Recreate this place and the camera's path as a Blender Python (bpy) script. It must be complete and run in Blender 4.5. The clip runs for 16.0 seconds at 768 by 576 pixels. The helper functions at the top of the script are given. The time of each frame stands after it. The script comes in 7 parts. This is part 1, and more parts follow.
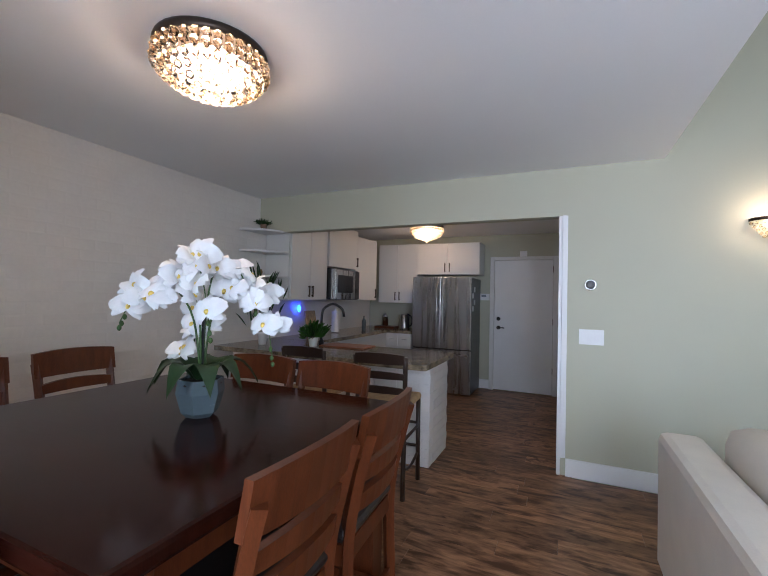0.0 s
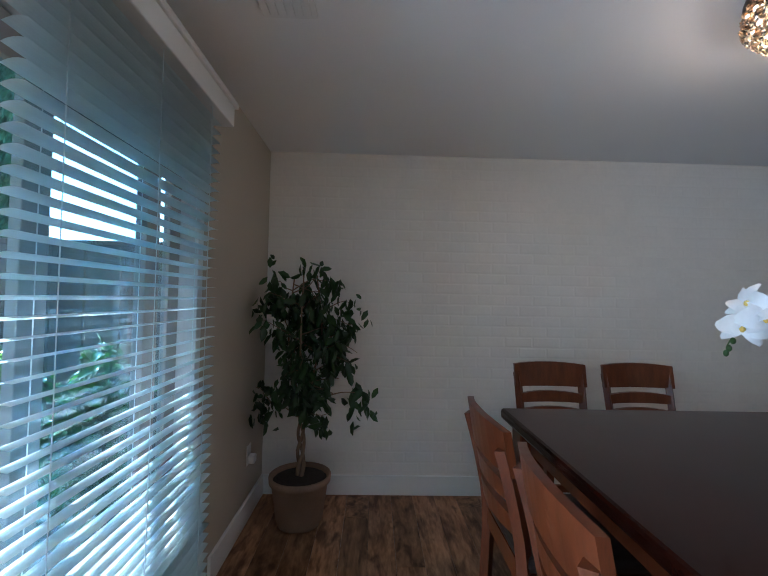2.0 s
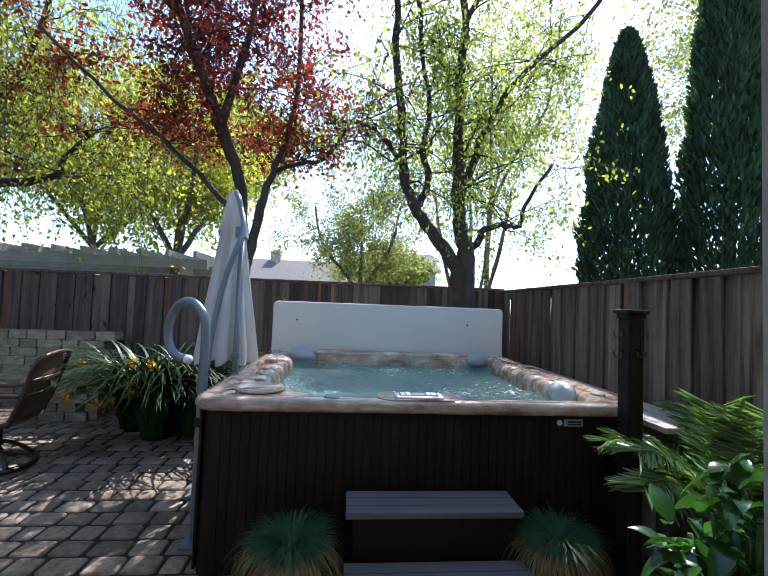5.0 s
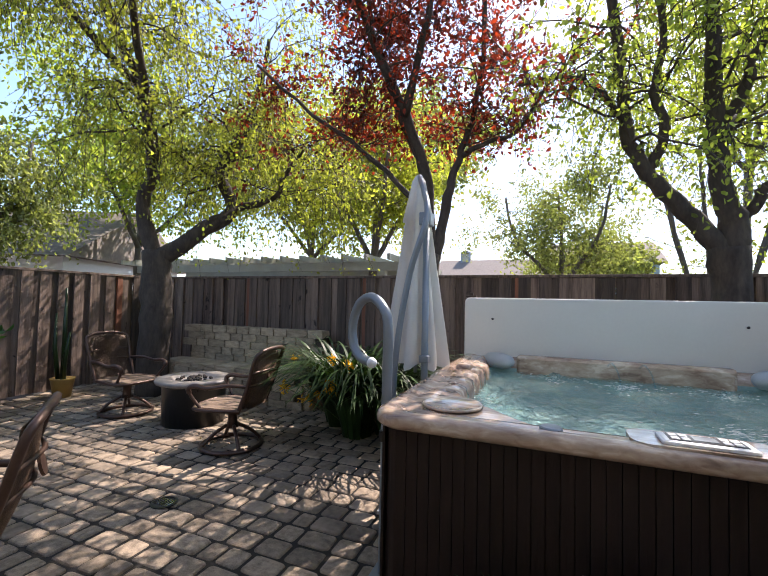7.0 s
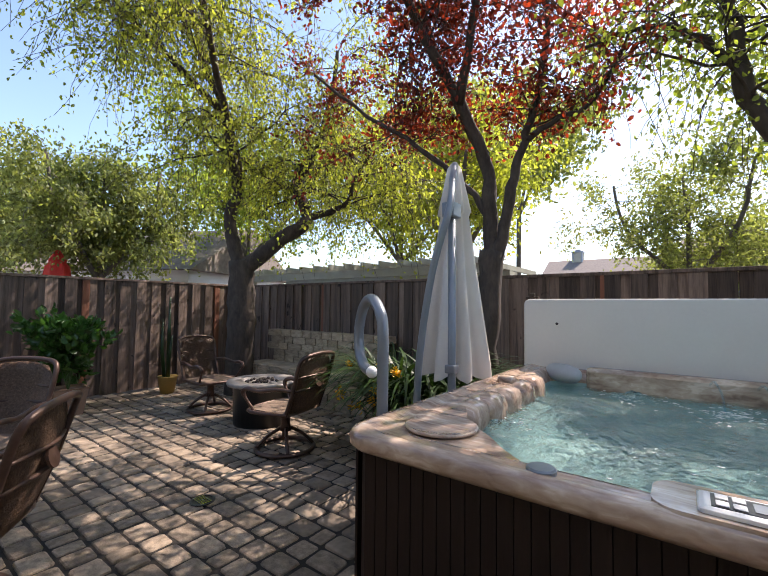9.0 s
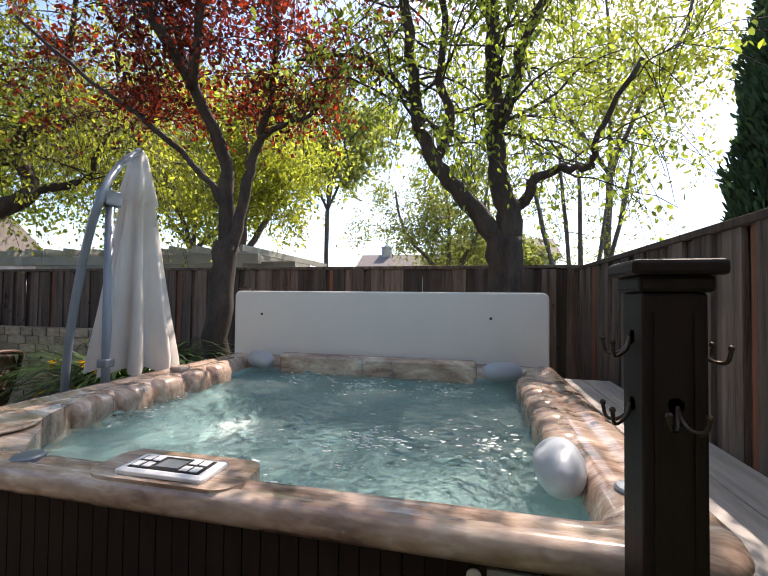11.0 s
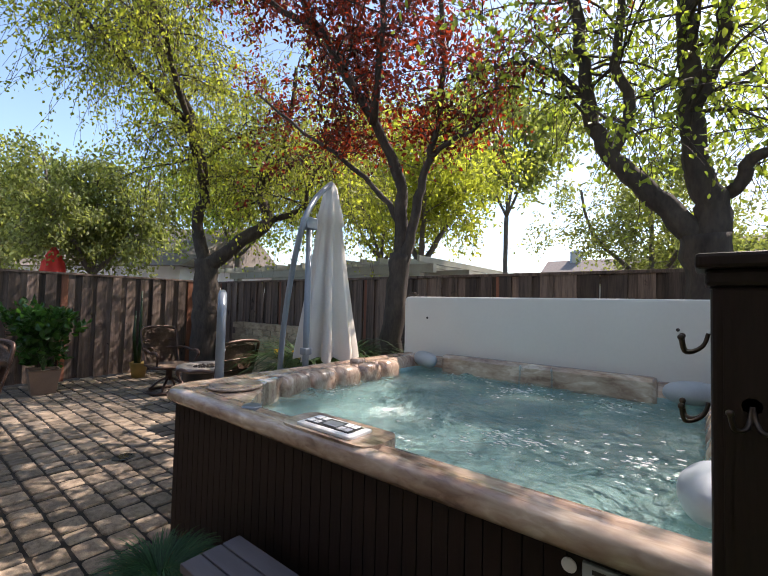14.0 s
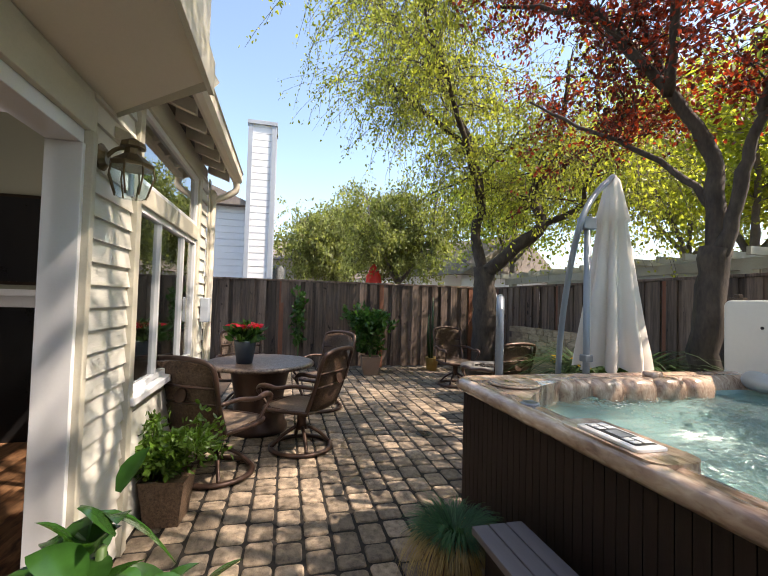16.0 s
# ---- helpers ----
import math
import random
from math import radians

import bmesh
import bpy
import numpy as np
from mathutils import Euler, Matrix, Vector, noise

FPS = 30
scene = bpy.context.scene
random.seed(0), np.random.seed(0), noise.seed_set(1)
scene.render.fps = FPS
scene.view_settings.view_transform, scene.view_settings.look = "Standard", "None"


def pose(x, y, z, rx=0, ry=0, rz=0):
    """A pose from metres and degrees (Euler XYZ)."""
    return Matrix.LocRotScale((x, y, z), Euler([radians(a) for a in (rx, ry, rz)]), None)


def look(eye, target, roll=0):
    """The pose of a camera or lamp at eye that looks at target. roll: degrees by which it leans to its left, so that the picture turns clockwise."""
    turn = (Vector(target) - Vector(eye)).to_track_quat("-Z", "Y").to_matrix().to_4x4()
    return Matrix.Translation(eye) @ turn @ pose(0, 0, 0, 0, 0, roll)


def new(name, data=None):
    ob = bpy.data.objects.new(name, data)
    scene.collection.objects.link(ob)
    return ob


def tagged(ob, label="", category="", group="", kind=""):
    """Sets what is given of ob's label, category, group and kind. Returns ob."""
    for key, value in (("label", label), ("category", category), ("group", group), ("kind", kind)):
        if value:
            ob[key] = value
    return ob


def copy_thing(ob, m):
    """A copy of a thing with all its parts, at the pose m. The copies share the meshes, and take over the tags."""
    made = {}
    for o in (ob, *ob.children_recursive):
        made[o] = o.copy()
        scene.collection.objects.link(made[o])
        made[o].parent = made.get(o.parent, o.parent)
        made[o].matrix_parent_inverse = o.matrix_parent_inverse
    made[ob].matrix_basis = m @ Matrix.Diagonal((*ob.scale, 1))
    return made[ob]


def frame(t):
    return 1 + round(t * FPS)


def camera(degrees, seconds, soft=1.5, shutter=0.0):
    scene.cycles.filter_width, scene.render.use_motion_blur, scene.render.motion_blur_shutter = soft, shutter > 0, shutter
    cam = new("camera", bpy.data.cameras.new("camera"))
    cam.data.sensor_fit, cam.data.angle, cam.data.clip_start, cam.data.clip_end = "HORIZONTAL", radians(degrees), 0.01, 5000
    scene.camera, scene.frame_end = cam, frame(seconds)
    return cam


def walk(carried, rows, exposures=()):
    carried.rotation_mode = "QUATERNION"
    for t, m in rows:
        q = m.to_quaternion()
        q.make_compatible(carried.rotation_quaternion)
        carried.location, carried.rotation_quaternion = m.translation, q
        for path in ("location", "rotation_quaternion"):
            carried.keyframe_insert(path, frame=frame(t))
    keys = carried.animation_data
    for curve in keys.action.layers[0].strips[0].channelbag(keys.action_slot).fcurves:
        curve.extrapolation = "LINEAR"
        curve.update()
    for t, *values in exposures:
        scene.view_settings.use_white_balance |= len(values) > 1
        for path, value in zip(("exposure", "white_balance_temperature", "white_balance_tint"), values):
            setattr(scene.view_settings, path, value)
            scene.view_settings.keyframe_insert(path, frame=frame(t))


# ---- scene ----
cam = camera(87.5, 16.0, soft=1.1)
PATH = [
    (0, (2.287, 0.406, 1.395), (1.462, 2.228, 1.437), 1.3),
    (0.5, (2.301, 0.438, 1.408), (1.041, 1.99, 1.454), 1.2),
    (1, (2.271, 0.426, 1.414), (0.617, 1.551, 1.456), 1.4),
    (1.5, (2.21, 0.337, 1.425), (0.296, 0.918, 1.457), 1.4),
    (2, (2.058, 0.229, 1.407), (0.06, 0.276, 1.462), 1.2),
    (2.5, (1.93, 0.195, 1.399), (0.02, -0.391, 1.482), 1.5),
    (3, (1.847, 0.133, 1.453), (0.255, -1.075, 1.515), 1.7),
    (3.5, (1.838, -0.02, 1.434), (0.647, -1.624, 1.522), 2.1),
    (4, (1.818, -0.211, 1.427), (0.947, -2.009, 1.523), 2.1),
    (4.5, (1.76, -0.291, 1.435), (1.207, -2.211, 1.527), 2.0),
    (5, (1.681, -0.338, 1.443), (1.507, -2.328, 1.536), 2.2),
    (5.2, (1.672, -0.363, 1.439), (1.645, -2.361, 1.529), 2.3),
    (7.5, (1.792, -1.088, 1.404), (2.7, -2.869, 1.477), 0.9),
    (8, (1.761, -1.25, 1.41), (2.844, -2.93, 1.489), 0.8),
    (8.5, (1.612, -1.342, 1.405), (2.794, -2.953, 1.486), 0.7),
    (9, (1.415, -1.382, 1.396), (2.613, -2.981, 1.485), 0.6),
    (9.5, (1.155, -1.517, 1.405), (2.195, -3.223, 1.486), 0.1),
    (10, (0.866, -1.609, 1.419), (1.642, -3.452, 1.482), -0.1),
    (10.2, (0.754, -1.621, 1.427), (1.399, -3.513, 1.48), -0.2),
    (12.5, (0.307, -1.665, 1.393), (0.674, -3.63, 1.44), 0.9),
    (13, (0.284, -1.597, 1.396), (0.936, -3.487, 1.45), 1.0),
    (13.5, (0.285, -1.578, 1.383), (1.229, -3.34, 1.461), 1.6),
    (14, (0.228, -1.565, 1.394), (1.471, -3.13, 1.47), 1.4),
    (14.5, (0.166, -1.56, 1.382), (1.682, -2.862, 1.459), 1.5),
    (15, (0.122, -1.537, 1.379), (1.838, -2.562, 1.456), 1.5),
    (15.5, (0.109, -1.507, 1.383), (1.964, -2.253, 1.456), 1.6),
    (16, (0.119, -1.488, 1.383), (2.061, -1.961, 1.45), 1.6),
]
EXPOSURES = [(0.0, 3.58, 5600, 16), (1.5, 3.8, 5300, 11), (2.0, 3.38, 5100, 9), (2.6, 2.88, 4700, 9), (3.3, 2.12, 4800, 12), (4.0, 1.58, 5050, 14), (5.0, 1.13, 5800, 17), (7.5, 1.32, 6850, 22), (10.0, 1.06, 6950, 23), (14.0, 1.04, 6900, 21), (16.0, 1.34, 7500, 19)]
walk(cam, [(t, look(eye, target, roll)) for t, eye, target, roll in PATH], EXPOSURES)

# ---- world, sun and lamps ----
SUN_AZ, SUN_EL = 202.0, 52.0   # compass bearing from +y towards +x, and height, in degrees
world = bpy.data.worlds.new("sky")
scene.world = world
world.use_nodes = True
_n = world.node_tree.nodes
_sky = _n.new("ShaderNodeTexSky")
_sky.sky_type = "NISHITA"
_sky.sun_disc = False
_sky.sun_elevation = radians(SUN_EL)
_sky.sun_rotation = radians(SUN_AZ)
_sky.dust_density = 1.0
_sky.ozone_density = 0.4
_tone = _n.new("ShaderNodeMix")
_tone.data_type, _tone.blend_type = "RGBA", "MULTIPLY"
_tone.inputs[0].default_value = 1.0
_tone.inputs[7].default_value = (0.92, 1.04, 1.06, 1)
world.node_tree.links.new(_sky.outputs[0], _tone.inputs[6])
world.node_tree.links.new(_tone.outputs[2], _n["Background"].inputs[0])
_n["Background"].inputs[1].default_value = 0.15
_to_sun = Vector((math.sin(radians(SUN_AZ)) * math.cos(radians(SUN_EL)), math.cos(radians(SUN_AZ)) * math.cos(radians(SUN_EL)), math.sin(radians(SUN_EL))))
sun = new("sun", bpy.data.lights.new("sun", "SUN"))
sun.data.energy, sun.data.angle, sun.data.color = 4.4, radians(0.5), (1.0, 0.95, 0.86)
sun.matrix_world = look(tuple(_to_sun * 40), (0, 0, 0))


def lamp_light(name, at, watts, radius, colour=(1.0, 0.72, 0.48)):
    ob = new(name, bpy.data.lights.new(name, "POINT"))
    ob.data.energy, ob.data.shadow_soft_size, ob.data.color = watts, radius, colour
    ob.location = at
    return ob


lamp_light("dining_lamp_light", (0.875, 1.66, 2.15), 0.55, 0.05)
lamp_light("kitchen_lamp_light", (0.53, 5.55, 2.12), 0.35, 0.05)
lamp_light("sconce_light", (3.5, 3.70, 1.99), 0.3, 0.03)


def window_sky(name, at, w, h, watts):
    """An added area lamp in a window or door opening, standing in for skylight."""
    a = bpy.data.lights.new(name, "AREA")
    a.shape, a.size, a.size_y, a.energy, a.color = "RECTANGLE", w, h, watts, (0.86, 0.93, 1.0)
    a.spread = radians(125)
    ob = new(name, a)
    ob.matrix_world = look(at, (at[0], at[1] + 1, at[2]))
    return ob


window_sky("living_window_daylight_fill", (3.37, -0.52, 1.6), 1.4, 1.5, 3.6)
window_sky("door_daylight_fill", (1.69, -0.6, 1.05), 0.52, 1.8, 1.15)

# ---- materials ----
def nodes_of(name):
    m = bpy.data.materials.new(name)
    m.use_nodes = True
    nt = m.node_tree
    return m, nt, nt.nodes["Principled BSDF"], nt.nodes["Material Output"]


def mat(name, col, rough=0.6, metal=0.0, var=0.2, scale=6.0, bump=0.15, bscale=80.0, col2=None, stretch=(1, 1, 1), rnd=0.0, through_light=0.0, coat=0.0, wear=None, shine=0.5, passing=(2.2, 2.2, 1.0)):
    """A surface with broad and fine variation; rnd varies it from object to object, through_light makes it a leaf."""
    m, nt, b, out = nodes_of(name)
    N, L = nt.nodes, nt.links.new
    tc, mp, oi = N.new("ShaderNodeTexCoord"), N.new("ShaderNodeMapping"), N.new("ShaderNodeObjectInfo")
    mp.inputs["Scale"].default_value = stretch
    shift = N.new("ShaderNodeVectorMath")
    shift.operation = "MULTIPLY_ADD"
    shift.inputs[1].default_value = (1, 1, 1)
    off = N.new("ShaderNodeMath")
    off.operation = "MULTIPLY"
    off.inputs[1].default_value = 37.0
    L(oi.outputs["Random"], off.inputs[0])
    L(tc.outputs["Object"], shift.inputs[0])
    L(off.outputs[0], shift.inputs[2])
    L(shift.outputs[0], mp.inputs[0])
    big, fine = N.new("ShaderNodeTexNoise"), N.new("ShaderNodeTexNoise")
    big.inputs["Scale"].default_value, big.inputs["Detail"].default_value = scale, 6
    fine.inputs["Scale"].default_value, fine.inputs["Detail"].default_value = bscale, 4
    L(mp.outputs[0], big.inputs["Vector"])
    L(mp.outputs[0], fine.inputs["Vector"])
    mixf = N.new("ShaderNodeMix")
    mixf.inputs[0].default_value = 0.35
    L(big.outputs[0], mixf.inputs[2])
    L(fine.outputs[0], mixf.inputs[3])
    ramp = N.new("ShaderNodeValToRGB")
    c2 = col2 or tuple(min(1, c * (1 + var)) for c in col)
    ramp.color_ramp.elements[0].position, ramp.color_ramp.elements[1].position = 0.32, 0.68
    ramp.color_ramp.elements[0].color = (*[c * (1 - var) for c in col], 1)
    ramp.color_ramp.elements[1].color = (*c2, 1)
    L(mixf.outputs[0], ramp.inputs[0])
    colour = ramp.outputs[0]
    if wear:
        wcol, wstretch, lo, hi = wear
        wm_, wn, wr, wx = N.new("ShaderNodeMapping"), N.new("ShaderNodeTexNoise"), N.new("ShaderNodeMapRange"), N.new("ShaderNodeMix")
        wm_.inputs["Scale"].default_value = wstretch
        wn.inputs["Scale"].default_value, wn.inputs["Detail"].default_value, wn.inputs["Distortion"].default_value = 1.0, 4, 0.4
        wr.inputs[1].default_value, wr.inputs[2].default_value = lo, hi
        wx.data_type = "RGBA"
        wx.inputs[7].default_value = (*wcol, 1)
        L(shift.outputs[0], wm_.inputs[0])
        L(wm_.outputs[0], wn.inputs["Vector"])
        L(wn.outputs[0], wr.inputs[0])
        L(wr.outputs[0], wx.inputs[0])
        L(colour, wx.inputs[6])
        colour = wx.outputs[2]
    if rnd or through_light:
        hsv = N.new("ShaderNodeHueSaturation")
        rng = N.new("ShaderNodeMapRange")
        rng.inputs[3].default_value, rng.inputs[4].default_value = 1 - rnd, 1 + rnd
        if through_light:
            geo = N.new("ShaderNodeNewGeometry")
            L(geo.outputs["Random Per Island"], rng.inputs[0])
        else:
            L(oi.outputs["Random"], rng.inputs[0])
        L(rng.outputs[0], hsv.inputs["Value"])
        L(colour, hsv.inputs["Color"])
        colour = hsv.outputs[0]
    L(colour, b.inputs["Base Color"])
    b.inputs["Roughness"].default_value, b.inputs["Metallic"].default_value = rough, metal
    b.inputs["Coat Weight"].default_value, b.inputs["Specular IOR Level"].default_value = coat, shine
    rr = N.new("ShaderNodeMapRange")
    rr.inputs[3].default_value, rr.inputs[4].default_value = max(0.02, rough - 0.1), min(1, rough + 0.1)
    L(mixf.outputs[0], rr.inputs[0])
    L(rr.outputs[0], b.inputs["Roughness"])
    if bump:
        bp = N.new("ShaderNodeBump")
        bp.inputs["Strength"].default_value, bp.inputs["Distance"].default_value = bump, 0.01
        L(mixf.outputs[0], bp.inputs["Height"])
        L(bp.outputs[0], b.inputs["Normal"])
    if through_light:
        tr, mx = N.new("ShaderNodeBsdfTranslucent"), N.new("ShaderNodeMixShader")
        warm = N.new("ShaderNodeMix")
        warm.data_type, warm.blend_type = "RGBA", "MULTIPLY"
        warm.inputs[0].default_value = 1.0
        warm.inputs[7].default_value = (*passing, 1)
        L(colour, warm.inputs[6])
        L(warm.outputs[2], tr.inputs[0])
        mx.inputs[0].default_value = through_light
        L(b.outputs[0], mx.inputs[1])
        L(tr.outputs[0], mx.inputs[2])
        L(mx.outputs[0], out.inputs[0])
    return m


def glass(name, tint=(0.95, 1.0, 0.98), rough=0.0, least=0.03):
    m, nt, b, out = nodes_of(name)
    N, L = nt.nodes, nt.links.new
    t, g, f, p, mx = N.new("ShaderNodeBsdfTransparent"), N.new("ShaderNodeBsdfGlossy"), N.new("ShaderNodeLayerWeight"), N.new("ShaderNodeMath"), N.new("ShaderNodeMixShader")
    t.inputs[0].default_value = (*tint, 1)
    g.inputs["Roughness"].default_value = rough
    p.operation = "POWER"
    p.inputs[1].default_value = 3.0
    sc = N.new("ShaderNodeMath")
    sc.operation = "MULTIPLY_ADD"
    sc.inputs[1].default_value, sc.inputs[2].default_value = 0.85, least
    L(f.outputs["Facing"], p.inputs[0])
    L(p.outputs[0], sc.inputs[0])
    L(sc.outputs[0], mx.inputs[0])
    L(t.outputs[0], mx.inputs[1])
    L(g.outputs[0], mx.inputs[2])
    L(mx.outputs[0], out.inputs[0])
    return m


def glow(name, col, strength):
    m, nt, b, out = nodes_of(name)
    b.inputs["Base Color"].default_value = (*col, 1)
    b.inputs["Emission Color"].default_value = (*col, 1)
    b.inputs["Emission Strength"].default_value = strength
    return m


M = {}
M["wall"] = mat("sage_wall_paint", (0.49, 0.485, 0.37), 0.6, var=0.03, scale=1.5, bump=0.08, bscale=180)
M["taupe"] = mat("taupe_wall_paint", (0.5, 0.44, 0.36), 0.6, var=0.03, scale=1.5, bump=0.08, bscale=180)
M["ceiling"] = mat("ceiling_paint", (0.86, 0.86, 0.86), 0.7, var=0.02, scale=1.2, bump=0.06, bscale=200)
M["brick"] = mat("painted_brick", (0.78, 0.75, 0.71), 0.42, var=0.04, scale=5, bump=0.12, bscale=40)
M["trim"] = mat("white_trim", (0.8, 0.8, 0.79), 0.4, var=0.03, scale=4, bump=0.03)
M["plank"] = mat("oak_laminate", (0.2, 0.085, 0.036), 0.36, var=0.55, scale=1.4, bump=0.1, bscale=5, col2=(0.43, 0.235, 0.125), stretch=(3.5, 2.2, 1), rnd=0.3, shine=0.24, wear=((0.07, 0.03, 0.014), (5.5, 2.4, 1), 0.5, 0.66))
M["tablewood"] = mat("espresso_wood", (0.024, 0.006, 0.0034), 0.14, var=0.35, scale=3, bump=0.03, bscale=40, stretch=(1, 8, 1), coat=0.0)
M["tablewood"].node_tree.nodes["Principled BSDF"].inputs["Specular IOR Level"].default_value = 0.15
M["chairwood"] = mat("cherry_wood", (0.1, 0.026, 0.008), 0.36, var=0.35, scale=5, bump=0.05, bscale=50, stretch=(6, 6, 1), coat=0.04, shine=0.3)
M["darkseat"] = mat("dark_leather", (0.02, 0.014, 0.012), 0.45, var=0.2, scale=12, bump=0.1)
M["stoolwood"] = mat("dark_stool_wood", (0.03, 0.016, 0.01), 0.35, var=0.3, scale=6, bump=0.05)
M["rush"] = mat("woven_rush", (0.42, 0.28, 0.14), 0.8, var=0.3, scale=30, bump=0.5, bscale=120)
M["cabinet"] = mat("white_cabinet", (0.72, 0.71, 0.68), 0.4, var=0.02, scale=2, bump=0.02)
M["granite"] = mat("brown_granite", (0.05, 0.035, 0.022), 0.12, var=0.6, scale=14, bump=0.0, bscale=70, col2=(0.4, 0.33, 0.22))
M["steel"] = mat("brushed_steel", (0.42, 0.41, 0.4), 0.28, 1.0, var=0.03, scale=2, bump=0.01, bscale=60, stretch=(8, 8, 0.6))
M["chrome"] = mat("nickel", (0.6, 0.6, 0.6), 0.18, 1.0, var=0.04, bump=0.0)
M["black"] = mat("black_plastic", (0.015, 0.015, 0.016), 0.3, var=0.2, bump=0.03)
M["bronze"] = mat("dark_bronze", (0.07, 0.05, 0.036), 0.4, 0.7, var=0.2, bump=0.05)
M["sofa"] = mat("cream_leather", (0.66, 0.62, 0.55), 0.5, var=0.06, scale=8, bump=0.12, bscale=150)
M["petal"] = mat("white_petal", (0.86, 0.86, 0.86), 0.5, var=0.04, scale=20, bump=0.05)
M["petalcore"] = mat("yellow_petal_heart", (0.75, 0.55, 0.12), 0.5, var=0.2, scale=40, bump=0.0)
M["stem"] = mat("green_stem", (0.06, 0.12, 0.03), 0.5, var=0.3, scale=20, bump=0.05)
M["orchidleaf"] = mat("orchid_leaf", (0.02, 0.05, 0.015), 0.35, var=0.3, scale=8, bump=0.05)
M["potglaze"] = mat("pale_blue_glaze", (0.115, 0.15, 0.165), 0.25, var=0.06, scale=10, bump=0.02)
M["terracotta"] = mat("tan_clay", (0.26, 0.16, 0.105), 0.75, var=0.15, scale=6, bump=0.15)
M["brass"] = mat("antique_brass", (0.2, 0.15, 0.09), 0.42, 0.8, var=0.25, scale=14, bump=0.05)
M["soil"] = mat("potting_soil", (0.02, 0.014, 0.01), 0.95, var=0.5, scale=40, bump=0.8, bscale=120)
M["ficus"] = mat("ficus_leaf", (0.018, 0.05, 0.014), 0.35, var=0.2, scale=4, bump=0.05, rnd=0.35, through_light=0.2)
M["barkpale"] = mat("pale_bark", (0.22, 0.14, 0.09), 0.85, var=0.3, scale=12, bump=0.4, bscale=60, stretch=(1, 1, 0.25))
M["blind"] = mat("white_blind_slat", (0.78, 0.8, 0.8), 0.35, var=0.03, bump=0.0, through_light=0.42, passing=(0.9, 1.08, 1.14))
M["doorgrey"] = mat("taupe_door_frame", (0.36, 0.33, 0.31), 0.4, var=0.05, scale=5, bump=0.03)
M["white"] = mat("white_vinyl", (0.68, 0.69, 0.7), 0.35, var=0.03, scale=4, bump=0.02)
M["glass"] = glass("window_glass", (0.82, 0.94, 1.0))
M["glassdark"] = glass("house_window_glass", (0.5, 0.57, 0.57), 0.0, 0.22)
M["crystal"], _cnt, _cb, _co = nodes_of("crystal_drop")
_cb.inputs["Base Color"].default_value = (1.0, 0.84, 0.64, 1)
_cb.inputs["Transmission Weight"].default_value, _cb.inputs["Roughness"].default_value, _cb.inputs["IOR"].default_value = 1.0, 0.03, 1.5
M["bulb"] = glow("lamp_glow", (1.0, 0.68, 0.4), 1.1)
M["bluelight"] = glow("blue_night_light", (0.02, 0.06, 1.0), 2.0)
M["siding"] = mat("cream_siding", (0.57, 0.555, 0.49), 0.6, var=0.1, scale=3, bump=0.25, bscale=40, stretch=(0.3, 1, 3), rnd=0.04)
M["sidingtrim"] = mat("taupe_siding_trim", (0.5, 0.47, 0.38), 0.6, var=0.08, scale=4, bump=0.1)
M["soffit"] = mat("beige_soffit", (0.66, 0.6, 0.5), 0.7, var=0.04, scale=2, bump=0.06)
M["paver"] = mat("tumbled_paver", (0.17, 0.125, 0.086), 0.85, var=0.35, scale=4, bump=0.6, bscale=26, col2=(0.36, 0.28, 0.2), rnd=0.36)
M["sand"] = mat("joint_sand", (0.018, 0.014, 0.01), 0.95, var=0.4, scale=20, bump=0.4)
M["fence"] = mat("weathered_redwood", (0.068, 0.045, 0.034), 0.85, var=0.5, scale=3.5, bump=0.45, bscale=30, col2=(0.2, 0.142, 0.11), stretch=(6, 6, 0.45), rnd=0.55, wear=((0.018, 0.01, 0.008), (9, 9, 9), 0.66, 0.72))
M["fencegrey"] = mat("grey_weathered_board", (0.075, 0.055, 0.043), 0.85, var=0.5, scale=3.5, bump=0.45, bscale=30, col2=(0.25, 0.195, 0.158), stretch=(6, 6, 0.45), rnd=0.38, wear=((0.03, 0.018, 0.013), (14, 14, 2.2), 0.56, 0.74))
M["fencepost"] = mat("red_fence_post", (0.2, 0.075, 0.04), 0.8, var=0.3, scale=4, bump=0.3, stretch=(6, 6, 0.5), rnd=0.15)
M["tubcab"] = mat("dark_brown_cabinet", (0.021, 0.013, 0.0105), 0.55, var=0.25, scale=6, bump=0.15, bscale=60, stretch=(6, 6, 0.6), rnd=0.1, shine=0.2)
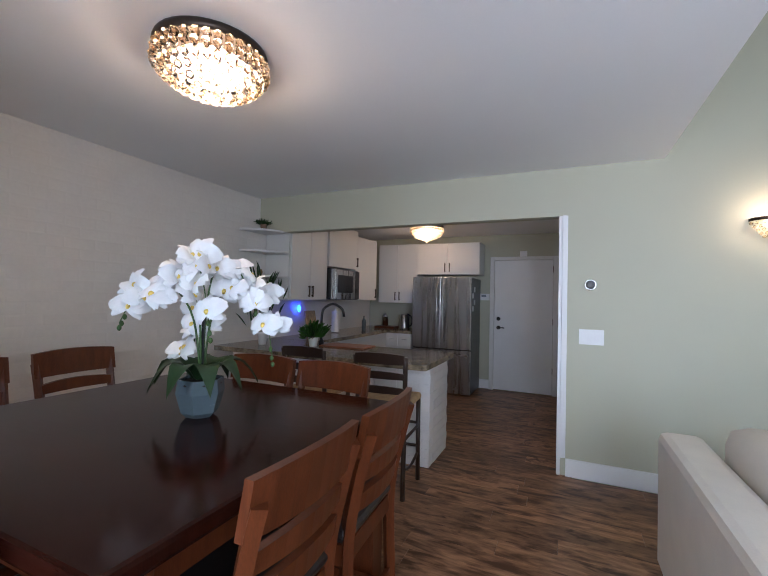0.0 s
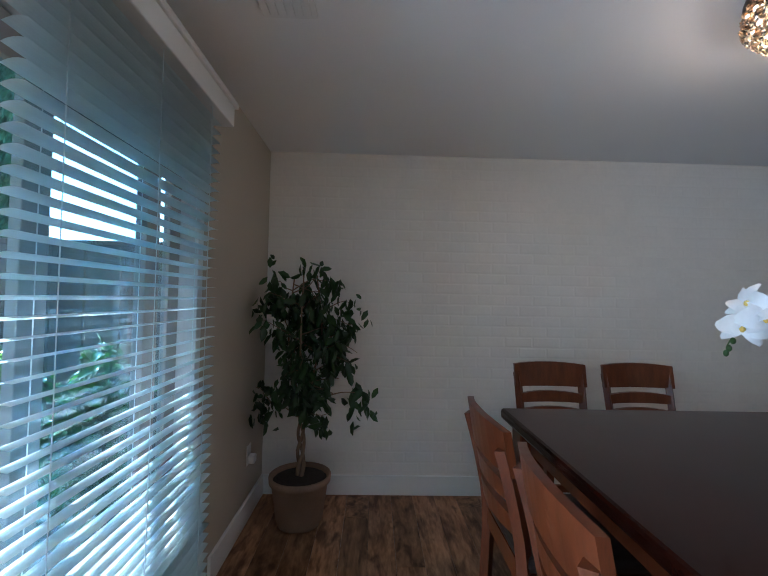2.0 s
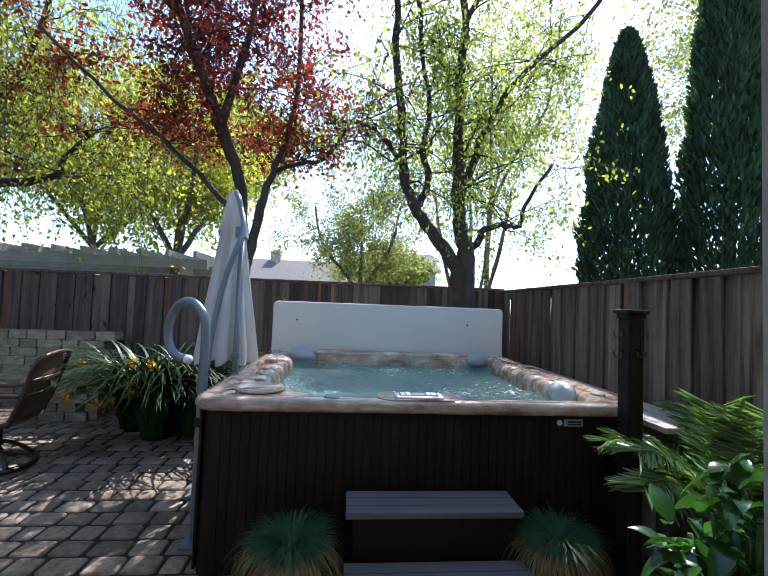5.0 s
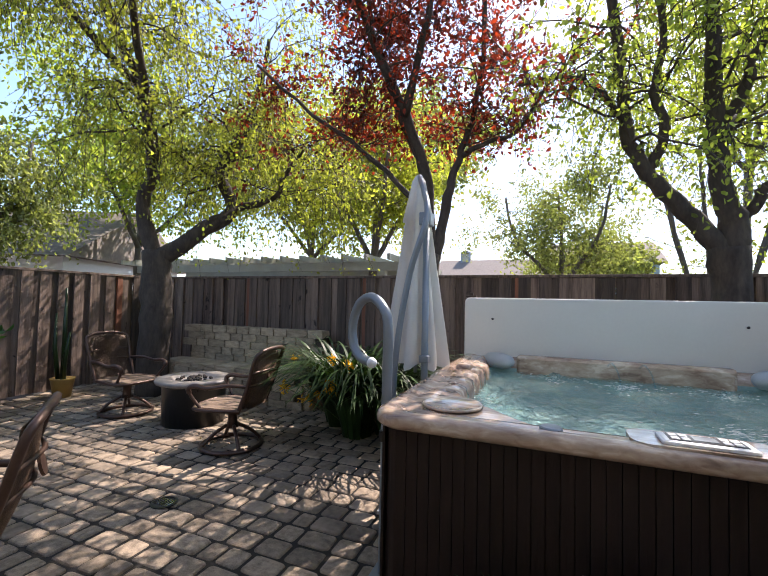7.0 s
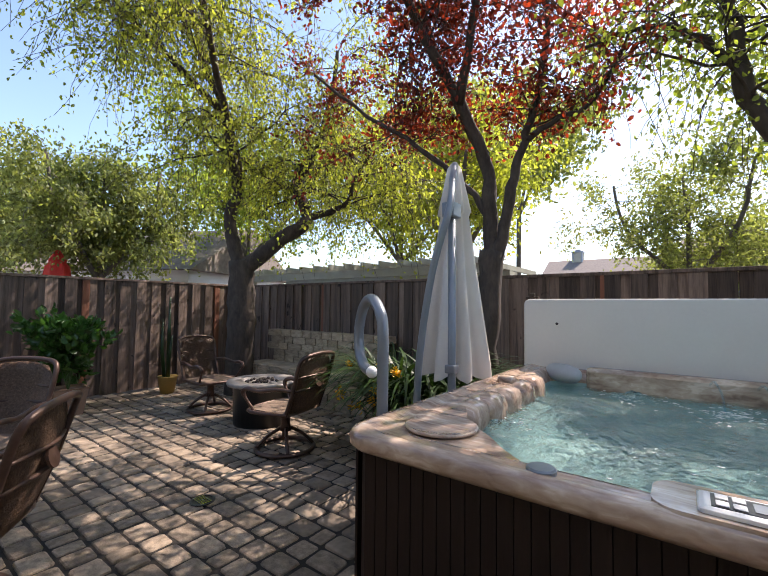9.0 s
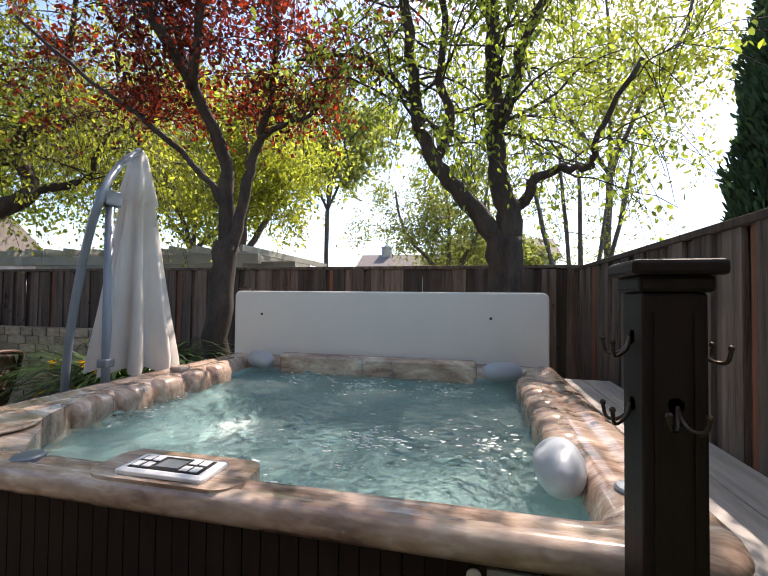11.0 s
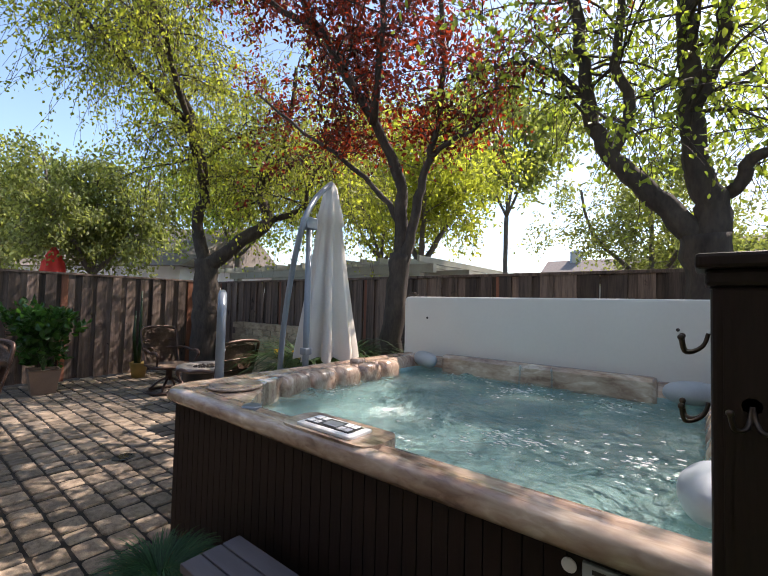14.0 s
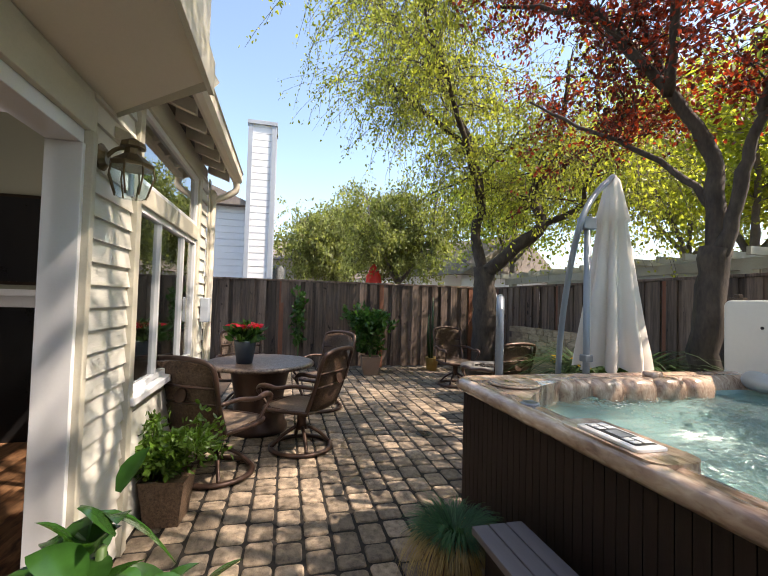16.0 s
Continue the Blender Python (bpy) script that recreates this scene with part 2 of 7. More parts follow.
def marble(name):
    m, nt, b, out = nodes_of(name)
    N, L = nt.nodes, nt.links.new
    tc, mp, a, f, r = N.new("ShaderNodeTexCoord"), N.new("ShaderNodeMapping"), N.new("ShaderNodeTexNoise"), N.new("ShaderNodeTexNoise"), N.new("ShaderNodeValToRGB")
    mp.inputs["Rotation"].default_value = (0, 0, 0.9)
    mp.inputs["Scale"].default_value = (0.7, 3.6, 1.6)
    L(tc.outputs["Object"], mp.inputs[0])
    for n, sc, dt, ds in ((a, 3.0, 7, 1.4), (f, 22.0, 6, 0.8)):
        n.inputs["Scale"].default_value, n.inputs["Detail"].default_value, n.inputs["Distortion"].default_value = sc, dt, ds
        L(mp.outputs[0], n.inputs["Vector"])
    mx = N.new("ShaderNodeMix")
    mx.inputs[0].default_value = 0.38
    L(a.outputs[0], mx.inputs[2])
    L(f.outputs[0], mx.inputs[3])
    L(mx.outputs[0], r.inputs[0])
    e = r.color_ramp.elements
    e[0].position, e[0].color = 0.34, (0.17, 0.105, 0.075, 1)
    e[1].position, e[1].color = 0.66, (0.66, 0.56, 0.46, 1)
    for p, c in ((0.43, (0.31, 0.21, 0.155, 1)), (0.52, (0.43, 0.32, 0.245, 1)), (0.58, (0.5, 0.39, 0.3, 1))):
        k = e.new(p)
        k.color = c
    L(r.outputs[0], b.inputs["Base Color"])
    b.inputs["Roughness"].default_value = 0.16
    b.inputs["Coat Weight"].default_value = 0.4
    b.inputs["Coat Roughness"].default_value = 0.06
    return m


M["marble"] = marble("marbled_acrylic")
M["shell"] = mat("tub_shell", (0.29, 0.43, 0.43), 0.2, var=0.25, scale=4, bump=0.02)
M["cover"] = mat("white_cover_vinyl", (0.64, 0.63, 0.58), 0.42, var=0.03, scale=2.5, bump=0.05, bscale=40)
M["pillow"] = mat("grey_headrest", (0.38, 0.42, 0.45), 0.4, var=0.06, scale=10, bump=0.05)
M["rail"] = mat("grey_powder_coat", (0.2, 0.23, 0.26), 0.35, 0.3, var=0.06, scale=6, bump=0.03)
M["composite"] = mat("grey_composite_board", (0.13, 0.12, 0.13), 0.6, var=0.15, scale=4, bump=0.12, bscale=60, stretch=(0.4, 6, 6), rnd=0.06)
M["canvas"] = mat("cream_canvas", (0.6, 0.56, 0.5), 0.85, var=0.06, scale=6, bump=0.2, bscale=160)
M["bark"] = mat("dark_bark", (0.045, 0.033, 0.026), 0.92, var=0.5, scale=10, bump=1.0, bscale=45, col2=(0.085, 0.066, 0.052), stretch=(1, 1, 0.35))
M["barkgrey"] = mat("grey_bark", (0.14, 0.12, 0.1), 0.9, var=0.4, scale=8, bump=0.6, stretch=(1, 1, 0.35))
M["leaf"] = mat("spring_leaf", (0.18, 0.23, 0.05), 0.45, var=0.25, scale=1.5, bump=0.0, rnd=0.45, through_light=0.58)
M["leaf2"] = mat("yellow_green_leaf", (0.22, 0.245, 0.05), 0.45, var=0.25, scale=1.5, bump=0.0, rnd=0.45, through_light=0.55)
M["redleaf"] = mat("plum_leaf", (0.065, 0.016, 0.014), 0.45, var=0.4, scale=1.2, bump=0.0, col2=(0.24, 0.038, 0.018), rnd=0.7, through_light=0.42, passing=(2.6, 1.9, 1.0))
M["olive"] = mat("olive_leaf", (0.165, 0.19, 0.078), 0.6, var=0.3, scale=0.8, bump=0.0, rnd=0.45, through_light=0.5)
M["cypress"] = mat("cypress_leaf", (0.036, 0.078, 0.034), 0.7, var=0.35, scale=2, bump=0.0, rnd=0.45, through_light=0.15)
M["palmleaf"] = mat("palm_leaf", (0.15, 0.26, 0.08), 0.22, var=0.25, scale=5, bump=0.0, rnd=0.4, through_light=0.22)
M["figleaf"] = mat("dark_glossy_leaf", (0.03, 0.1, 0.018), 0.22, var=0.25, scale=6, bump=0.04, rnd=0.4, through_light=0.25)
M["strapleaf"] = mat("dark_strap_leaf", (0.022, 0.05, 0.012), 0.45, var=0.25, scale=5, bump=0.0, rnd=0.5, through_light=0.12, shine=0.3)
M["glossleaf"] = mat("glossy_leaf", (0.035, 0.1, 0.02), 0.3, var=0.25, scale=5, bump=0.03, rnd=0.35, through_light=0.3)
M["limeleaf"] = mat("lime_leaf", (0.075, 0.15, 0.022), 0.35, var=0.25, scale=5, bump=0.03, rnd=0.35, through_light=0.35)
M["grassblade"] = mat("blue_green_grass", (0.035, 0.105, 0.04), 0.6, var=0.3, scale=5, bump=0.0, rnd=0.4, through_light=0.25)
M["drygrass"] = mat("dry_grass", (0.34, 0.25, 0.11), 0.7, var=0.25, scale=5, bump=0.0, rnd=0.3, through_light=0.25)
M["wicker"] = mat("brown_wicker", (0.1, 0.055, 0.032), 0.6, var=0.4, scale=60, bump=0.8, bscale=160, col2=(0.22, 0.14, 0.09))
M["mesh"] = mat("sling_mesh", (0.16, 0.11, 0.075), 0.7, var=0.3, scale=40, bump=0.4, bscale=200)
M["chairmetal"] = mat("brown_cast_metal", (0.075, 0.042, 0.03), 0.42, 0.4, var=0.25, scale=12, bump=0.1)
M["stone"] = mat("wall_stone", (0.26, 0.19, 0.12), 0.9, var=0.3, scale=2.5, bump=0.6, bscale=14, col2=(0.44, 0.35, 0.24), rnd=0.2)
M["roof"] = mat("roof_shingle", (0.2, 0.17, 0.15), 0.9, var=0.25, scale=8, bump=0.4, bscale=30)
M["housewhite"] = mat("white_siding", (0.74, 0.75, 0.77), 0.6, var=0.04, scale=2, bump=0.05)
M["housegrey"] = mat("grey_house_trim", (0.33, 0.37, 0.42), 0.6, var=0.06, scale=2, bump=0.05)
M["red"] = mat("red_canvas", (0.6, 0.03, 0.02), 0.7, var=0.15, scale=6, bump=0.1)
M["yellow"] = mat("yellow_flower", (0.75, 0.42, 0.02), 0.5, var=0.2, scale=20, bump=0.0, through_light=0.2)
M["pink"] = mat("pink_bract", (0.6, 0.03, 0.07), 0.5, var=0.25, scale=20, bump=0.0, through_light=0.2)
M["earth"] = mat("garden_earth", (0.06, 0.04, 0.028), 0.95, var=0.4, scale=3, bump=0.5)

# ---- builders ----
def part(name, bm, material, parent=None, label="", smooth=False):
    me = bpy.data.meshes.new(name)
    bm.normal_update()
    bm.to_mesh(me)
    bm.free()
    me.materials.append(material)
    if smooth:
        me.polygons.foreach_set("use_smooth", [True] * len(me.polygons))
    ob = new(name, me)
    ob.parent = parent
    if label:
        tagged(ob, label)
    return ob


def piece(name, me, parent, loc, rot=(0, 0, 0), sc=(1, 1, 1)):
    ob = new(name, me)
    ob.parent, ob.location, ob.rotation_euler, ob.scale = parent, loc, rot, sc
    return ob


def thing(name, label, category, at=(0, 0, 0), rz=0.0, group="", kind=""):
    ob = new(name)
    ob.empty_display_size = 0.1
    ob.matrix_basis = pose(*at, 0, 0, rz)
    return tagged(ob, label, category, group, kind)


def box(bm, x0, x1, y0, y1, z0, z1, bevel=0.0, m=None):
    vs = [bm.verts.new((x, y, z)) for z in (z0, z1) for y in (y0, y1) for x in (x0, x1)]
    fs = [bm.faces.new([vs[i] for i in q]) for q in ((0, 2, 3, 1), (4, 5, 7, 6), (0, 1, 5, 4), (2, 6, 7, 3), (0, 4, 6, 2), (1, 3, 7, 5))]
    if bevel:
        es = list({e for f in fs for e in f.edges})
        r = bmesh.ops.bevel(bm, geom=es, offset=bevel, segments=2, affect="EDGES", profile=0.5)
        vs = list({v for f in r["faces"] for v in f.verts} | {v for v in vs if v.is_valid})
    if m is not None:
        bmesh.ops.transform(bm, matrix=m, verts=vs)
    return vs


def boxes(*dims, bevel=0.0):
    bm = bmesh.new()
    for d in dims:
        box(bm, *d, bevel=bevel)
    return bm


def tube(bm, pts, radii, n=8, caps=True):
    pts = [Vector(p) for p in pts]
    if not hasattr(radii, "__len__"):
        radii = [radii] * len(pts)
    rings, ref = [], None
    for i, p in enumerate(pts):
        d = (pts[min(i + 1, len(pts) - 1)] - pts[max(i - 1, 0)])
        d = d.normalized() if d.length > 1e-9 else Vector((0, 0, 1))
        if ref is None:
            ref = Vector((1, 0, 0)) if abs(d.x) < 0.8 else Vector((0, 1, 0))
        u = (ref - d * ref.dot(d)).normalized()
        v = d.cross(u)
        ref = u
        rings.append([bm.verts.new(p + radii[i] * (u * math.cos(2 * math.pi * k / n) + v * math.sin(2 * math.pi * k / n))) for k in range(n)])
    for a, b in zip(rings, rings[1:]):
        for k in range(n):
            bm.faces.new((a[k], a[(k + 1) % n], b[(k + 1) % n], b[k]))
    if caps:
        bm.faces.new(rings[0][::-1])
        bm.faces.new(rings[-1])


def lathe(bm, profile, n=24, at=(0, 0, 0), close=True):
    rings = [[bm.verts.new((at[0] + r * math.cos(2 * math.pi * k / n), at[1] + r * math.sin(2 * math.pi * k / n), at[2] + z)) for k in range(n)] for r, z in profile]
    for a, b in zip(rings, rings[1:]):
        for k in range(n):
            bm.faces.new((a[k], a[(k + 1) % n], b[(k + 1) % n], b[k]))
    if close:
        bm.faces.new(rings[0][::-1])
        bm.faces.new(rings[-1])


def arc(pts, steps=6):
    """A smooth line through the points."""
    P = [Vector(p) for p in pts]
    out = []
    for i in range(len(P) - 1):
        a, b, c, d = P[max(i - 1, 0)], P[i], P[i + 1], P[min(i + 2, len(P) - 1)]
        for k in range(steps):
            t = k / steps
            out.append(0.5 * ((2 * b) + (c - a) * t + (2 * a - 5 * b + 4 * c - d) * t * t + (3 * b - a - 3 * c + d) * t ** 3))
    return out + [P[-1]]


def prism(bm, outline, z0, z1):
    """An upright block over a flat outline."""
    lo, hi = [bm.verts.new((x, y, z0)) for x, y in outline], [bm.verts.new((x, y, z1)) for x, y in outline]
    n = len(outline)
    bm.faces.new(lo[::-1])
    bm.faces.new(hi)
    for k in range(n):
        bm.faces.new((lo[k], lo[(k + 1) % n], hi[(k + 1) % n], hi[k]))


def round_rect(x0, x1, y0, y1, r, n=6):
    out = []
    for cx, cy, a in ((x1 - r, y1 - r, 0), (x0 + r, y1 - r, 90), (x0 + r, y0 + r, 180), (x1 - r, y0 + r, 270)):
        out += [(cx + r * math.cos(radians(a + 90 * k / n)), cy + r * math.sin(radians(a + 90 * k / n))) for k in range(n + 1)]
    return out


def leaf_mesh(name, centres, dirs, size, material, parent, rng, aspect=0.5, label="", jitter=0.35, fold=0.18):
    """Many small folded leaves in one mesh: each is a kite of six corners, bent along its rib."""
    c, d = np.asarray(centres, float), np.asarray(dirs, float)
    n = len(c)
    d /= np.linalg.norm(d, axis=1, keepdims=True) + 1e-9
    r = rng.normal(size=(n, 3))
    u = np.cross(d, r)
    u /= np.linalg.norm(u, axis=1, keepdims=True) + 1e-9
    w = np.cross(u, d)
    s = (size * (1 + jitter * rng.uniform(-1, 1, n)))[:, None]
    h = aspect * 0.5
    V = np.stack([c, c + s * (0.35 * d + h * u + fold * h * w * 2), c + s * (0.75 * d + 0.75 * h * u + fold * h * w), c + s * d - s * 0.08 * w, c + s * (0.75 * d - 0.75 * h * u + fold * h * w), c + s * (0.35 * d - h * u + fold * h * w * 2)], 1).reshape(-1, 3)
    i = np.arange(n)[:, None] * 6
    F = np.concatenate([i + np.array([[0, 1, 2, 3]]), i + np.array([[0, 3, 4, 5]])], 0)
    me = bpy.data.meshes.new(name)
    me.vertices.add(len(V))
    me.vertices.foreach_set("co", V.ravel())
    me.loops.add(F.size)
    me.loops.foreach_set("vertex_index", F.ravel().astype(np.int32))
    me.polygons.add(len(F))
    me.polygons.foreach_set("loop_start", np.arange(0, F.size, 4, dtype=np.int32))
    me.update(calc_edges=True)
    me.materials.append(material)
    ob = new(name, me)
    ob.parent = parent
    if label:
        tagged(ob, label)
    return ob


def grow(limbs, rng, n_branch, n_twig, branch_len, twig_len, droop, up=0.35, start=0.35):
    """Branches and twigs that spring from the limbs; returns them as lines with radii, and the twigs' points."""
    lines, twigs = [], []
    total = [sum((Vector(b) - Vector(a)).length for a, b in zip(p, p[1:])) for p, r0, r1 in limbs]
    for (p, r0, r1), ln in zip(limbs, total):
        for _ in range(max(2, int(n_branch * ln / sum(total)))):
            f = rng.uniform(start, 1.0) * (len(p) - 1)
            i = min(int(f), len(p) - 2)
            q = Vector(p[i]).lerp(Vector(p[i + 1]), f - i)
            a = rng.uniform(0, 2 * math.pi)
            d = Vector((math.cos(a), math.sin(a), up + rng.uniform(-0.4, 0.5))).normalized()
            L, line = branch_len * rng.uniform(0.5, 1.2), [q]
            for k in range(6):
                d = (d + Vector(rng.normal(0, 0.22, 3)) + Vector((0, 0, -droop * k * 0.12))).normalized()
                line.append(line[-1] + d * L / 6)
            rb = max(0.006, (r0 + (r1 - r0) * f / (len(p) - 1)) * 0.24)
            lines.append((line, rb, 0.004))
            for _ in range(n_twig):
                g = rng.uniform(0.25, 1.0) * 6
                j = min(int(g), 5)
                q2 = line[j].lerp(line[j + 1], g - j)
                e = (d * 0.4 + Vector(rng.normal(0, 0.6, 3))).normalized()
                tw = [q2]
                TL = twig_len * rng.uniform(0.5, 1.3)
                for k in range(5):
                    e = (e + Vector(rng.normal(0, 0.12, 3)) + Vector((0, 0, -droop * 0.45))).normalized()
                    tw.append(tw[-1] + e * TL / 5)
                twigs.append(tw)
    return lines, twigs


def tree(name, label, at, limbs, bark, leaf, seed, n_branch=60, n_twig=12, per_twig=14, branch_len=1.3, twig_len=0.6, droop=0.2, size=0.07, up=0.35, start=0.35, spread=0.05, aspect=0.55, sides=9, leaves="", twig_mesh=True):
    rng = np.random.default_rng(seed)
    t = thing(name, label, "tree", at)
    bm = bmesh.new()
    smooth_limbs = [(arc(p, 4), r0, r1) for p, r0, r1 in limbs]
    for p, r0, r1 in smooth_limbs:
        n = len(p)
        tube(bm, [q + Vector(rng.normal(0, 0.012, 3)) for q in p], [(r0 + (r1 - r0) * (k / (n - 1)) ** 0.8) * (1 + 0.08 * rng.uniform(-1, 1)) for k in range(n)], sides)
    lines, twigs = grow(smooth_limbs[1:], rng, n_branch, n_twig, branch_len, twig_len, droop, up, start)
    for line, ra, rb in lines:
        tube(bm, line, [ra + (rb - ra) * k / 6 for k in range(7)], 5, caps=False)
    if twig_mesh:
        for tw in twigs:
            tube(bm, tw[::2] + [tw[-1]], [0.004, 0.003, 0.003, 0.002][:len(tw[::2]) + 1], 3, caps=False)
    part("trunk", bm, bark, t, smooth=True)
    T = np.array([[list(q) for q in tw] for tw in twigs])
    k = rng.integers(0, T.shape[1] - 1, (len(T), per_twig))
    f = rng.uniform(0, 1, (len(T), per_twig, 1))
    ar = np.arange(len(T))[:, None]
    c = (T[ar, k] * (1 - f) + T[ar, k + 1] * f + rng.normal(0, spread, (len(T), per_twig, 3))).reshape(-1, 3)
    d = rng.normal(0, 0.7, (len(c), 3)) + np.array([0, 0, -0.35 - droop])
    leaf_mesh("crown", c, d, size, leaf, t, rng, aspect, leaves)
    return t

# ---- the large structure ----
XB, YI, YO, YK, ZF, ZC = -0.79, -0.53, -0.65, 3.855, 0.04, 2.44   # brick wall, window wall in and out, kitchen wall, floor, ceiling
XL, YE, XE = 4.45, 6.62, 4.57                                        # living room's end, kitchen's end wall, house corner


def wall(name, label, *blocks, material=None, bevel=0.0):
    return tagged(part(name, boxes(*blocks, bevel=bevel), material or M["wall"]), label, "wall", kind="structure")


ground = tagged(part("ground", boxes((-300, 300, -300, 300, -0.5, -0.03)), M["earth"]), "dark bare garden earth around the paved patio", "ground", kind="structure")
floor = tagged(part("floor", boxes((XB, XL, YI, YK, -0.029, ZF - 0.012), (XB, 2.35, YK, YE, -0.029, ZF - 0.012), (1.42, 2.01, YO, YI, -0.029, ZF - 0.012)), M["stoolwood"]), "brown oak laminate plank floor with dark grain", "floor", kind="structure")
brick_wall = wall("wall_west", "white painted brick wall of the dining room", (XB - 0.2, XB - 0.003, YO, YE + 0.1, -0.029, 5.2), material=M["brick"])
wall("wall_south", "taupe painted wall with the sliding door and window", (XB - 0.003, 0.28, YO + 0.03, YI, -0.029, ZC), (0.28, 2.01, YO + 0.03, YI, 2.06, ZC), (2.01, 2.6, YO + 0.03, YI, -0.029, 2.72), (2.6, 4.14, YO + 0.03, YI, -0.029, 0.82), (2.6, 4.14, YO + 0.03, YI, 2.48, 2.72), (4.14, XE, YO + 0.03, YI, -0.029, 2.72), material=M["taupe"])
wall("wall_north", "sage green wall with the wide kitchen opening", (XB, 2.26, YK, YK + 0.12, 2.06, ZC), (2.26, XL, YK, YK + 0.12, ZF - 0.01, ZC), (2.93, XL, YK, YK + 0.12, ZC, 4.3))


def slant(x0, x1, outline):
    """A slab between two x planes over an outline of y and z."""
    bm = bmesh.new()
    a, b = [[bm.verts.new((x, y, z)) for y, z in outline] for x in (x0, x1)]
    n = len(outline)
    bm.faces.new(a)
    bm.faces.new(b[::-1])
    for k in range(n):
        bm.faces.new((a[k], b[k], b[(k + 1) % n], a[(k + 1) % n]))
    bmesh.ops.recalc_face_normals(bm, faces=bm.faces[:])
    return bm


tagged(part("wall_east", slant(XL, XE, [(YO + 0.03, -0.029), (YK + 0.12, -0.029), (YK + 0.12, 4.3), (YO + 0.03, 2.71)]), M["wall"]), "sage green end wall of the living room", "wall", kind="structure")
wall("wall_kitchen_end", "sage green wall behind the refrigerator and back door", (XB, 2.45, YE, YE + 0.12, ZF - 0.01, 2.4))
wall("wall_kitchen_side", "sage green side wall of the kitchen passage", (2.35, 2.45, YK + 0.12, YE, ZF - 0.01, 2.4))
tagged(part("wall_stairs", slant(2.85, 2.93, [(YI, ZC + 0.14), (YK, ZC + 0.14), (YK, 4.24), (YI, 2.74)]), M["wall"]), "sage green wall closing the raised ceiling", "wall", kind="structure")
ceiling = tagged(part("ceiling", boxes((XB, 2.93, YI, YK, ZC, ZC + 0.14), (XB, 2.45, YK + 0.12, YE, 2.36, 2.46)), M["ceiling"]), "flat white painted ceiling", "ceiling", kind="structure")
tagged(part("ceiling", slant(2.93, XL, [(YI, 2.66), (YK, 4.16), (YK, 4.22), (YI, 2.72)]), M["ceiling"]), "sloping white ceiling of the living room", "ceiling", kind="structure")

# baseboards and the opening's casing
for i, d in enumerate(((XB, XB + 0.018, YI, YK, ZF, ZF + 0.135), (XB, 0.12, YI, YI + 0.018, ZF, ZF + 0.135), (2.30, XL, YK - 0.018, YK, ZF, ZF + 0.135), (1.0, 1.26, YE - 0.018, YE, ZF, ZF + 0.135))):
    tagged(part("baseboard", boxes(d, bevel=0.004), M["trim"]), "white painted baseboard along the floor", "baseboard", kind="structure")
casing = tagged(part("trim", boxes((2.235, 2.262, YK - 0.012, YK + 0.132, ZF, 2.06), bevel=0.003), M["trim"]), "white edge casing of the kitchen opening", "trim", kind="structure")
for k in range(3):
    part("bead", boxes((2.262, 2.30 - 0.008 * k, YK - 0.016 - 0.006 * k, YK - 0.010 - 0.006 * k, ZF + 0.14, 2.06)), M["trim"], casing)

# ---- outside of the house ----
ext = tagged(part("wall_outside", boxes((XB - 0.2, 0.28, YO, YO + 0.03, -0.029, 2.7), (0.28, 2.01, YO, YO + 0.03, 2.06, 2.7), (2.01, 2.6, YO, YO + 0.03, -0.029, 2.7), (2.6, 4.14, YO, YO + 0.03, -0.029, 0.82), (2.6, 4.14, YO, YO + 0.03, 2.48, 2.7), (4.14, XE, YO, YO + 0.03, -0.029, 2.7), (XE, XE + 0.03, YO, 6.7, -0.029, 2.7)), M["sidingtrim"]), "cream horizontal lap siding of the house", "wall", kind="structure")


def siding_run(x0, x1, z0, z1, y=YO, pitch=0.115):
    bm0 = bmesh.new()
    vs = [bm0.verts.new(v) for v in ((0, -0.004, 0), (1, -0.004, 0), (1, -0.024, 0.0), (0, -0.024, 0.0), (0, -0.004, pitch), (1, -0.004, pitch), (1, -0.007, pitch), (0, -0.007, pitch))]
    for q in ((0, 1, 2, 3), (7, 6, 5, 4), (3, 2, 6, 7), (0, 3, 7, 4), (1, 5, 6, 2)):
        bm0.faces.new([vs[i] for i in q])
    me = bpy.data.meshes.new("board")
    bm0.normal_update()
    bm0.to_mesh(me)
    bm0.free()
    me.materials.append(M["siding"])
    z = z0
    while z < z1 - 0.02:
        piece("board", me, ext, (x0, y, z), (0, 0, 0), (x1 - x0, 1, min(1, (z1 - z) / pitch)))
        z += pitch


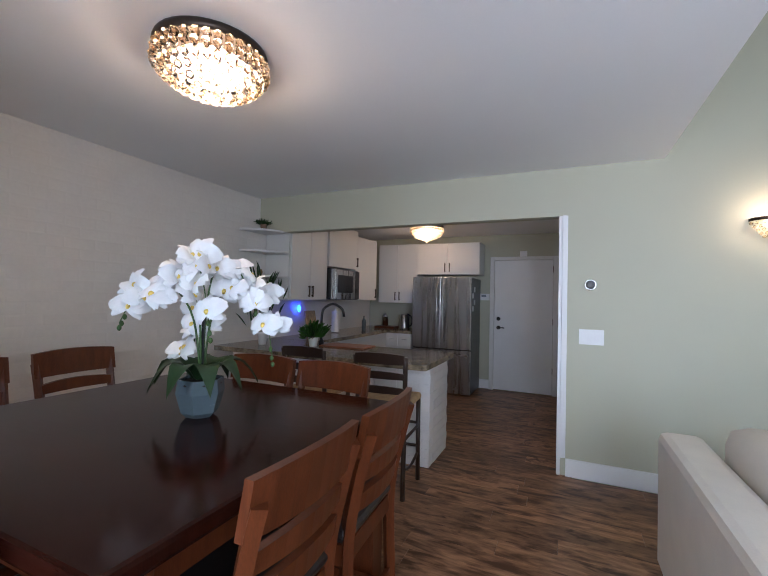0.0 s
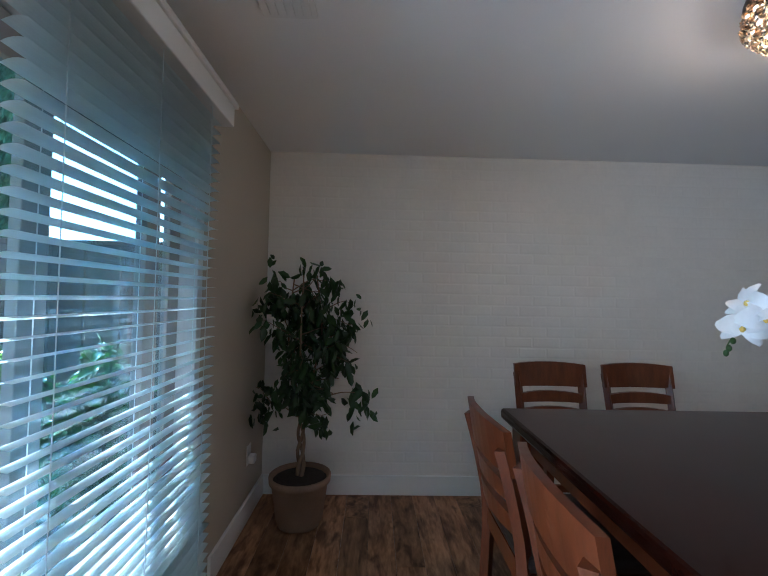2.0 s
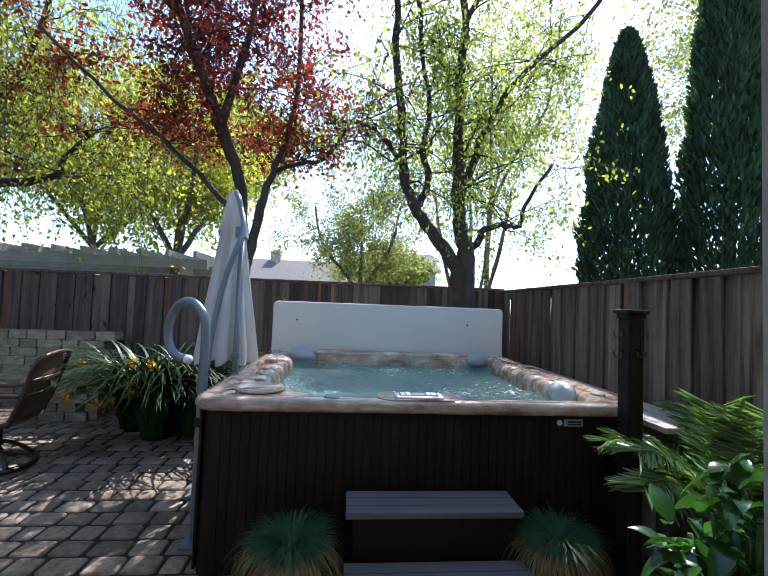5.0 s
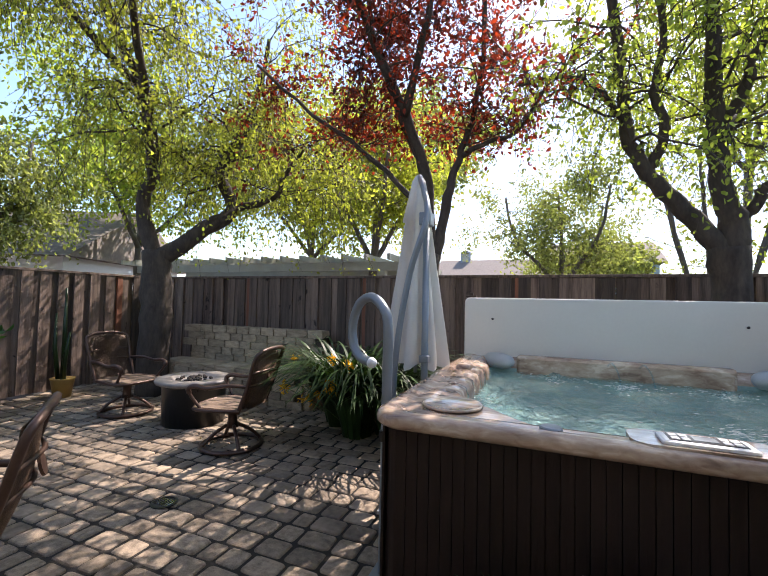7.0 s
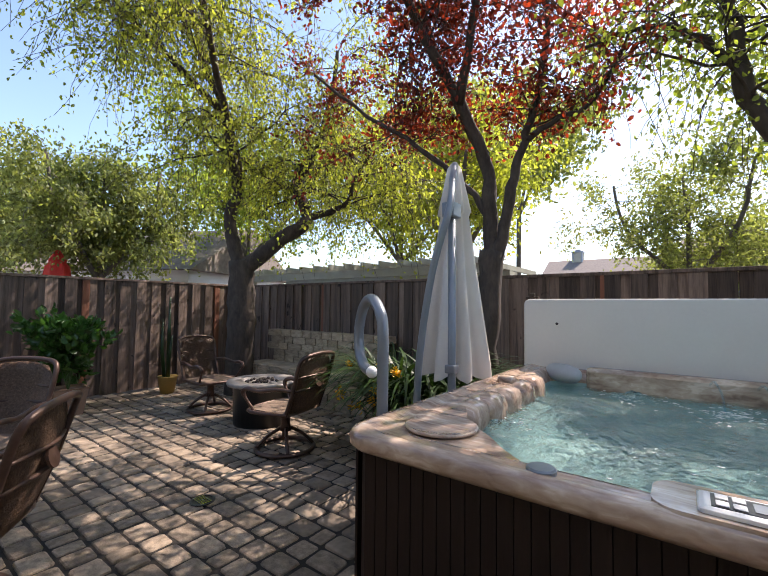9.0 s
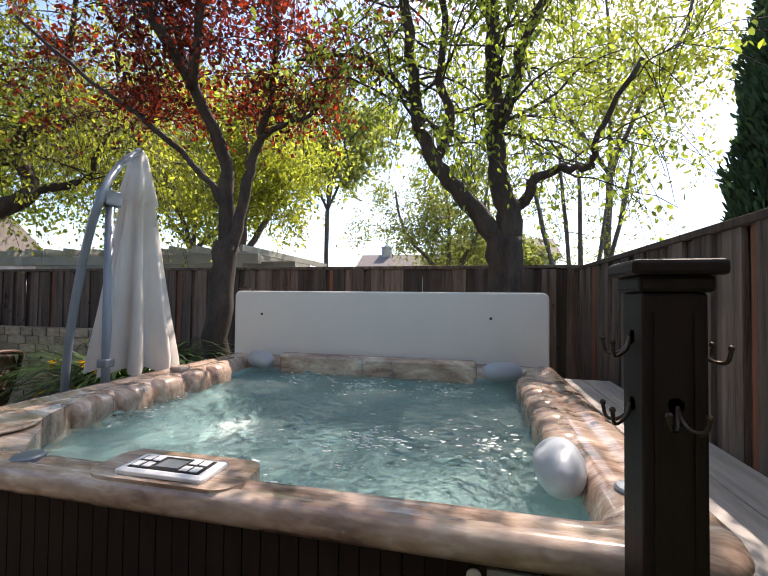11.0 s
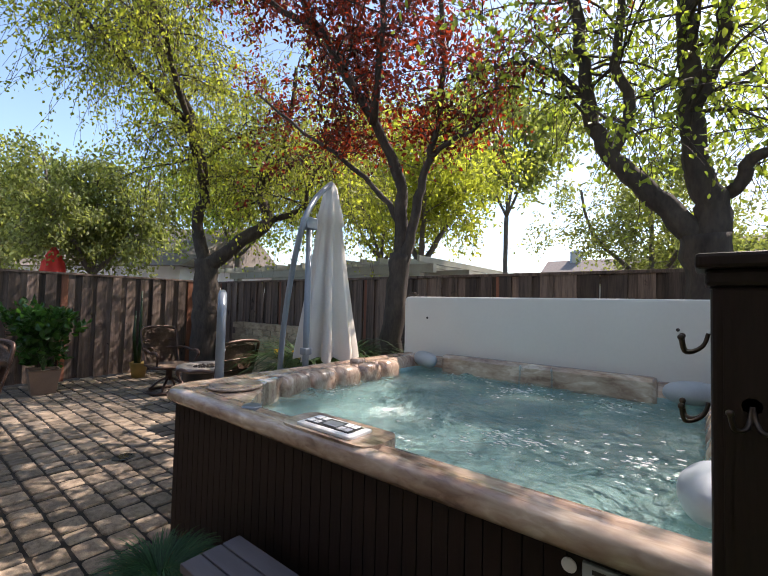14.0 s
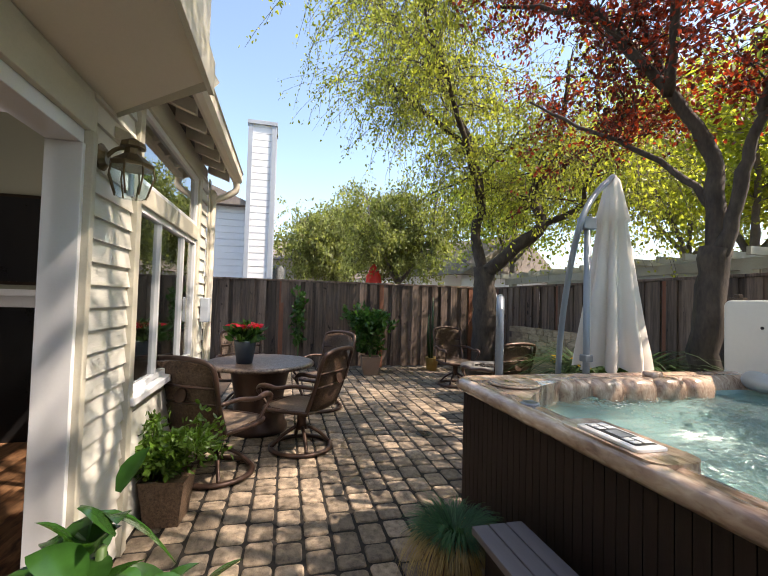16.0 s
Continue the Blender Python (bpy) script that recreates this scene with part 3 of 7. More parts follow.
siding_run(2.05, 2.53, 0.02, 2.6, pitch=0.1)
siding_run(2.60, 4.05, 0.02, 0.72)
siding_run(4.24, XE, 0.02, 2.6)
siding_run(XB, 0.2, 0.02, 2.2)
for nm, lb, d in (("corner_board", "tan vertical trim board", (2.53, 2.60, YO - 0.042, YO, 0.0, 2.6)), ("door_trim", "grey weathered door trim board", (2.01, 2.05, YO - 0.04, YO, 0.0, 2.06)), ("door_head_trim", "grey flaking head trim above the sliding door", (0.0, 2.06, YO - 0.03, YO, 2.06, 2.19)), ("window_trim", "tan window trim board", (2.605, 4.24, YO - 0.028, YO, 2.48, 2.56)), ("window_trim", "tan window trim board", (4.14, 4.24, YO - 0.028, YO, 0.74, 2.479)), ("window_trim", "weathered board between the two windows", (2.60, 4.14, YO - 0.028, YO - 0.002, 1.90, 2.02)), ("corner_board", "tan house corner board", (XE - 0.02, XE + 0.06, YO - 0.035, YO - 0.024, 0.0, 2.6)), ("frieze", "cream frieze board under the overhang", (XB, 2.049, YO - 0.02, YO, 2.191, 2.238))):
    tagged(part("trim", boxes(d, bevel=0.004), M["sidingtrim"]), lb, "trim", kind="structure")

# overhang of the upper storey and its wall
bm = bmesh.new()
_s = [bm.verts.new(v) for v in ((XB - 0.3, YO, 2.24), (2.27, YO, 2.24), (1.98, -1.12, 2.325), (XB - 0.3, -1.12, 2.325), (XB - 0.3, YO, 2.35), (2.27, YO, 2.35), (1.98, -1.12, 2.35), (XB - 0.3, -1.12, 2.35))]
for q in ((0, 3, 2, 1), (4, 5, 6, 7), (0, 1, 5, 4), (1, 2, 6, 5), (2, 3, 7, 6), (3, 0, 4, 7)):
    bm.faces.new([_s[i] for i in q])
tagged(part("soffit", bm, M["soffit"]), "flat beige soffit under the upper storey", "soffit", kind="structure")
upper = tagged(part("wall_upper", boxes((XB - 0.3, 2.0, -1.12, 3.9, 2.62, 5.2), (XB - 0.3, 2.0, -1.12, YO - 0.005, 2.36, 2.619)), M["siding"]), "cream siding wall of the overhanging upper storey", "wall", kind="structure")
tagged(part("fascia", boxes((XB - 0.3, 2.02, -1.145, -1.121, 2.28, 2.43), bevel=0.003), M["sidingtrim"]), "tan fascia board round the overhang", "fascia", kind="structure")

bm = bmesh.new()
tube(bm, [(2.28, YO - 0.01, 2.275), (2.0, -1.14, 2.35)], 0.045, 4)
tagged(part("fascia", bm, M["sidingtrim"]), "tan edge board at the end of the soffit", "fascia", kind="structure")

# low roof over the living room with rafter tails
roof = thing("roof", "grey shingled low roof with open rafter tails", "roof", kind="structure")
bm = bmesh.new()
vs = [bm.verts.new(v) for v in ((2.05, -0.87, 2.70), (4.76, -0.87, 2.70), (4.76, 4.2, 4.525), (2.05, 4.2, 4.525), (2.05, -0.87, 2.765), (4.76, -0.87, 2.765), (4.76, 4.2, 4.59), (2.05, 4.2, 4.59))]
for q in ((0, 3, 2, 1), (4, 5, 6, 7), (0, 1, 5, 4), (1, 2, 6, 5), (2, 3, 7, 6), (3, 0, 4, 7)):
    bm.faces.new([vs[i] for i in q])
part("shingle_deck", bm, M["roof"], roof)
bm = bmesh.new()
gut = [(0.0, 0.0), (0.0, -0.1), (0.03, -0.12), (0.075, -0.12), (0.1, -0.085), (0.1, -0.012), (0.112, 0.0), (0.09, 0.0), (0.085, -0.02), (0.085, -0.08), (0.07, -0.105), (0.035, -0.105), (0.015, -0.09), (0.015, 0.0)]
g0, g1 = [[bm.verts.new((x, -0.873 - d, 2.745 + h)) for d, h in gut] for x in (2.06, 4.78)]
bm.faces.new(g0[::-1])
bm.faces.new(g1)
for k in range(len(gut)):
    j = (k + 1) % len(gut)
    bm.faces.new((g0[k], g0[j], g1[j], g1[k]))
bmesh.ops.recalc_face_normals(bm, faces=bm.faces[:])
part("gutter", bm, M["soffit"], roof, "tan painted metal gutter")
bm = bmesh.new()
tube(bm, arc([(4.7, -0.92, 2.63), (4.7, -0.92, 2.54), (4.68, -0.82, 2.46), (4.66, -0.72, 2.4), (4.65, -0.7, 2.3), (4.65, -0.7, 0.1)], 5), 0.035, 10)
part("downspout", bm, M["soffit"], roof, "tan round downspout", smooth=True)
for k in range(8):
    x = 2.36 + 0.32 * k
    bm = bmesh.new()
    box(bm, x, x + 0.045, -0.86, YO, 2.605, 2.698)
    for v in bm.verts:
        v.co.z += (v.co.y + 0.86) * 0.36
    part("rafter", bm, M["soffit"], roof)


def window_unit(name, label, x0, x1, z0, z1, y, bars, material, panes):
    w = thing(name, label, "window", kind="structure")
    f = 0.038
    part("window_frame", boxes((x0, x1, y, y + 0.06, z0, z0 + f), (x0, x1, y, y + 0.06, z1 - f, z1), (x0, x0 + f, y, y + 0.06, z0 + f, z1 - f), (x1 - f, x1, y, y + 0.06, z0 + f, z1 - f), bevel=0.003), M["white"], w)
    xs = [x0 + f] + bars + [x1 - f]
    for b in bars:
        part("mullion", boxes((b - 0.018, b + 0.018, y + 0.004, y + 0.05, z0 + f, z1 - f)), M["white"], w)
    for a, b in zip(xs, xs[1:]):
        p = part("pane", boxes((a, b, y + 0.025, y + 0.031, z0 + f, z1 - f)), material, w)
        p.visible_shadow = False
    return w


w1 = window_unit("window_1", "white sliding window in the cream siding", 2.60, 4.14, 0.82, 1.90, YO - 0.01, [3.1, 3.72], M["glassdark"], 3)
part("window_sill", boxes((2.56, 4.18, YO - 0.06, YO + 0.0, 0.775, 0.82), bevel=0.006), M["white"], w1)
window_unit("window_2", "fixed upper window under the eave reflecting the sky", 2.60, 4.14, 2.02, 2.48, YO - 0.01, [], M["glassdark"], 1)

# ---- sliding door ----
sd = thing("door_1", "white sliding glass patio door standing half open", "sliding door", kind="structure")
part("door_frame", boxes((0.28, 2.01, YO - 0.005, YI + 0.004, 2.0, 2.06), (1.985, 2.01, YO - 0.012, YI + 0.004, 0.0, 2.0), (0.28, 0.33, YO - 0.012, YI + 0.004, 0.0, 2.0), (0.33, 1.985, YO - 0.03, YI, 0.0, 0.045), bevel=0.003), M["white"], sd)


def leaf_panel(x0, x1, y0, y1, material):
    s = 0.085
    leaf = part("sliding_leaf", boxes((x0, x0 + s, y0, y1, 0.05, 1.995), (x1 - s, x1, y0, y1, 0.05, 1.995), (x0 + s, x1 - s, y0, y1, 0.05, 0.16), (x0 + s, x1 - s, y0, y1, 1.90, 1.995), bevel=0.003), material, sd, "taupe sliding leaf with a white edge")
    pane = part("pane", boxes((x0 + s, x1 - s, (y0 + y1) / 2 - 0.003, (y0 + y1) / 2 + 0.003, 0.16, 1.90)), M["glass"], leaf)
    pane.visible_shadow = False
    return leaf


leaf_panel(0.33, 1.10, -0.635, -0.605, M["doorgrey"])
lf = leaf_panel(0.59, 1.39, -0.592, -0.552, M["doorgrey"])
part("edge_strip", boxes((1.391, 1.396, -0.591, -0.553, 0.05, 1.99)), M["white"], lf, "white vinyl edge of the leaf")
part("lock_plate", boxes((1.397, 1.399, -0.583, -0.562, 0.9, 1.14), bevel=0.0), M["chrome"], lf, "steel lock plate")
bm = bmesh.new()
tube(bm, arc([(1.345, -0.552, 0.88), (1.345, -0.50, 0.885), (1.332, -0.475, 0.92), (1.332, -0.475, 1.06), (1.345, -0.50, 1.105), (1.345, -0.552, 1.11)], 5), 0.011, 8)
box(bm, 1.328, 1.362, -0.556, -0.545, 0.82, 1.17, bevel=0.004)
part("door_handle", bm, M["white"], lf, "white curved door handle", smooth=False)

# blinds on the inside
bl = thing("window_blind", "white wooden venetian blind with tilted slats", "blind")
part("valance", boxes((0.22, 2.15, YI + 0.015, YI + 0.10, 2.18, 2.27), (0.20, 2.17, YI + 0.01, YI + 0.112, 2.27, 2.295), bevel=0.005), M["trim"], bl, "white crown valance")
bm = bmesh.new()
n = 6
rows = []
for k in range(n + 1):
    u = -0.5 + k / n
    rows.append([bm.verts.new((sx, u * 0.052, 0.006 * (1 - 4 * u * u))) for sx in (0.06, 0.09, 1.07, 1.10)])
for a, b in zip(rows, rows[1:]):
    for j in range(3):
        bm.faces.new((a[j], a[j + 1], b[j + 1], b[j]))
bmesh.ops.solidify(bm, geom=bm.faces[:], thickness=0.003)
me_slat = bpy.data.meshes.new("slat")
bm.normal_update()
bm.to_mesh(me_slat)
bm.free()
me_slat.materials.append(M["blind"])
for k in range(48):
    piece("slat", me_slat, bl, (0.26, YI + 0.055, 0.19 + k * 0.0415), (radians(9), 0, 0), (0.93, 1, 1))
part("bottom_rail", boxes((0.31, 1.28, YI + 0.03, YI + 0.08, 0.13, 0.16), bevel=0.004), M["blind"], bl)
for x in (0.42, 0.8, 1.18):
    bm = bmesh.new()
    for y in (YI + 0.03, YI + 0.08):
        tube(bm, [(x, y, 0.15), (x, y, 2.19)], 0.0016, 4)
    part("cord", bm, M["blind"], bl)

# ---- patio sub-base, fences' ground ----
patio = tagged(part("patio", boxes((-0.5, 8.38, -6.0, YO, -0.029, -0.012)), M["sand"]), "tumbled brown concrete pavers laid in rows", "pavement", kind="structure")

# ---- hot tub ----
TX0, TX1, TY0, TY1, TZ = -0.08, 2.48, -4.88, -2.51, 0.93
tub = thing("hot_tub", "hot tub with dark brown cabinet, marbled rim and bubbling water", "hot tub", ((TX0 + TX1) / 2, (TY0 + TY1) / 2, 0))
cx, cy = (TX0 + TX1) / 2, (TY0 + TY1) / 2
hx, hy = (TX1 - TX0) / 2, (TY1 - TY0) / 2


def ring_of(outline_fn, spec):
    """A closed shell through outlines given as inset and height."""
    bm = bmesh.new()
    rings = [[bm.verts.new((x, y, z)) for x, y in outline_fn(i)] for i, z in spec]
    for a, b in zip(rings, rings[1:]):
        n = len(a)
        for k in range(n):
            bm.faces.new((a[k], a[(k + 1) % n], b[(k + 1) % n], b[k]))
    return bm, rings


bm, rings = ring_of(lambda i: round_rect(-hx + i, hx - i, -hy + i, hy - i, 0.1), [(0.08, 0.0), (0.066, 0.0), (0.066, TZ - 0.045), (0.08, TZ - 0.045)])
part("cabinet_core", bm, M["tubcab"], tub)


def tub_outline(i):
    r = max(0.06, 0.14 - 0.1 * i) if i < 0.3 else 0.35
    front = i if i <= 0 else 0.55 * min(i, 0.245) + max(0.0, i - 0.245)   # the rim is narrower on the side of the steps
    return round_rect(-hx + i, hx - i, -hy + i, hy - front, r, 10)


bm, rings = ring_of(tub_outline, [(0.03, TZ - 0.064), (0.004, TZ - 0.06), (-0.006, TZ - 0.045), (-0.006, TZ - 0.022), (0.004, TZ - 0.004), (0.03, TZ + 0.006), (0.075, TZ + 0.008), (0.1, TZ + 0.0), (0.12, TZ - 0.004), (0.15, TZ + 0.003), (0.195, TZ + 0.002), (0.225, TZ - 0.022), (0.245, TZ - 0.085)])
part("rim", bm, M["marble"], tub, "marbled beige acrylic rim", smooth=True)
bm, rings = ring_of(tub_outline, [(0.245, TZ - 0.085), (0.26, TZ - 0.2), (0.34, TZ - 0.32), (0.42, TZ - 0.62)])
bm.faces.new(rings[-1])
part("basin", bm, M["shell"], tub, "pale aqua moulded basin", smooth=True)
for sx, sy, x0, x1, y0, y1 in ((0, 1, -hx + 0.1, hx - 0.1, hy - 0.05, hy - 0.038), (0, -1, -hx + 0.1, hx - 0.1, -hy + 0.038, -hy + 0.05)):
    k = 0
    x = x0
    while x < x1 - 0.01:
        part("cabinet_slat", boxes((x, min(x + 0.0465, x1), y0, y1, 0.03, TZ - 0.055)), M["tubcab"], tub)
        x += 0.05
for x0, x1 in ((hx - 0.05, hx - 0.038), (-hx + 0.038, -hx + 0.05)):
    y = -hy + 0.1
    while y < hy - 0.11:
        part("cabinet_slat", boxes((x0, x1, y, y + 0.0465, 0.03, TZ - 0.055)), M["tubcab"], tub)
        y += 0.05
for sx in (-1, 1):
    for sy in (-1, 1):
        bm = bmesh.new()
        prism(bm, [(sx * (hx - 0.15 + 0.11 * math.cos(radians(a))), sy * (hy - 0.15 + 0.11 * math.sin(radians(a)))) for a in range(-5, 96, 10)] + [(sx * (hx - 0.15), sy * (hy - 0.15))], 0.0, TZ - 0.05)
        bmesh.ops.recalc_face_normals(bm, faces=bm.faces[:])
        part("corner_panel", bm, M["tubcab"], tub)

# rippled water
wm, wnt, wb, wout = nodes_of("bubbling_water")
WN, WL = wnt.nodes, wnt.links.new
wb.inputs["Base Color"].default_value = (0.66, 0.86, 0.82, 1)
wb.inputs["Roughness"].default_value = 0.02
wb.inputs["IOR"].default_value = 1.33
wb.inputs["Transmission Weight"].default_value = 0.9
tcw, n1, n2, bw = WN.new("ShaderNodeTexCoord"), WN.new("ShaderNodeTexNoise"), WN.new("ShaderNodeTexNoise"), WN.new("ShaderNodeBump")
n1.inputs["Scale"].default_value, n1.inputs["Detail"].default_value = 9.0, 5
n2.inputs["Scale"].default_value, n2.inputs["Detail"].default_value = 28.0, 3
addw = WN.new("ShaderNodeMath")
addw.operation = "MULTIPLY_ADD"
addw.inputs[1].default_value = 0.5
WL(tcw.outputs["Object"], n1.inputs["Vector"])
WL(tcw.outputs["Object"], n2.inputs["Vector"])
WL(n2.outputs[0], addw.inputs[0])
WL(n1.outputs[0], addw.inputs[2])
WL(addw.outputs[0], bw.inputs["Height"])
bw.inputs["Strength"].default_value, bw.inputs["Distance"].default_value = 1.0, 0.1
WL(bw.outputs[0], wb.inputs["Normal"])
bm = bmesh.new()
NX = 150
grid = [[None] * (NX + 1) for _ in range(NX + 1)]
for i in range(NX + 1):
    for j in range(NX + 1):
        x, y = -hx + 0.236 + (2 * hx - 0.472) * i / NX, -hy + 0.236 + (2 * hy - 0.366) * j / NX
        z = TZ - 0.115 + 0.014 * noise.noise(Vector((x * 5, y * 5, 0))) + 0.012 * noise.noise(Vector((x * 11, y * 15, 3))) + 0.007 * noise.noise(Vector((x * 24, y * 34, 7)))
        for fx, fy in ((0.5, 0.75), (-0.55, 0.6), (0.1, -0.85), (-0.9, -0.5), (0.95, -0.4)):
            d2 = (x - fx) ** 2 + (y + fy) ** 2
            z += 0.03 * math.exp(-d2 / 0.02) * (0.5 + noise.noise(Vector((x * 30, y * 30, 1))))
        grid[i][j] = bm.verts.new((x, y, z))
for i in range(NX):
    for j in range(NX):
        bm.faces.new((grid[i][j], grid[i + 1][j], grid[i + 1][j + 1], grid[i][j + 1]))
water = part("water", bm, wm, tub, "clear rippling blue-green water", smooth=True)
water.visible_shadow = False
# rolls, headrests, fittings of the tub
def blob(bm, cx_, cy_, cz_, rx, ry, rz, n=12, m=8, p=1.0):
    rings = []
    for i in range(m + 1):
        a = -math.pi / 2 + math.pi * i / m
        c, s = max(0.02, math.cos(a)) ** p, math.sin(a)
        rings.append([bm.verts.new((cx_ + rx * c * math.cos(2 * math.pi * k / n), cy_ + ry * c * math.sin(2 * math.pi * k / n), cz_ + rz * s)) for k in range(n)])
    for a, b in zip(rings, rings[1:]):
        for k in range(n):
            bm.faces.new((a[k], a[(k + 1) % n], b[(k + 1) % n], b[k]))
    bm.faces.new(rings[0][::-1])
    bm.faces.new(rings[-1])


for k in range(5):
    bm = bmesh.new()
    box(bm, hx - 0.30, hx - 0.13, 0.36 - 0.24 * k, 0.594 - 0.24 * k, TZ - 0.2, TZ + 0.006, bevel=0.06)
    part("side_roll", bm, M["marble"], tub, smooth=True)
    bm = bmesh.new()
    box(bm, -hx + 0.13, -hx + 0.30, 0.30 - 0.24 * k, 0.534 - 0.24 * k, TZ - 0.2, TZ + 0.006, bevel=0.06)
    part("side_roll", bm, M["marble"], tub, smooth=True)
bm = bmesh.new()
box(bm, -0.75, 0.8, -hy + 0.17, -hy + 0.27, TZ - 0.16, TZ + 0.035, bevel=0.03)
part("back_ledge", bm, M["marble"], tub)
for (x, y, a) in ((0.95, -0.9, -25), (-0.92, -0.86, 25), (-0.99, 0.72, 84)):
    bm = bmesh.new()
    blob(bm, 0, 0, 0, 0.15, 0.075, 0.065, 20, 10, 0.6)
    bmesh.ops.transform(bm, matrix=pose(x, y, TZ - 0.02, 25, 0, a), verts=bm.verts[:])
    part("headrest", bm, M["pillow"], tub, "grey moulded headrest pillow", smooth=True)
bm = bmesh.new()
lathe(bm, [(0.06, 0), (0.06, 0.07), (0.05, 0.085), (0.02, 0.088)], 18, (1.12, -0.2, TZ - 0.05))
part("filter_cap", bm, M["marble"], tub, smooth=True)
bm = bmesh.new()
prism(bm, [(p.x, p.y) for p in arc([(0.6, hy - 0.1, 0), (0.7, 1.0, 0), (0.8, 0.89, 0), (0.93, 0.78, 0), (1.0, 0.64, 0), (hx - 0.2, 0.5, 0)], 4)] + [(hx - 0.13, 0.5), (hx - 0.13, hy - 0.08), (0.6, hy - 0.08)], TZ - 0.2, TZ - 0.001)
bmesh.ops.recalc_face_normals(bm, faces=bm.faces[:])
part("corner_deck", bm, M["marble"], tub, "wide moulded corner of the rim")
for x, y, r in ((0.97, 0.93, 0.14),):
    bm = bmesh.new()
    lathe(bm, [(r, 0.0), (r, 0.008), (r * 0.95, 0.011), (r * 0.9, 0.007), (r * 0.5, 0.005), (0.02, 0.005)], 28, (x, y, TZ + 0.006))
    part("jet_dial", bm, M["marble"], tub, "swirled round cover disc", smooth=True)
for x, y in ((0.55, hy - 0.075), (-0.95, -1.02), (-1.13, 0.9)):
    bm = bmesh.new()
    lathe(bm, [(0.042, -0.008), (0.042, 0.004), (0.036, 0.009), (0.01, 0.0095)], 20, (x, y, TZ + 0.005))
    part("air_knob", bm, M["rail"], tub, smooth=False)
panel = part("control_panel", boxes((-0.07, 0.2, hy - 0.15, hy - 0.03, TZ + 0.010, TZ + 0.026), bevel=0.012), M["trim"], tub, "white and black control panel with buttons")
part("panel_face", boxes((-0.045, 0.175, hy - 0.13, hy - 0.05, TZ + 0.026, TZ + 0.0275)), M["black"], panel)
part("display", boxes((0.03, 0.1, hy - 0.115, hy - 0.065, TZ + 0.0275, TZ + 0.029)), M["rail"], panel)
for x in (-0.035, -0.005, 0.112, 0.143):
    for y in (hy - 0.125, hy - 0.085):
        part("button", boxes((x, x + 0.024, y, y + 0.03, TZ + 0.0275, TZ + 0.031), bevel=0.002), M["trim"], panel)
bm = bmesh.new()
prism(bm, round_rect(-0.16, 0.29, hy - 0.20, hy - 0.012, 0.06), TZ - 0.06, TZ + 0.0125)
part("panel_mound", bm, M["marble"], tub)
plq = part("plaque", boxes((-hx + 0.13, -hx + 0.25, hy - 0.036, hy - 0.031, 0.73, 0.765), bevel=0.001), M["chrome"], tub, "small silver maker's plaque")
part("plaque_mark", boxes((-hx + 0.215, -hx + 0.24, hy - 0.031, hy - 0.0295, 0.735, 0.76)), M["rail"], plq)
part("plaque_mark", boxes((-hx + 0.14, -hx + 0.20, hy - 0.031, hy - 0.0295, 0.742, 0.753)), M["black"], plq)
for fx, lab in ((0.1, ""), (-0.12, "")):
    bm = bmesh.new()
    tube(bm, arc([(fx, -hy + 0.26, TZ - 0.01), (fx - 0.02, -hy + 0.36, TZ + 0.03), (fx - 0.05, -hy + 0.45, TZ - 0.03), (fx - 0.06, -hy + 0.5, TZ - 0.12)], 4), 0.007, 6)
    part("water_jet", bm, M["glass"], tub, "thin arc of spouting water", smooth=True)
rngw = np.random.default_rng(5)
bm = bmesh.new()
for _ in range(900):
    fx, fy = [(0.5, -0.75), (-0.55, -0.6), (0.1, 0.85), (-0.8, 0.35), (0.95, 0.3), (0.0, -0.6), (-0.3, 0.4)][rngw.integers(7)]
    a, r = rngw.uniform(0, 6.28), abs(rngw.normal(0, 0.16))
    x, y = fx + r * math.cos(a), fy + r * math.sin(a)
    if abs(x) < hx - 0.28 and abs(y) < hy - 0.28:
        s = rngw.uniform(0.0025, 0.0065)
        blob(bm, x, y, TZ - 0.118 + 0.012 * rngw.uniform(), s * rngw.uniform(1, 3.4), s, s * 0.35, 6, 3)
tagged(part("foam", bm, M["trim"], tub, "white foam bubbles on the water"), kind="stuff")

# cover standing upright behind the tub
cov = thing("tub_cover", "white vinyl hot tub cover propped upright behind the tub", "tub cover", (1.21, -4.80, 0))
bm = bmesh.new()
prism(bm, round_rect(-1.27, 1.27, 0.72, 1.465, 0.05, 5), -0.05, 0.07)
bmesh.ops.transform(bm, matrix=Matrix(((1, 0, 0, 0), (0, 0, 1, 0), (0, 1, 0, 0), (0, 0, 0, 1))), verts=bm.verts[:])
bmesh.ops.recalc_face_normals(bm, faces=bm.faces[:])
es = [e for e in bm.edges if abs(e.verts[0].co.y - e.verts[1].co.y) < 1e-5]
bmesh.ops.bevel(bm, geom=es, offset=0.018, segments=3, affect="EDGES", profile=0.6)
part("panel", bm, M["cover"], cov)
for x in (1.01, -0.86):
    bm = bmesh.new()
    lathe(bm, [(0.011, 0), (0.011, 0.004), (0.004, 0.005)], 10)
    bmesh.ops.transform(bm, matrix=pose(x, 0.071, 1.27, -90, 0, 0), verts=bm.verts[:])
    part("eyelet", bm, M["black"], cov)
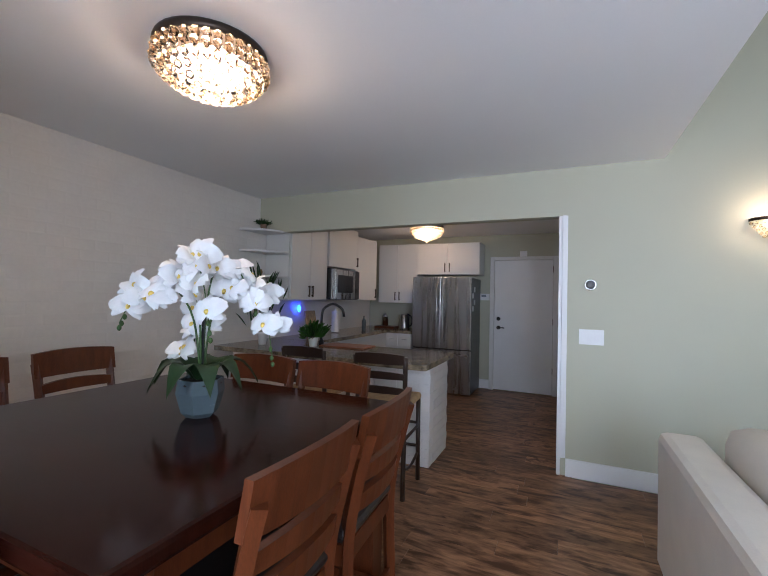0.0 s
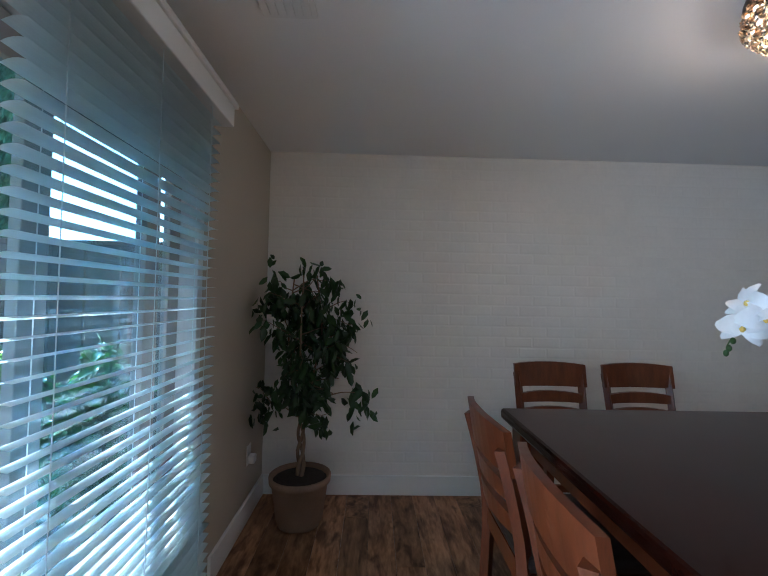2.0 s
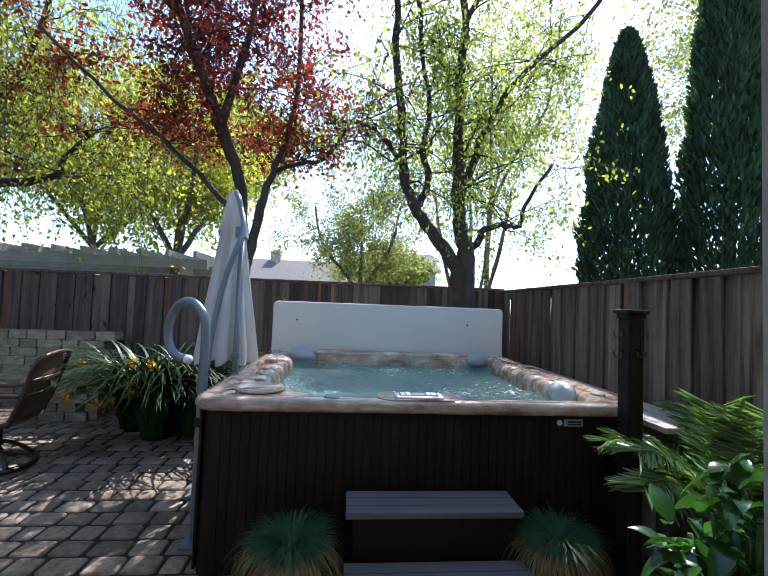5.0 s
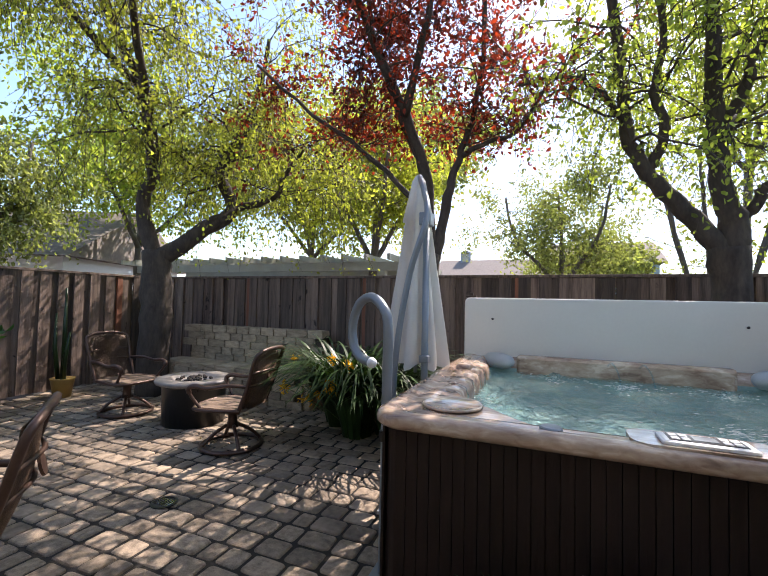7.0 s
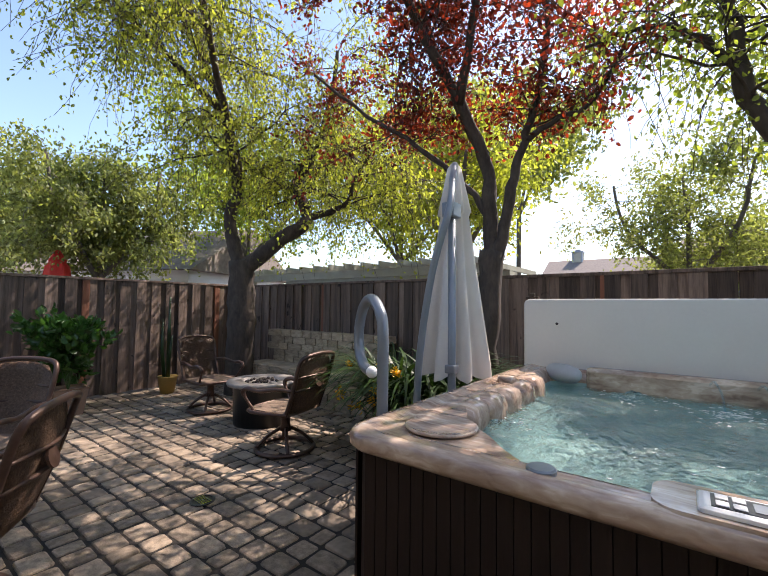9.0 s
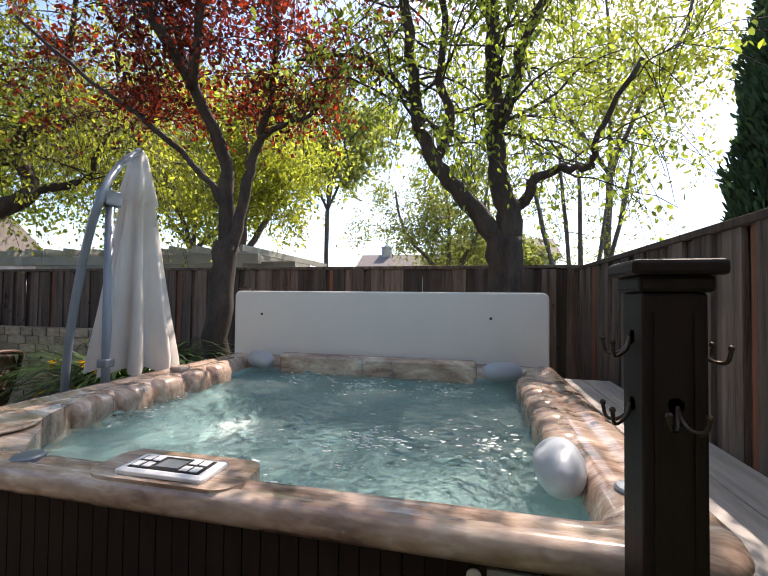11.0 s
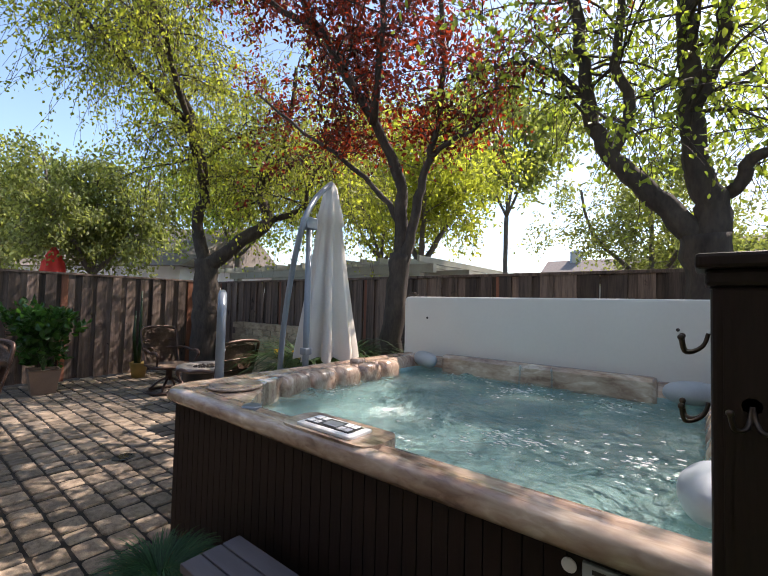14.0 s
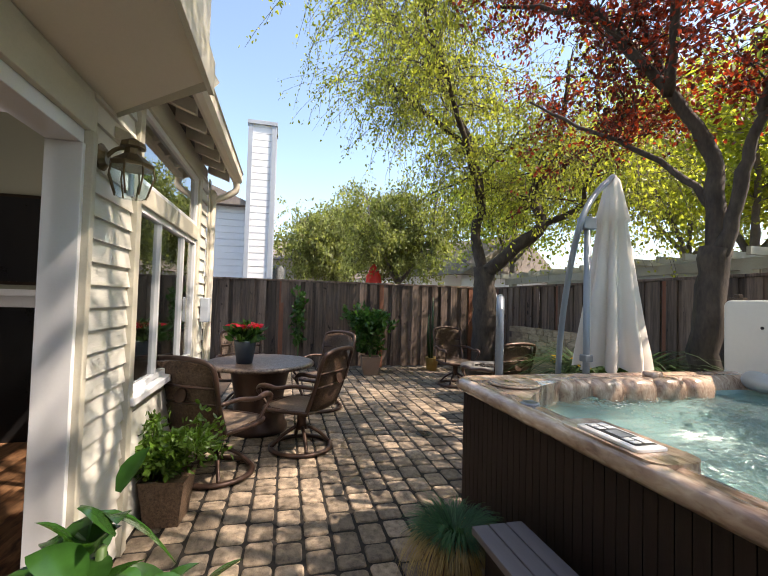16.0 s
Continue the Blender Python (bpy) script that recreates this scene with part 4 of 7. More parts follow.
part("bracket", boxes((1.17, 1.27, -0.04, 0.02, 1.465, 1.485), (1.2, 1.24, -0.03, 0.01, 1.485, 1.51), bevel=0.004), M["bronze"], cov)
part("support", boxes((-1.2, -1.1, -0.09, -0.052, 0.0, 1.3), (1.1, 1.2, -0.09, -0.052, 0.0, 1.3)), M["black"], cov)

plate = part("maker_plate", boxes((-0.875, -0.765, hy - 0.042, hy - 0.028, TZ - 0.125, TZ - 0.085), bevel=0.003), M["pillow"], tub, "small grey plate with a round mark")
bm = bmesh.new()
lathe(bm, [(0.016, 0), (0.016, 0.004), (0.004, 0.005)], 16)
bmesh.ops.transform(bm, matrix=pose(-0.738, hy - 0.034, TZ - 0.105, -90, 0, 0), verts=bm.verts[:])
part("round_mark", bm, M["trim"], plate)
for k in range(2):
    part("bar", boxes((-0.865, -0.785, hy - 0.028, hy - 0.026, TZ - 0.117 + 0.014 * k, TZ - 0.108 + 0.014 * k)), M["black"], plate)

# ---- steps, rail, towel post ----
st = thing("tub_steps", "two-tier grey-brown composite steps in front of the hot tub", "steps", (1.22, -2.30, 0))
part("upper_box", boxes((-0.39, 0.39, -0.185, 0.0, 0, 0.445)), M["tubcab"], st)
part("lower_box", boxes((-0.40, 0.40, 0.001, 0.24, 0, 0.215)), M["tubcab"], st)
for y0, z in ((-0.185, 0.446), (0.035, 0.216)):
    for k in range(3):
        part("tread_board", boxes((-0.43, 0.43, y0 + k * 0.078, y0 + k * 0.078 + 0.072, z, z + 0.03), bevel=0.003), M["composite"], st)
hr = thing("hand_rail", "grey curved tubular hand rail beside the hot tub", "handrail", (2.54, -2.88, 0))
bm = bmesh.new()
tube(bm, arc([(0, 0, 0.0), (0, 0, 0.5), (0, 0, 1.0), (0, 0, 1.27), (0.035, -0.02, 1.37), (0.13, -0.075, 1.43), (0.235, -0.14, 1.39), (0.29, -0.17, 1.27), (0.275, -0.16, 1.15), (0.21, -0.12, 1.085), (0.13, -0.075, 1.07)], 6), 0.027, 14)
part("tube", bm, M["rail"], hr, smooth=True)
bm = bmesh.new()
blob(bm, 0.12, -0.07, 1.068, 0.03, 0.03, 0.03)
part("end_cap", bm, M["trim"], hr, "white end cap", smooth=True)
part("foot_plate", boxes((-0.06, 0.06, -0.08, 0.08, 0, 0.012), bevel=0.003), M["rail"], hr)
part("clamp", boxes((-0.05, 0.03, -0.03, 0.03, 0.68, 0.74), bevel=0.006), M["black"], hr)
tp = thing("towel_post", "dark brown square post with cap and coat hooks", "towel post", (0.175, -2.36, 0))
part("base", boxes((-0.21, 0.21, -0.2, 0.2, 0, 0.03), bevel=0.008), M["tubcab"], tp)
part("post", boxes((-0.043, 0.043, -0.043, 0.043, 0.03, 1.43), bevel=0.006), M["tubcab"], tp)
for x in (-0.03, 0.022):
    part("groove_rib", boxes((x, x + 0.008, 0.043, 0.047, 0.05, 1.40)), M["tubcab"], tp)
part("cap", boxes((-0.05, 0.05, -0.05, 0.05, 1.43, 1.455), (-0.062, 0.062, -0.062, 0.062, 1.455, 1.478), bevel=0.006), M["tubcab"], tp)


def hook(z, rz):
    bm = bmesh.new()
    lathe(bm, [(0.016, 0), (0.016, 0.004), (0.006, 0.007)], 10)
    bmesh.ops.transform(bm, matrix=pose(0, 0, 0.02, -90, 0, 180), verts=bm.verts[:])
    for s in (-1, 1):
        tube(bm, arc([(0, 0.004, 0.02), (s * 0.004, 0.012, -0.005), (s * 0.012, 0.03, -0.02), (s * 0.028, 0.045, -0.018), (s * 0.034, 0.05, 0.008)], 4), 0.0045, 6)
        blob(bm, s * 0.034, 0.05, 0.011, 0.007, 0.007, 0.007, 8, 5)
    bmesh.ops.transform(bm, matrix=pose(0, 0, z, 0, 0, rz) @ pose(0, 0.043, 0) @ Matrix.Scale(0.72, 4), verts=bm.verts[:])
    part("hook", bm, M["bronze"], tp, "bronze double coat hook", smooth=True)


hook(1.34, 90), hook(1.345, -90), hook(1.25, 0), hook(1.24, -90)

# ---- fence panels: rails, posts, cap (boards stand at the end of the file) ----
def fence_run(name, label, p, q, top):
    f = thing(name, label, "fence", kind="structure")
    p, q = Vector((*p, 0)), Vector((*q, 0))
    L, a = (q - p).length, math.degrees(math.atan2(q.y - p.y, q.x - p.x))
    m = pose(p.x, p.y, 0, 0, 0, a)
    f.matrix_basis = m
    part("cap_rail", boxes((0, L, -0.05, 0.05, top - 0.035, top), bevel=0.004), M["fence"], f)
    for z in (0.1, top - 0.13):
        part("rail", boxes((0, L, -0.045, -0.012, z, z + 0.09)), M["fence"], f)
    k = 0
    x = 0.55
    while x < L:
        part("post", boxes((x, x + 0.09, -0.03, 0.038, 0, top - 0.036), bevel=0.004), M["fencepost"], f, "reddish newer fence post")
        x += 2.05
    return f, L, top


FB = fence_run("fence_back", "weathered board fence along the back of the yard", (-0.58, -6.05), (8.45, -6.12), 1.77)
FR = fence_run("fence_right", "grey weathered board fence beside the hot tub", (-0.56, -0.69), (-0.56, -6.05), 1.74)
FL = fence_run("fence_left", "brown weathered board fence at the end of the patio", (8.42, -6.1), (8.42, 0.9), 1.77)

# ---- trees ----
tree("pear_tree", "two-stemmed dark tree with light spring leaves behind the hot tub", (0.2, -5.5, 0), [
    ([(0.02, 0, -0.05), (0.03, 0, 0.9), (0.0, 0, 1.6), (0.0, 0, 1.98)], 0.165, 0.16),
    ([(0.03, 0, 1.85), (0.22, 0, 2.2), (0.45, 0, 2.45), (0.70, 0, 2.8), (0.84, 0, 3.3), (0.88, 0.05, 3.75), (1.0, 0.2, 4.6), (1.1, 0.5, 5.6), (1.5, 0.9, 7.0)], 0.105, 0.03),
    ([(-0.02, 0, 1.85), (-0.03, 0, 2.2), (0.05, 0, 2.5), (0.1, 0, 2.95), (0.12, 0, 3.6), (0.13, 0.05, 4.3), (0.1, 0.15, 5.2), (0.3, 0.4, 6.4), (0.4, 0.6, 8.2)], 0.125, 0.03),
    ([(-0.02, 0, 2.2), (-0.2, 0, 2.34), (-0.26, 0.02, 2.5), (-0.48, 0.1, 2.57), (-0.68, 0.15, 2.56), (-0.74, 0.2, 2.8), (-1.0, 0.4, 3.3)], 0.06, 0.02),
    ([(0.64, 0, 2.72), (0.52, 0.03, 3.1), (0.6, 0.1, 3.5), (0.55, 0.2, 4.0), (0.75, 0.4, 5.0), (0.9, 0.5, 6.4)], 0.055, 0.02),
    ([(0.1, 0, 2.95), (-0.1, 0.1, 3.4), (-0.15, 0.2, 3.7), (-0.55, 0.4, 4.4), (-1.3, 0.8, 5.1), (-1.7, 1.2, 6.0)], 0.06, 0.02),
    ([(0.84, 0, 3.3), (1.15, 0.2, 3.62), (1.5, 0.4, 3.66), (1.8, 0.6, 3.5)], 0.035, 0.012),
    # six high limbs out of view, added to shade the siding and door
    ([(0.3, 0.4, 6.4), (-0.3, 0.5, 7.4), (-0.6, 0.7, 8.8)], 0.05, 0.02),
    ([(-1.7, 1.2, 6.0), (-1.6, 1.2, 7.2), (-1.1, 1.0, 8.4)], 0.03, 0.015),
    ([(0.1, 0.15, 5.2), (-0.6, 0.4, 6.6), (-1.2, 0.6, 7.6), (-1.7, 0.6, 8.5)], 0.04, 0.015),
    ([(-0.3, 0.5, 7.4), (-1.2, 0.8, 7.7), (-2.1, 1.0, 7.9)], 0.03, 0.012),
    ([(1.5, 0.9, 7.0), (2.0, 1.0, 8.2), (2.4, 0.9, 9.3)], 0.04, 0.015),
    ([(0.3, 0.4, 6.4), (1.2, 0.8, 7.2), (2.0, 1.0, 8.0)], 0.05, 0.02)], M["bark"], M["leaf"], 11, n_branch=185, n_twig=10, per_twig=11, branch_len=1.2, twig_len=0.75, droop=0.42, size=0.055, start=0.36)
tree("plum_tree", "purple-leaf plum tree with red foliage and dark limbs", (3.1, -5.3, 0), [
    ([(0.02, 0.02, -0.05), (-0.03, 0, 0.8), (-0.08, -0.02, 1.45), (-0.1, -0.06, 1.95)], 0.13, 0.125),
    ([(-0.08, -0.06, 1.85), (-0.05, -0.12, 2.5), (0.0, -0.08, 3.0), (0.2, 0.3, 3.7), (0.45, 0.8, 4.4), (0.7, 1.2, 5.2), (0.9, 1.4, 6.4)], 0.095, 0.022),
    ([(-0.12, -0.06, 1.85), (-0.22, -0.1, 2.23), (-0.3, -0.14, 2.74), (-0.4, -0.16, 3.1), (-0.55, -0.1, 3.5), (-0.7, 0.1, 4.3), (-0.7, 0.3, 5.4)], 0.075, 0.02),
    ([(-0.4, -0.16, 3.1), (-0.75, -0.12, 3.22), (-1.05, -0.1, 3.3), (-1.35, 0.05, 3.75)], 0.035, 0.014),
    ([(-0.06, -0.1, 2.3), (0.2, -0.05, 2.7), (0.7, 0.1, 3.2), (1.3, 0.3, 3.65), (1.9, 0.6, 4.2)], 0.045, 0.016),
    ([(0.15, 0.2, 3.5), (-0.2, 0.5, 4.4), (-0.4, 0.8, 5.4)], 0.055, 0.02),
    ([(0.0, -0.08, 3.0), (0.35, 0.0, 3.8), (0.6, 0.1, 4.6), (0.7, 0.3, 5.6)], 0.05, 0.02),
    ([(0.45, 0.8, 4.4), (1.1, 1.0, 4.9), (1.8, 1.2, 5.4)], 0.045, 0.018)], M["bark"], M["redleaf"], 21, n_branch=120, n_twig=13, per_twig=12, branch_len=1.0, twig_len=0.5, droop=0.08, size=0.056, up=0.45, start=0.5)
tree("weeping_tree", "leaning dark-barked tree with drooping light green leaves", (7.1, -5.15, 0), [
    ([(0, 0, -0.05), (-0.02, 0, 0.9), (0.0, 0, 1.6), (0.0, 0, 2.05)], 0.235, 0.2),
    ([(0.03, 0, 1.95), (0.28, 0.05, 2.7), (0.12, 0.03, 3.35), (0.1, 0.28, 4.4), (0.6, 0.4, 5.4), (0.8, 0.6, 6.5), (0.7, 1.0, 7.6)], 0.12, 0.03),
    ([(-0.03, 0, 1.95), (-0.5, -0.4, 2.45), (-0.65, -0.77, 2.85), (-0.4, -0.75, 3.5), (-0.55, -0.95, 3.9), (-0.86, -1.0, 4.6), (-1.2, -0.9, 5.6)], 0.15, 0.03),
    ([(-0.65, -0.77, 2.85), (-1.0, -1.0, 2.95), (-1.3, -1.1, 3.1), (-1.5, -1.0, 3.4), (-1.9, -0.9, 3.7)], 0.07, 0.02),
    ([(0.12, 0.03, 3.35), (-0.5, 0.8, 4.6), (-1.3, 1.6, 5.4), (-2.0, 2.2, 5.7)], 0.07, 0.02),
    ([(0.1, 0.28, 4.4), (0.5, 1.3, 5.3), (0.5, 2.1, 5.8)], 0.07, 0.02),
    ([(0.6, 0.4, 5.4), (0.3, 1.6, 6.6), (0.0, 2.6, 7.0)], 0.05, 0.02)], M["bark"], M["leaf2"], 31, n_branch=165, n_twig=14, per_twig=17, branch_len=1.5, twig_len=1.15, droop=0.55, size=0.056, start=0.38)


def shrub_tree(name, label, at, h, r, leaf, seed, bark="barkgrey", size=0.12, droop=0.15, nb=60, trunk=0.13, stems=3, clear=0.35, per=17):
    rng = np.random.default_rng(seed)
    limbs = [([(0, 0, -0.05), (0.05, 0, h * clear * 0.6), (0.0, 0.05, h * clear)], trunk, trunk * 0.8)]
    for k in range(stems):
        a = 2 * math.pi * k / stems + rng.uniform(-0.4, 0.4)
        c, s = math.cos(a), math.sin(a)
        limbs.append(([(0, 0.05, h * clear), (c * r * 0.25, s * r * 0.25, h * (clear + 0.15)), (c * r * 0.5, s * r * 0.5, h * 0.65), (c * r * 0.6, s * r * 0.6, h * 0.88)], trunk * 0.6, 0.03))
    limbs.append(([(0, 0.05, h * clear), (0, 0, h * 0.7), (0.1, 0, h * 0.92)], trunk * 0.6, 0.03))
    return tree(name, label, at, limbs, M[bark], leaf, seed, n_branch=nb, n_twig=10, per_twig=per, branch_len=r * 0.62, twig_len=r * 0.3, droop=droop, size=size, start=0.3, spread=0.1, sides=6, twig_mesh=False)


shrub_tree("olive_tree", "round grey-green tree beyond the fence", (1.3, -14.5, 0), 5.4, 2.9, M["olive"], 41, per=20, size=0.09, nb=80)
shrub_tree("bare_tree", "sparse budding tree beyond the fence", (-2.2, -13.0, 0), 5.8, 2.2, M["leaf2"], 42, nb=40, per=6, stems=6, clear=0.15, size=0.07)
shrub_tree("green_tree", "broad yellow-green tree beyond the fence", (9.0, -12.5, 0), 8.0, 4.0, M["leaf2"], 43, nb=110, size=0.12, droop=0.35, per=20)
shrub_tree("green_tree", "broad green tree over the neighbours' gardens", (14.0, -10.0, 0), 8.5, 4.2, M["leaf"], 44, nb=110, size=0.12, droop=0.35, per=20)
shrub_tree("willow_tree", "rounded pale green weeping willow in the distance", (23.0, -4.2, 0), 6.8, 3.4, M["olive"], 45, droop=0.8, nb=190, size=0.14, per=26)
shrub_tree("grey_tree", "tall grey-green tree in the neighbours' garden", (13.5, -5.3, 0), 5.6, 2.2, M["olive"], 46, droop=0.6, nb=130, size=0.09, per=24)
shrub_tree("eucalyptus_tree", "tall grey-green tree behind the plum tree", (7.5, -20.0, 0), 12.5, 4.0, M["olive"], 47, nb=70, size=0.22, clear=0.45)
shrub_tree("yellow_tree", "bright yellow-green tree beyond the fence", (5.6, -9.8, 0), 6.6, 2.4, M["leaf2"], 48, nb=80, size=0.1)
shrub_tree("tall_tree", "tall light green tree over the cypresses", (-3.5, -15.0, 0), 13.0, 4.5, M["leaf2"], 49, nb=110, size=0.11, clear=0.4, droop=0.4, per=16)
shrub_tree("eucalyptus_tree", "tall pale-trunked tree with sparse leaves behind the cypresses", (-10.2, -11.2, 0), 13.0, 4.2, M["olive"], 51, nb=90, size=0.12, clear=0.4, per=14, stems=4)
shrub_tree("round_tree", "small round tree beyond the fence", (-0.5, -22.0, 0), 4.5, 2.5, M["olive"], 50, nb=40, size=0.2)


def cypress(at, h, r, seed):
    rng = np.random.default_rng(seed)
    t = thing("cypress_tree", "tall narrow dark green cypress beyond the fence", "tree", at, group="cypresses")
    bm = bmesh.new()
    tube(bm, [(0, 0, -0.05), (0, 0, h * 0.5), (0, 0, h * 0.95)], [0.13, 0.08, 0.01], 6)
    part("trunk", bm, M["bark"], t)
    n = 26000
    z = rng.uniform(0.03, 1, n) ** 0.9
    a = rng.uniform(0, 2 * math.pi, n)
    lump = np.array([noise.noise(Vector((math.cos(b) * 2.2, math.sin(b) * 2.2, c * h * 1.4 + seed))) for b, c in zip(a, z)])
    prof = np.minimum(1.0, 3.5 * z + 0.45) * np.clip(1 - z ** 1.9, 0.0, 1) ** 0.72 + 0.03
    rad = r * prof * (0.9 + 0.28 * lump) * rng.uniform(0.72, 1.02, n)
    c = np.stack([rad * np.cos(a), rad * np.sin(a), z * h], 1)
    d = np.stack([0.45 * np.cos(a), 0.45 * np.sin(a), np.full(n, 1.0)], 1) + rng.normal(0, 0.22, (n, 3))
    leaf_mesh("crown", c, d, 0.13, M["cypress"], t, rng, 0.35)
    return t


cypress((-3.6, -7.6, 0), 7.0, 0.95, 3)
cypress((-4.85, -6.7, 0), 8.8, 0.82, 4)

# ---- dining room ----
T = thing("dining_table", "square counter-height dining table in glossy espresso wood", "dining table", (0.945, 1.425, ZF))
part("tabletop", boxes((-0.675, 0.675, -0.625, 0.625, 0.85, 0.895), bevel=0.012), M["tablewood"], T)
for s in (-1, 1):
    part("apron", boxes((-0.56, 0.56, s * 0.53 - 0.012, s * 0.53 + 0.012, 0.745, 0.849)), M["chairwood"], T)
    part("apron", boxes((s * 0.58 - 0.012, s * 0.58 + 0.012, -0.5, 0.5, 0.745, 0.849)), M["chairwood"], T)
    for q in (-1, 1):
        part("leg", boxes((s * 0.585 - 0.05, s * 0.585 + 0.05, q * 0.535 - 0.05, q * 0.535 + 0.05, 0, 0.849), bevel=0.006), M["chairwood"], T)


def bowed(bm, x0, x1, y, z0, z1, th, bow, n=8):
    """A slat bowed backwards."""
    lo, hi = [], []
    for k in range(n + 1):
        u = k / n
        yy = y - bow * 4 * u * (1 - u)
        x = x0 + (x1 - x0) * u
        lo.append([bm.verts.new((x, yy + d, z0)) for d in (-th / 2, th / 2)])
        hi.append([bm.verts.new((x, yy + d - 0.018 * (z1 - z0) / 0.1, z1 + 0.012 * 4 * u * (1 - u))) for d in (-th / 2, th / 2)])
    for a, b, c, d in zip(lo, lo[1:], hi, hi[1:]):
        bm.faces.new((a[0], b[0], d[0], c[0]))
        bm.faces.new((a[1], c[1], d[1], b[1]))
        bm.faces.new((c[0], d[0], d[1], c[1]))
        bm.faces.new((a[0], a[1], b[1], b[0]))
    bm.faces.new((lo[0][0], hi[0][0], hi[0][1], lo[0][1]))
    bm.faces.new((lo[-1][0], lo[-1][1], hi[-1][1], hi[-1][0]))


def dining_chair():
    c = thing("dining_chair", "tall cherry wood dining chair with slatted back and dark seat", "chair", group="chairs round the dining table")
    part("seat", boxes((-0.205, 0.205, -0.19, 0.2, 0.585, 0.635), bevel=0.02), M["darkseat"], c, "padded dark leather seat")
    part("seat_frame", boxes((-0.2, 0.2, -0.185, -0.16, 0.52, 0.584), (-0.2, 0.2, 0.165, 0.19, 0.52, 0.584), (-0.2, -0.175, -0.16, 0.165, 0.52, 0.584), (0.175, 0.2, -0.16, 0.165, 0.52, 0.584)), M["chairwood"], c)
    for s in (-1, 1):
        bm = bmesh.new()
        pts = arc([(s * 0.185, -0.2, 0), (s * 0.185, -0.185, 0.35), (s * 0.185, -0.18, 0.6), (s * 0.19, -0.215, 0.8), (s * 0.193, -0.252, 0.94)], 3)
        tube(bm, pts, [0.024] * len(pts), 4)
        part("back_post", bm, M["chairwood"], c)
        part("leg", boxes((s * 0.18 - 0.018, s * 0.18 + 0.018, 0.155, 0.192, 0, 0.52), bevel=0.003), M["chairwood"], c)
        part("stretcher", boxes((s * 0.18 - 0.01, s * 0.18 + 0.01, -0.17, 0.16, 0.2, 0.235)), M["chairwood"], c)
    part("stretcher", boxes((-0.17, 0.17, 0.165, 0.182, 0.16, 0.2)), M["chairwood"], c)
    part("stretcher", boxes((-0.17, 0.17, -0.195, -0.178, 0.26, 0.3)), M["chairwood"], c)
    for z0, z1, y in ((0.865, 0.995, -0.222), (0.775, 0.825, -0.205), (0.68, 0.735, -0.19)):
        bm = bmesh.new()
        bowed(bm, -0.215 if z0 > 0.85 else -0.185, 0.215 if z0 > 0.85 else 0.185, y, z0, z1, 0.024, 0.03)
        part("back_slat", bm, M["chairwood"], c)
    return c


chair0 = dining_chair()
for i, (x, y, rz) in enumerate(((1.49, 1.23, 90), (1.49, 1.69, 93), (0.73, 1.97, 180), (1.18, 1.97, 178), (0.70, 0.86, 0), (1.22, 0.86, -4), (-0.11, 1.295, -90), (-0.11, 1.83, -90))):
    m = pose(x, y, ZF, 0, 0, rz)
    if i == 0:
        chair0.matrix_basis = m
    else:
        copy_thing(chair0, m)

# orchid in a glazed pot
orc = thing("orchid", "white artificial orchid in a pale blue faceted pot", "plant", (1.05, 1.5, 0.936))
bm = bmesh.new()
lathe(bm, [(0.055, 0), (0.075, 0.02), (0.098, 0.10), (0.092, 0.155), (0.086, 0.155), (0.088, 0.13), (0.03, 0.125)], 6)
part("pot", bm, M["potglaze"], orc)
rng = np.random.default_rng(8)
bm = bmesh.new()
blob(bm, 0, 0, 0.135, 0.085, 0.085, 0.02)
part("moss", bm, M["soil"], orc)
for k in range(8):
    a = k * 0.79 + 0.2
    L = rng.uniform(0.15, 0.22)
    bm = bmesh.new()
    rows = []
    for j in range(7):
        u = j / 6
        r = 0.02 + L * u
        z = 0.14 + 0.12 * math.sin(u * 2.4) - 0.11 * u * u
        w = 0.05 * math.sin(math.pi * min(1, 0.15 + 0.85 * u)) + 0.003
        px, py = -math.sin(a), math.cos(a)
        rows.append([bm.verts.new((r * math.cos(a) + px * w * s, r * math.sin(a) + py * w * s, z + 0.012 * abs(s))) for s in (-1, 0, 1)])
    for p, q in zip(rows, rows[1:]):
        for j in range(2):
            bm.faces.new((p[j], p[j + 1], q[j + 1], q[j]))
    part("leaf", bm, M["orchidleaf"], orc, smooth=True)


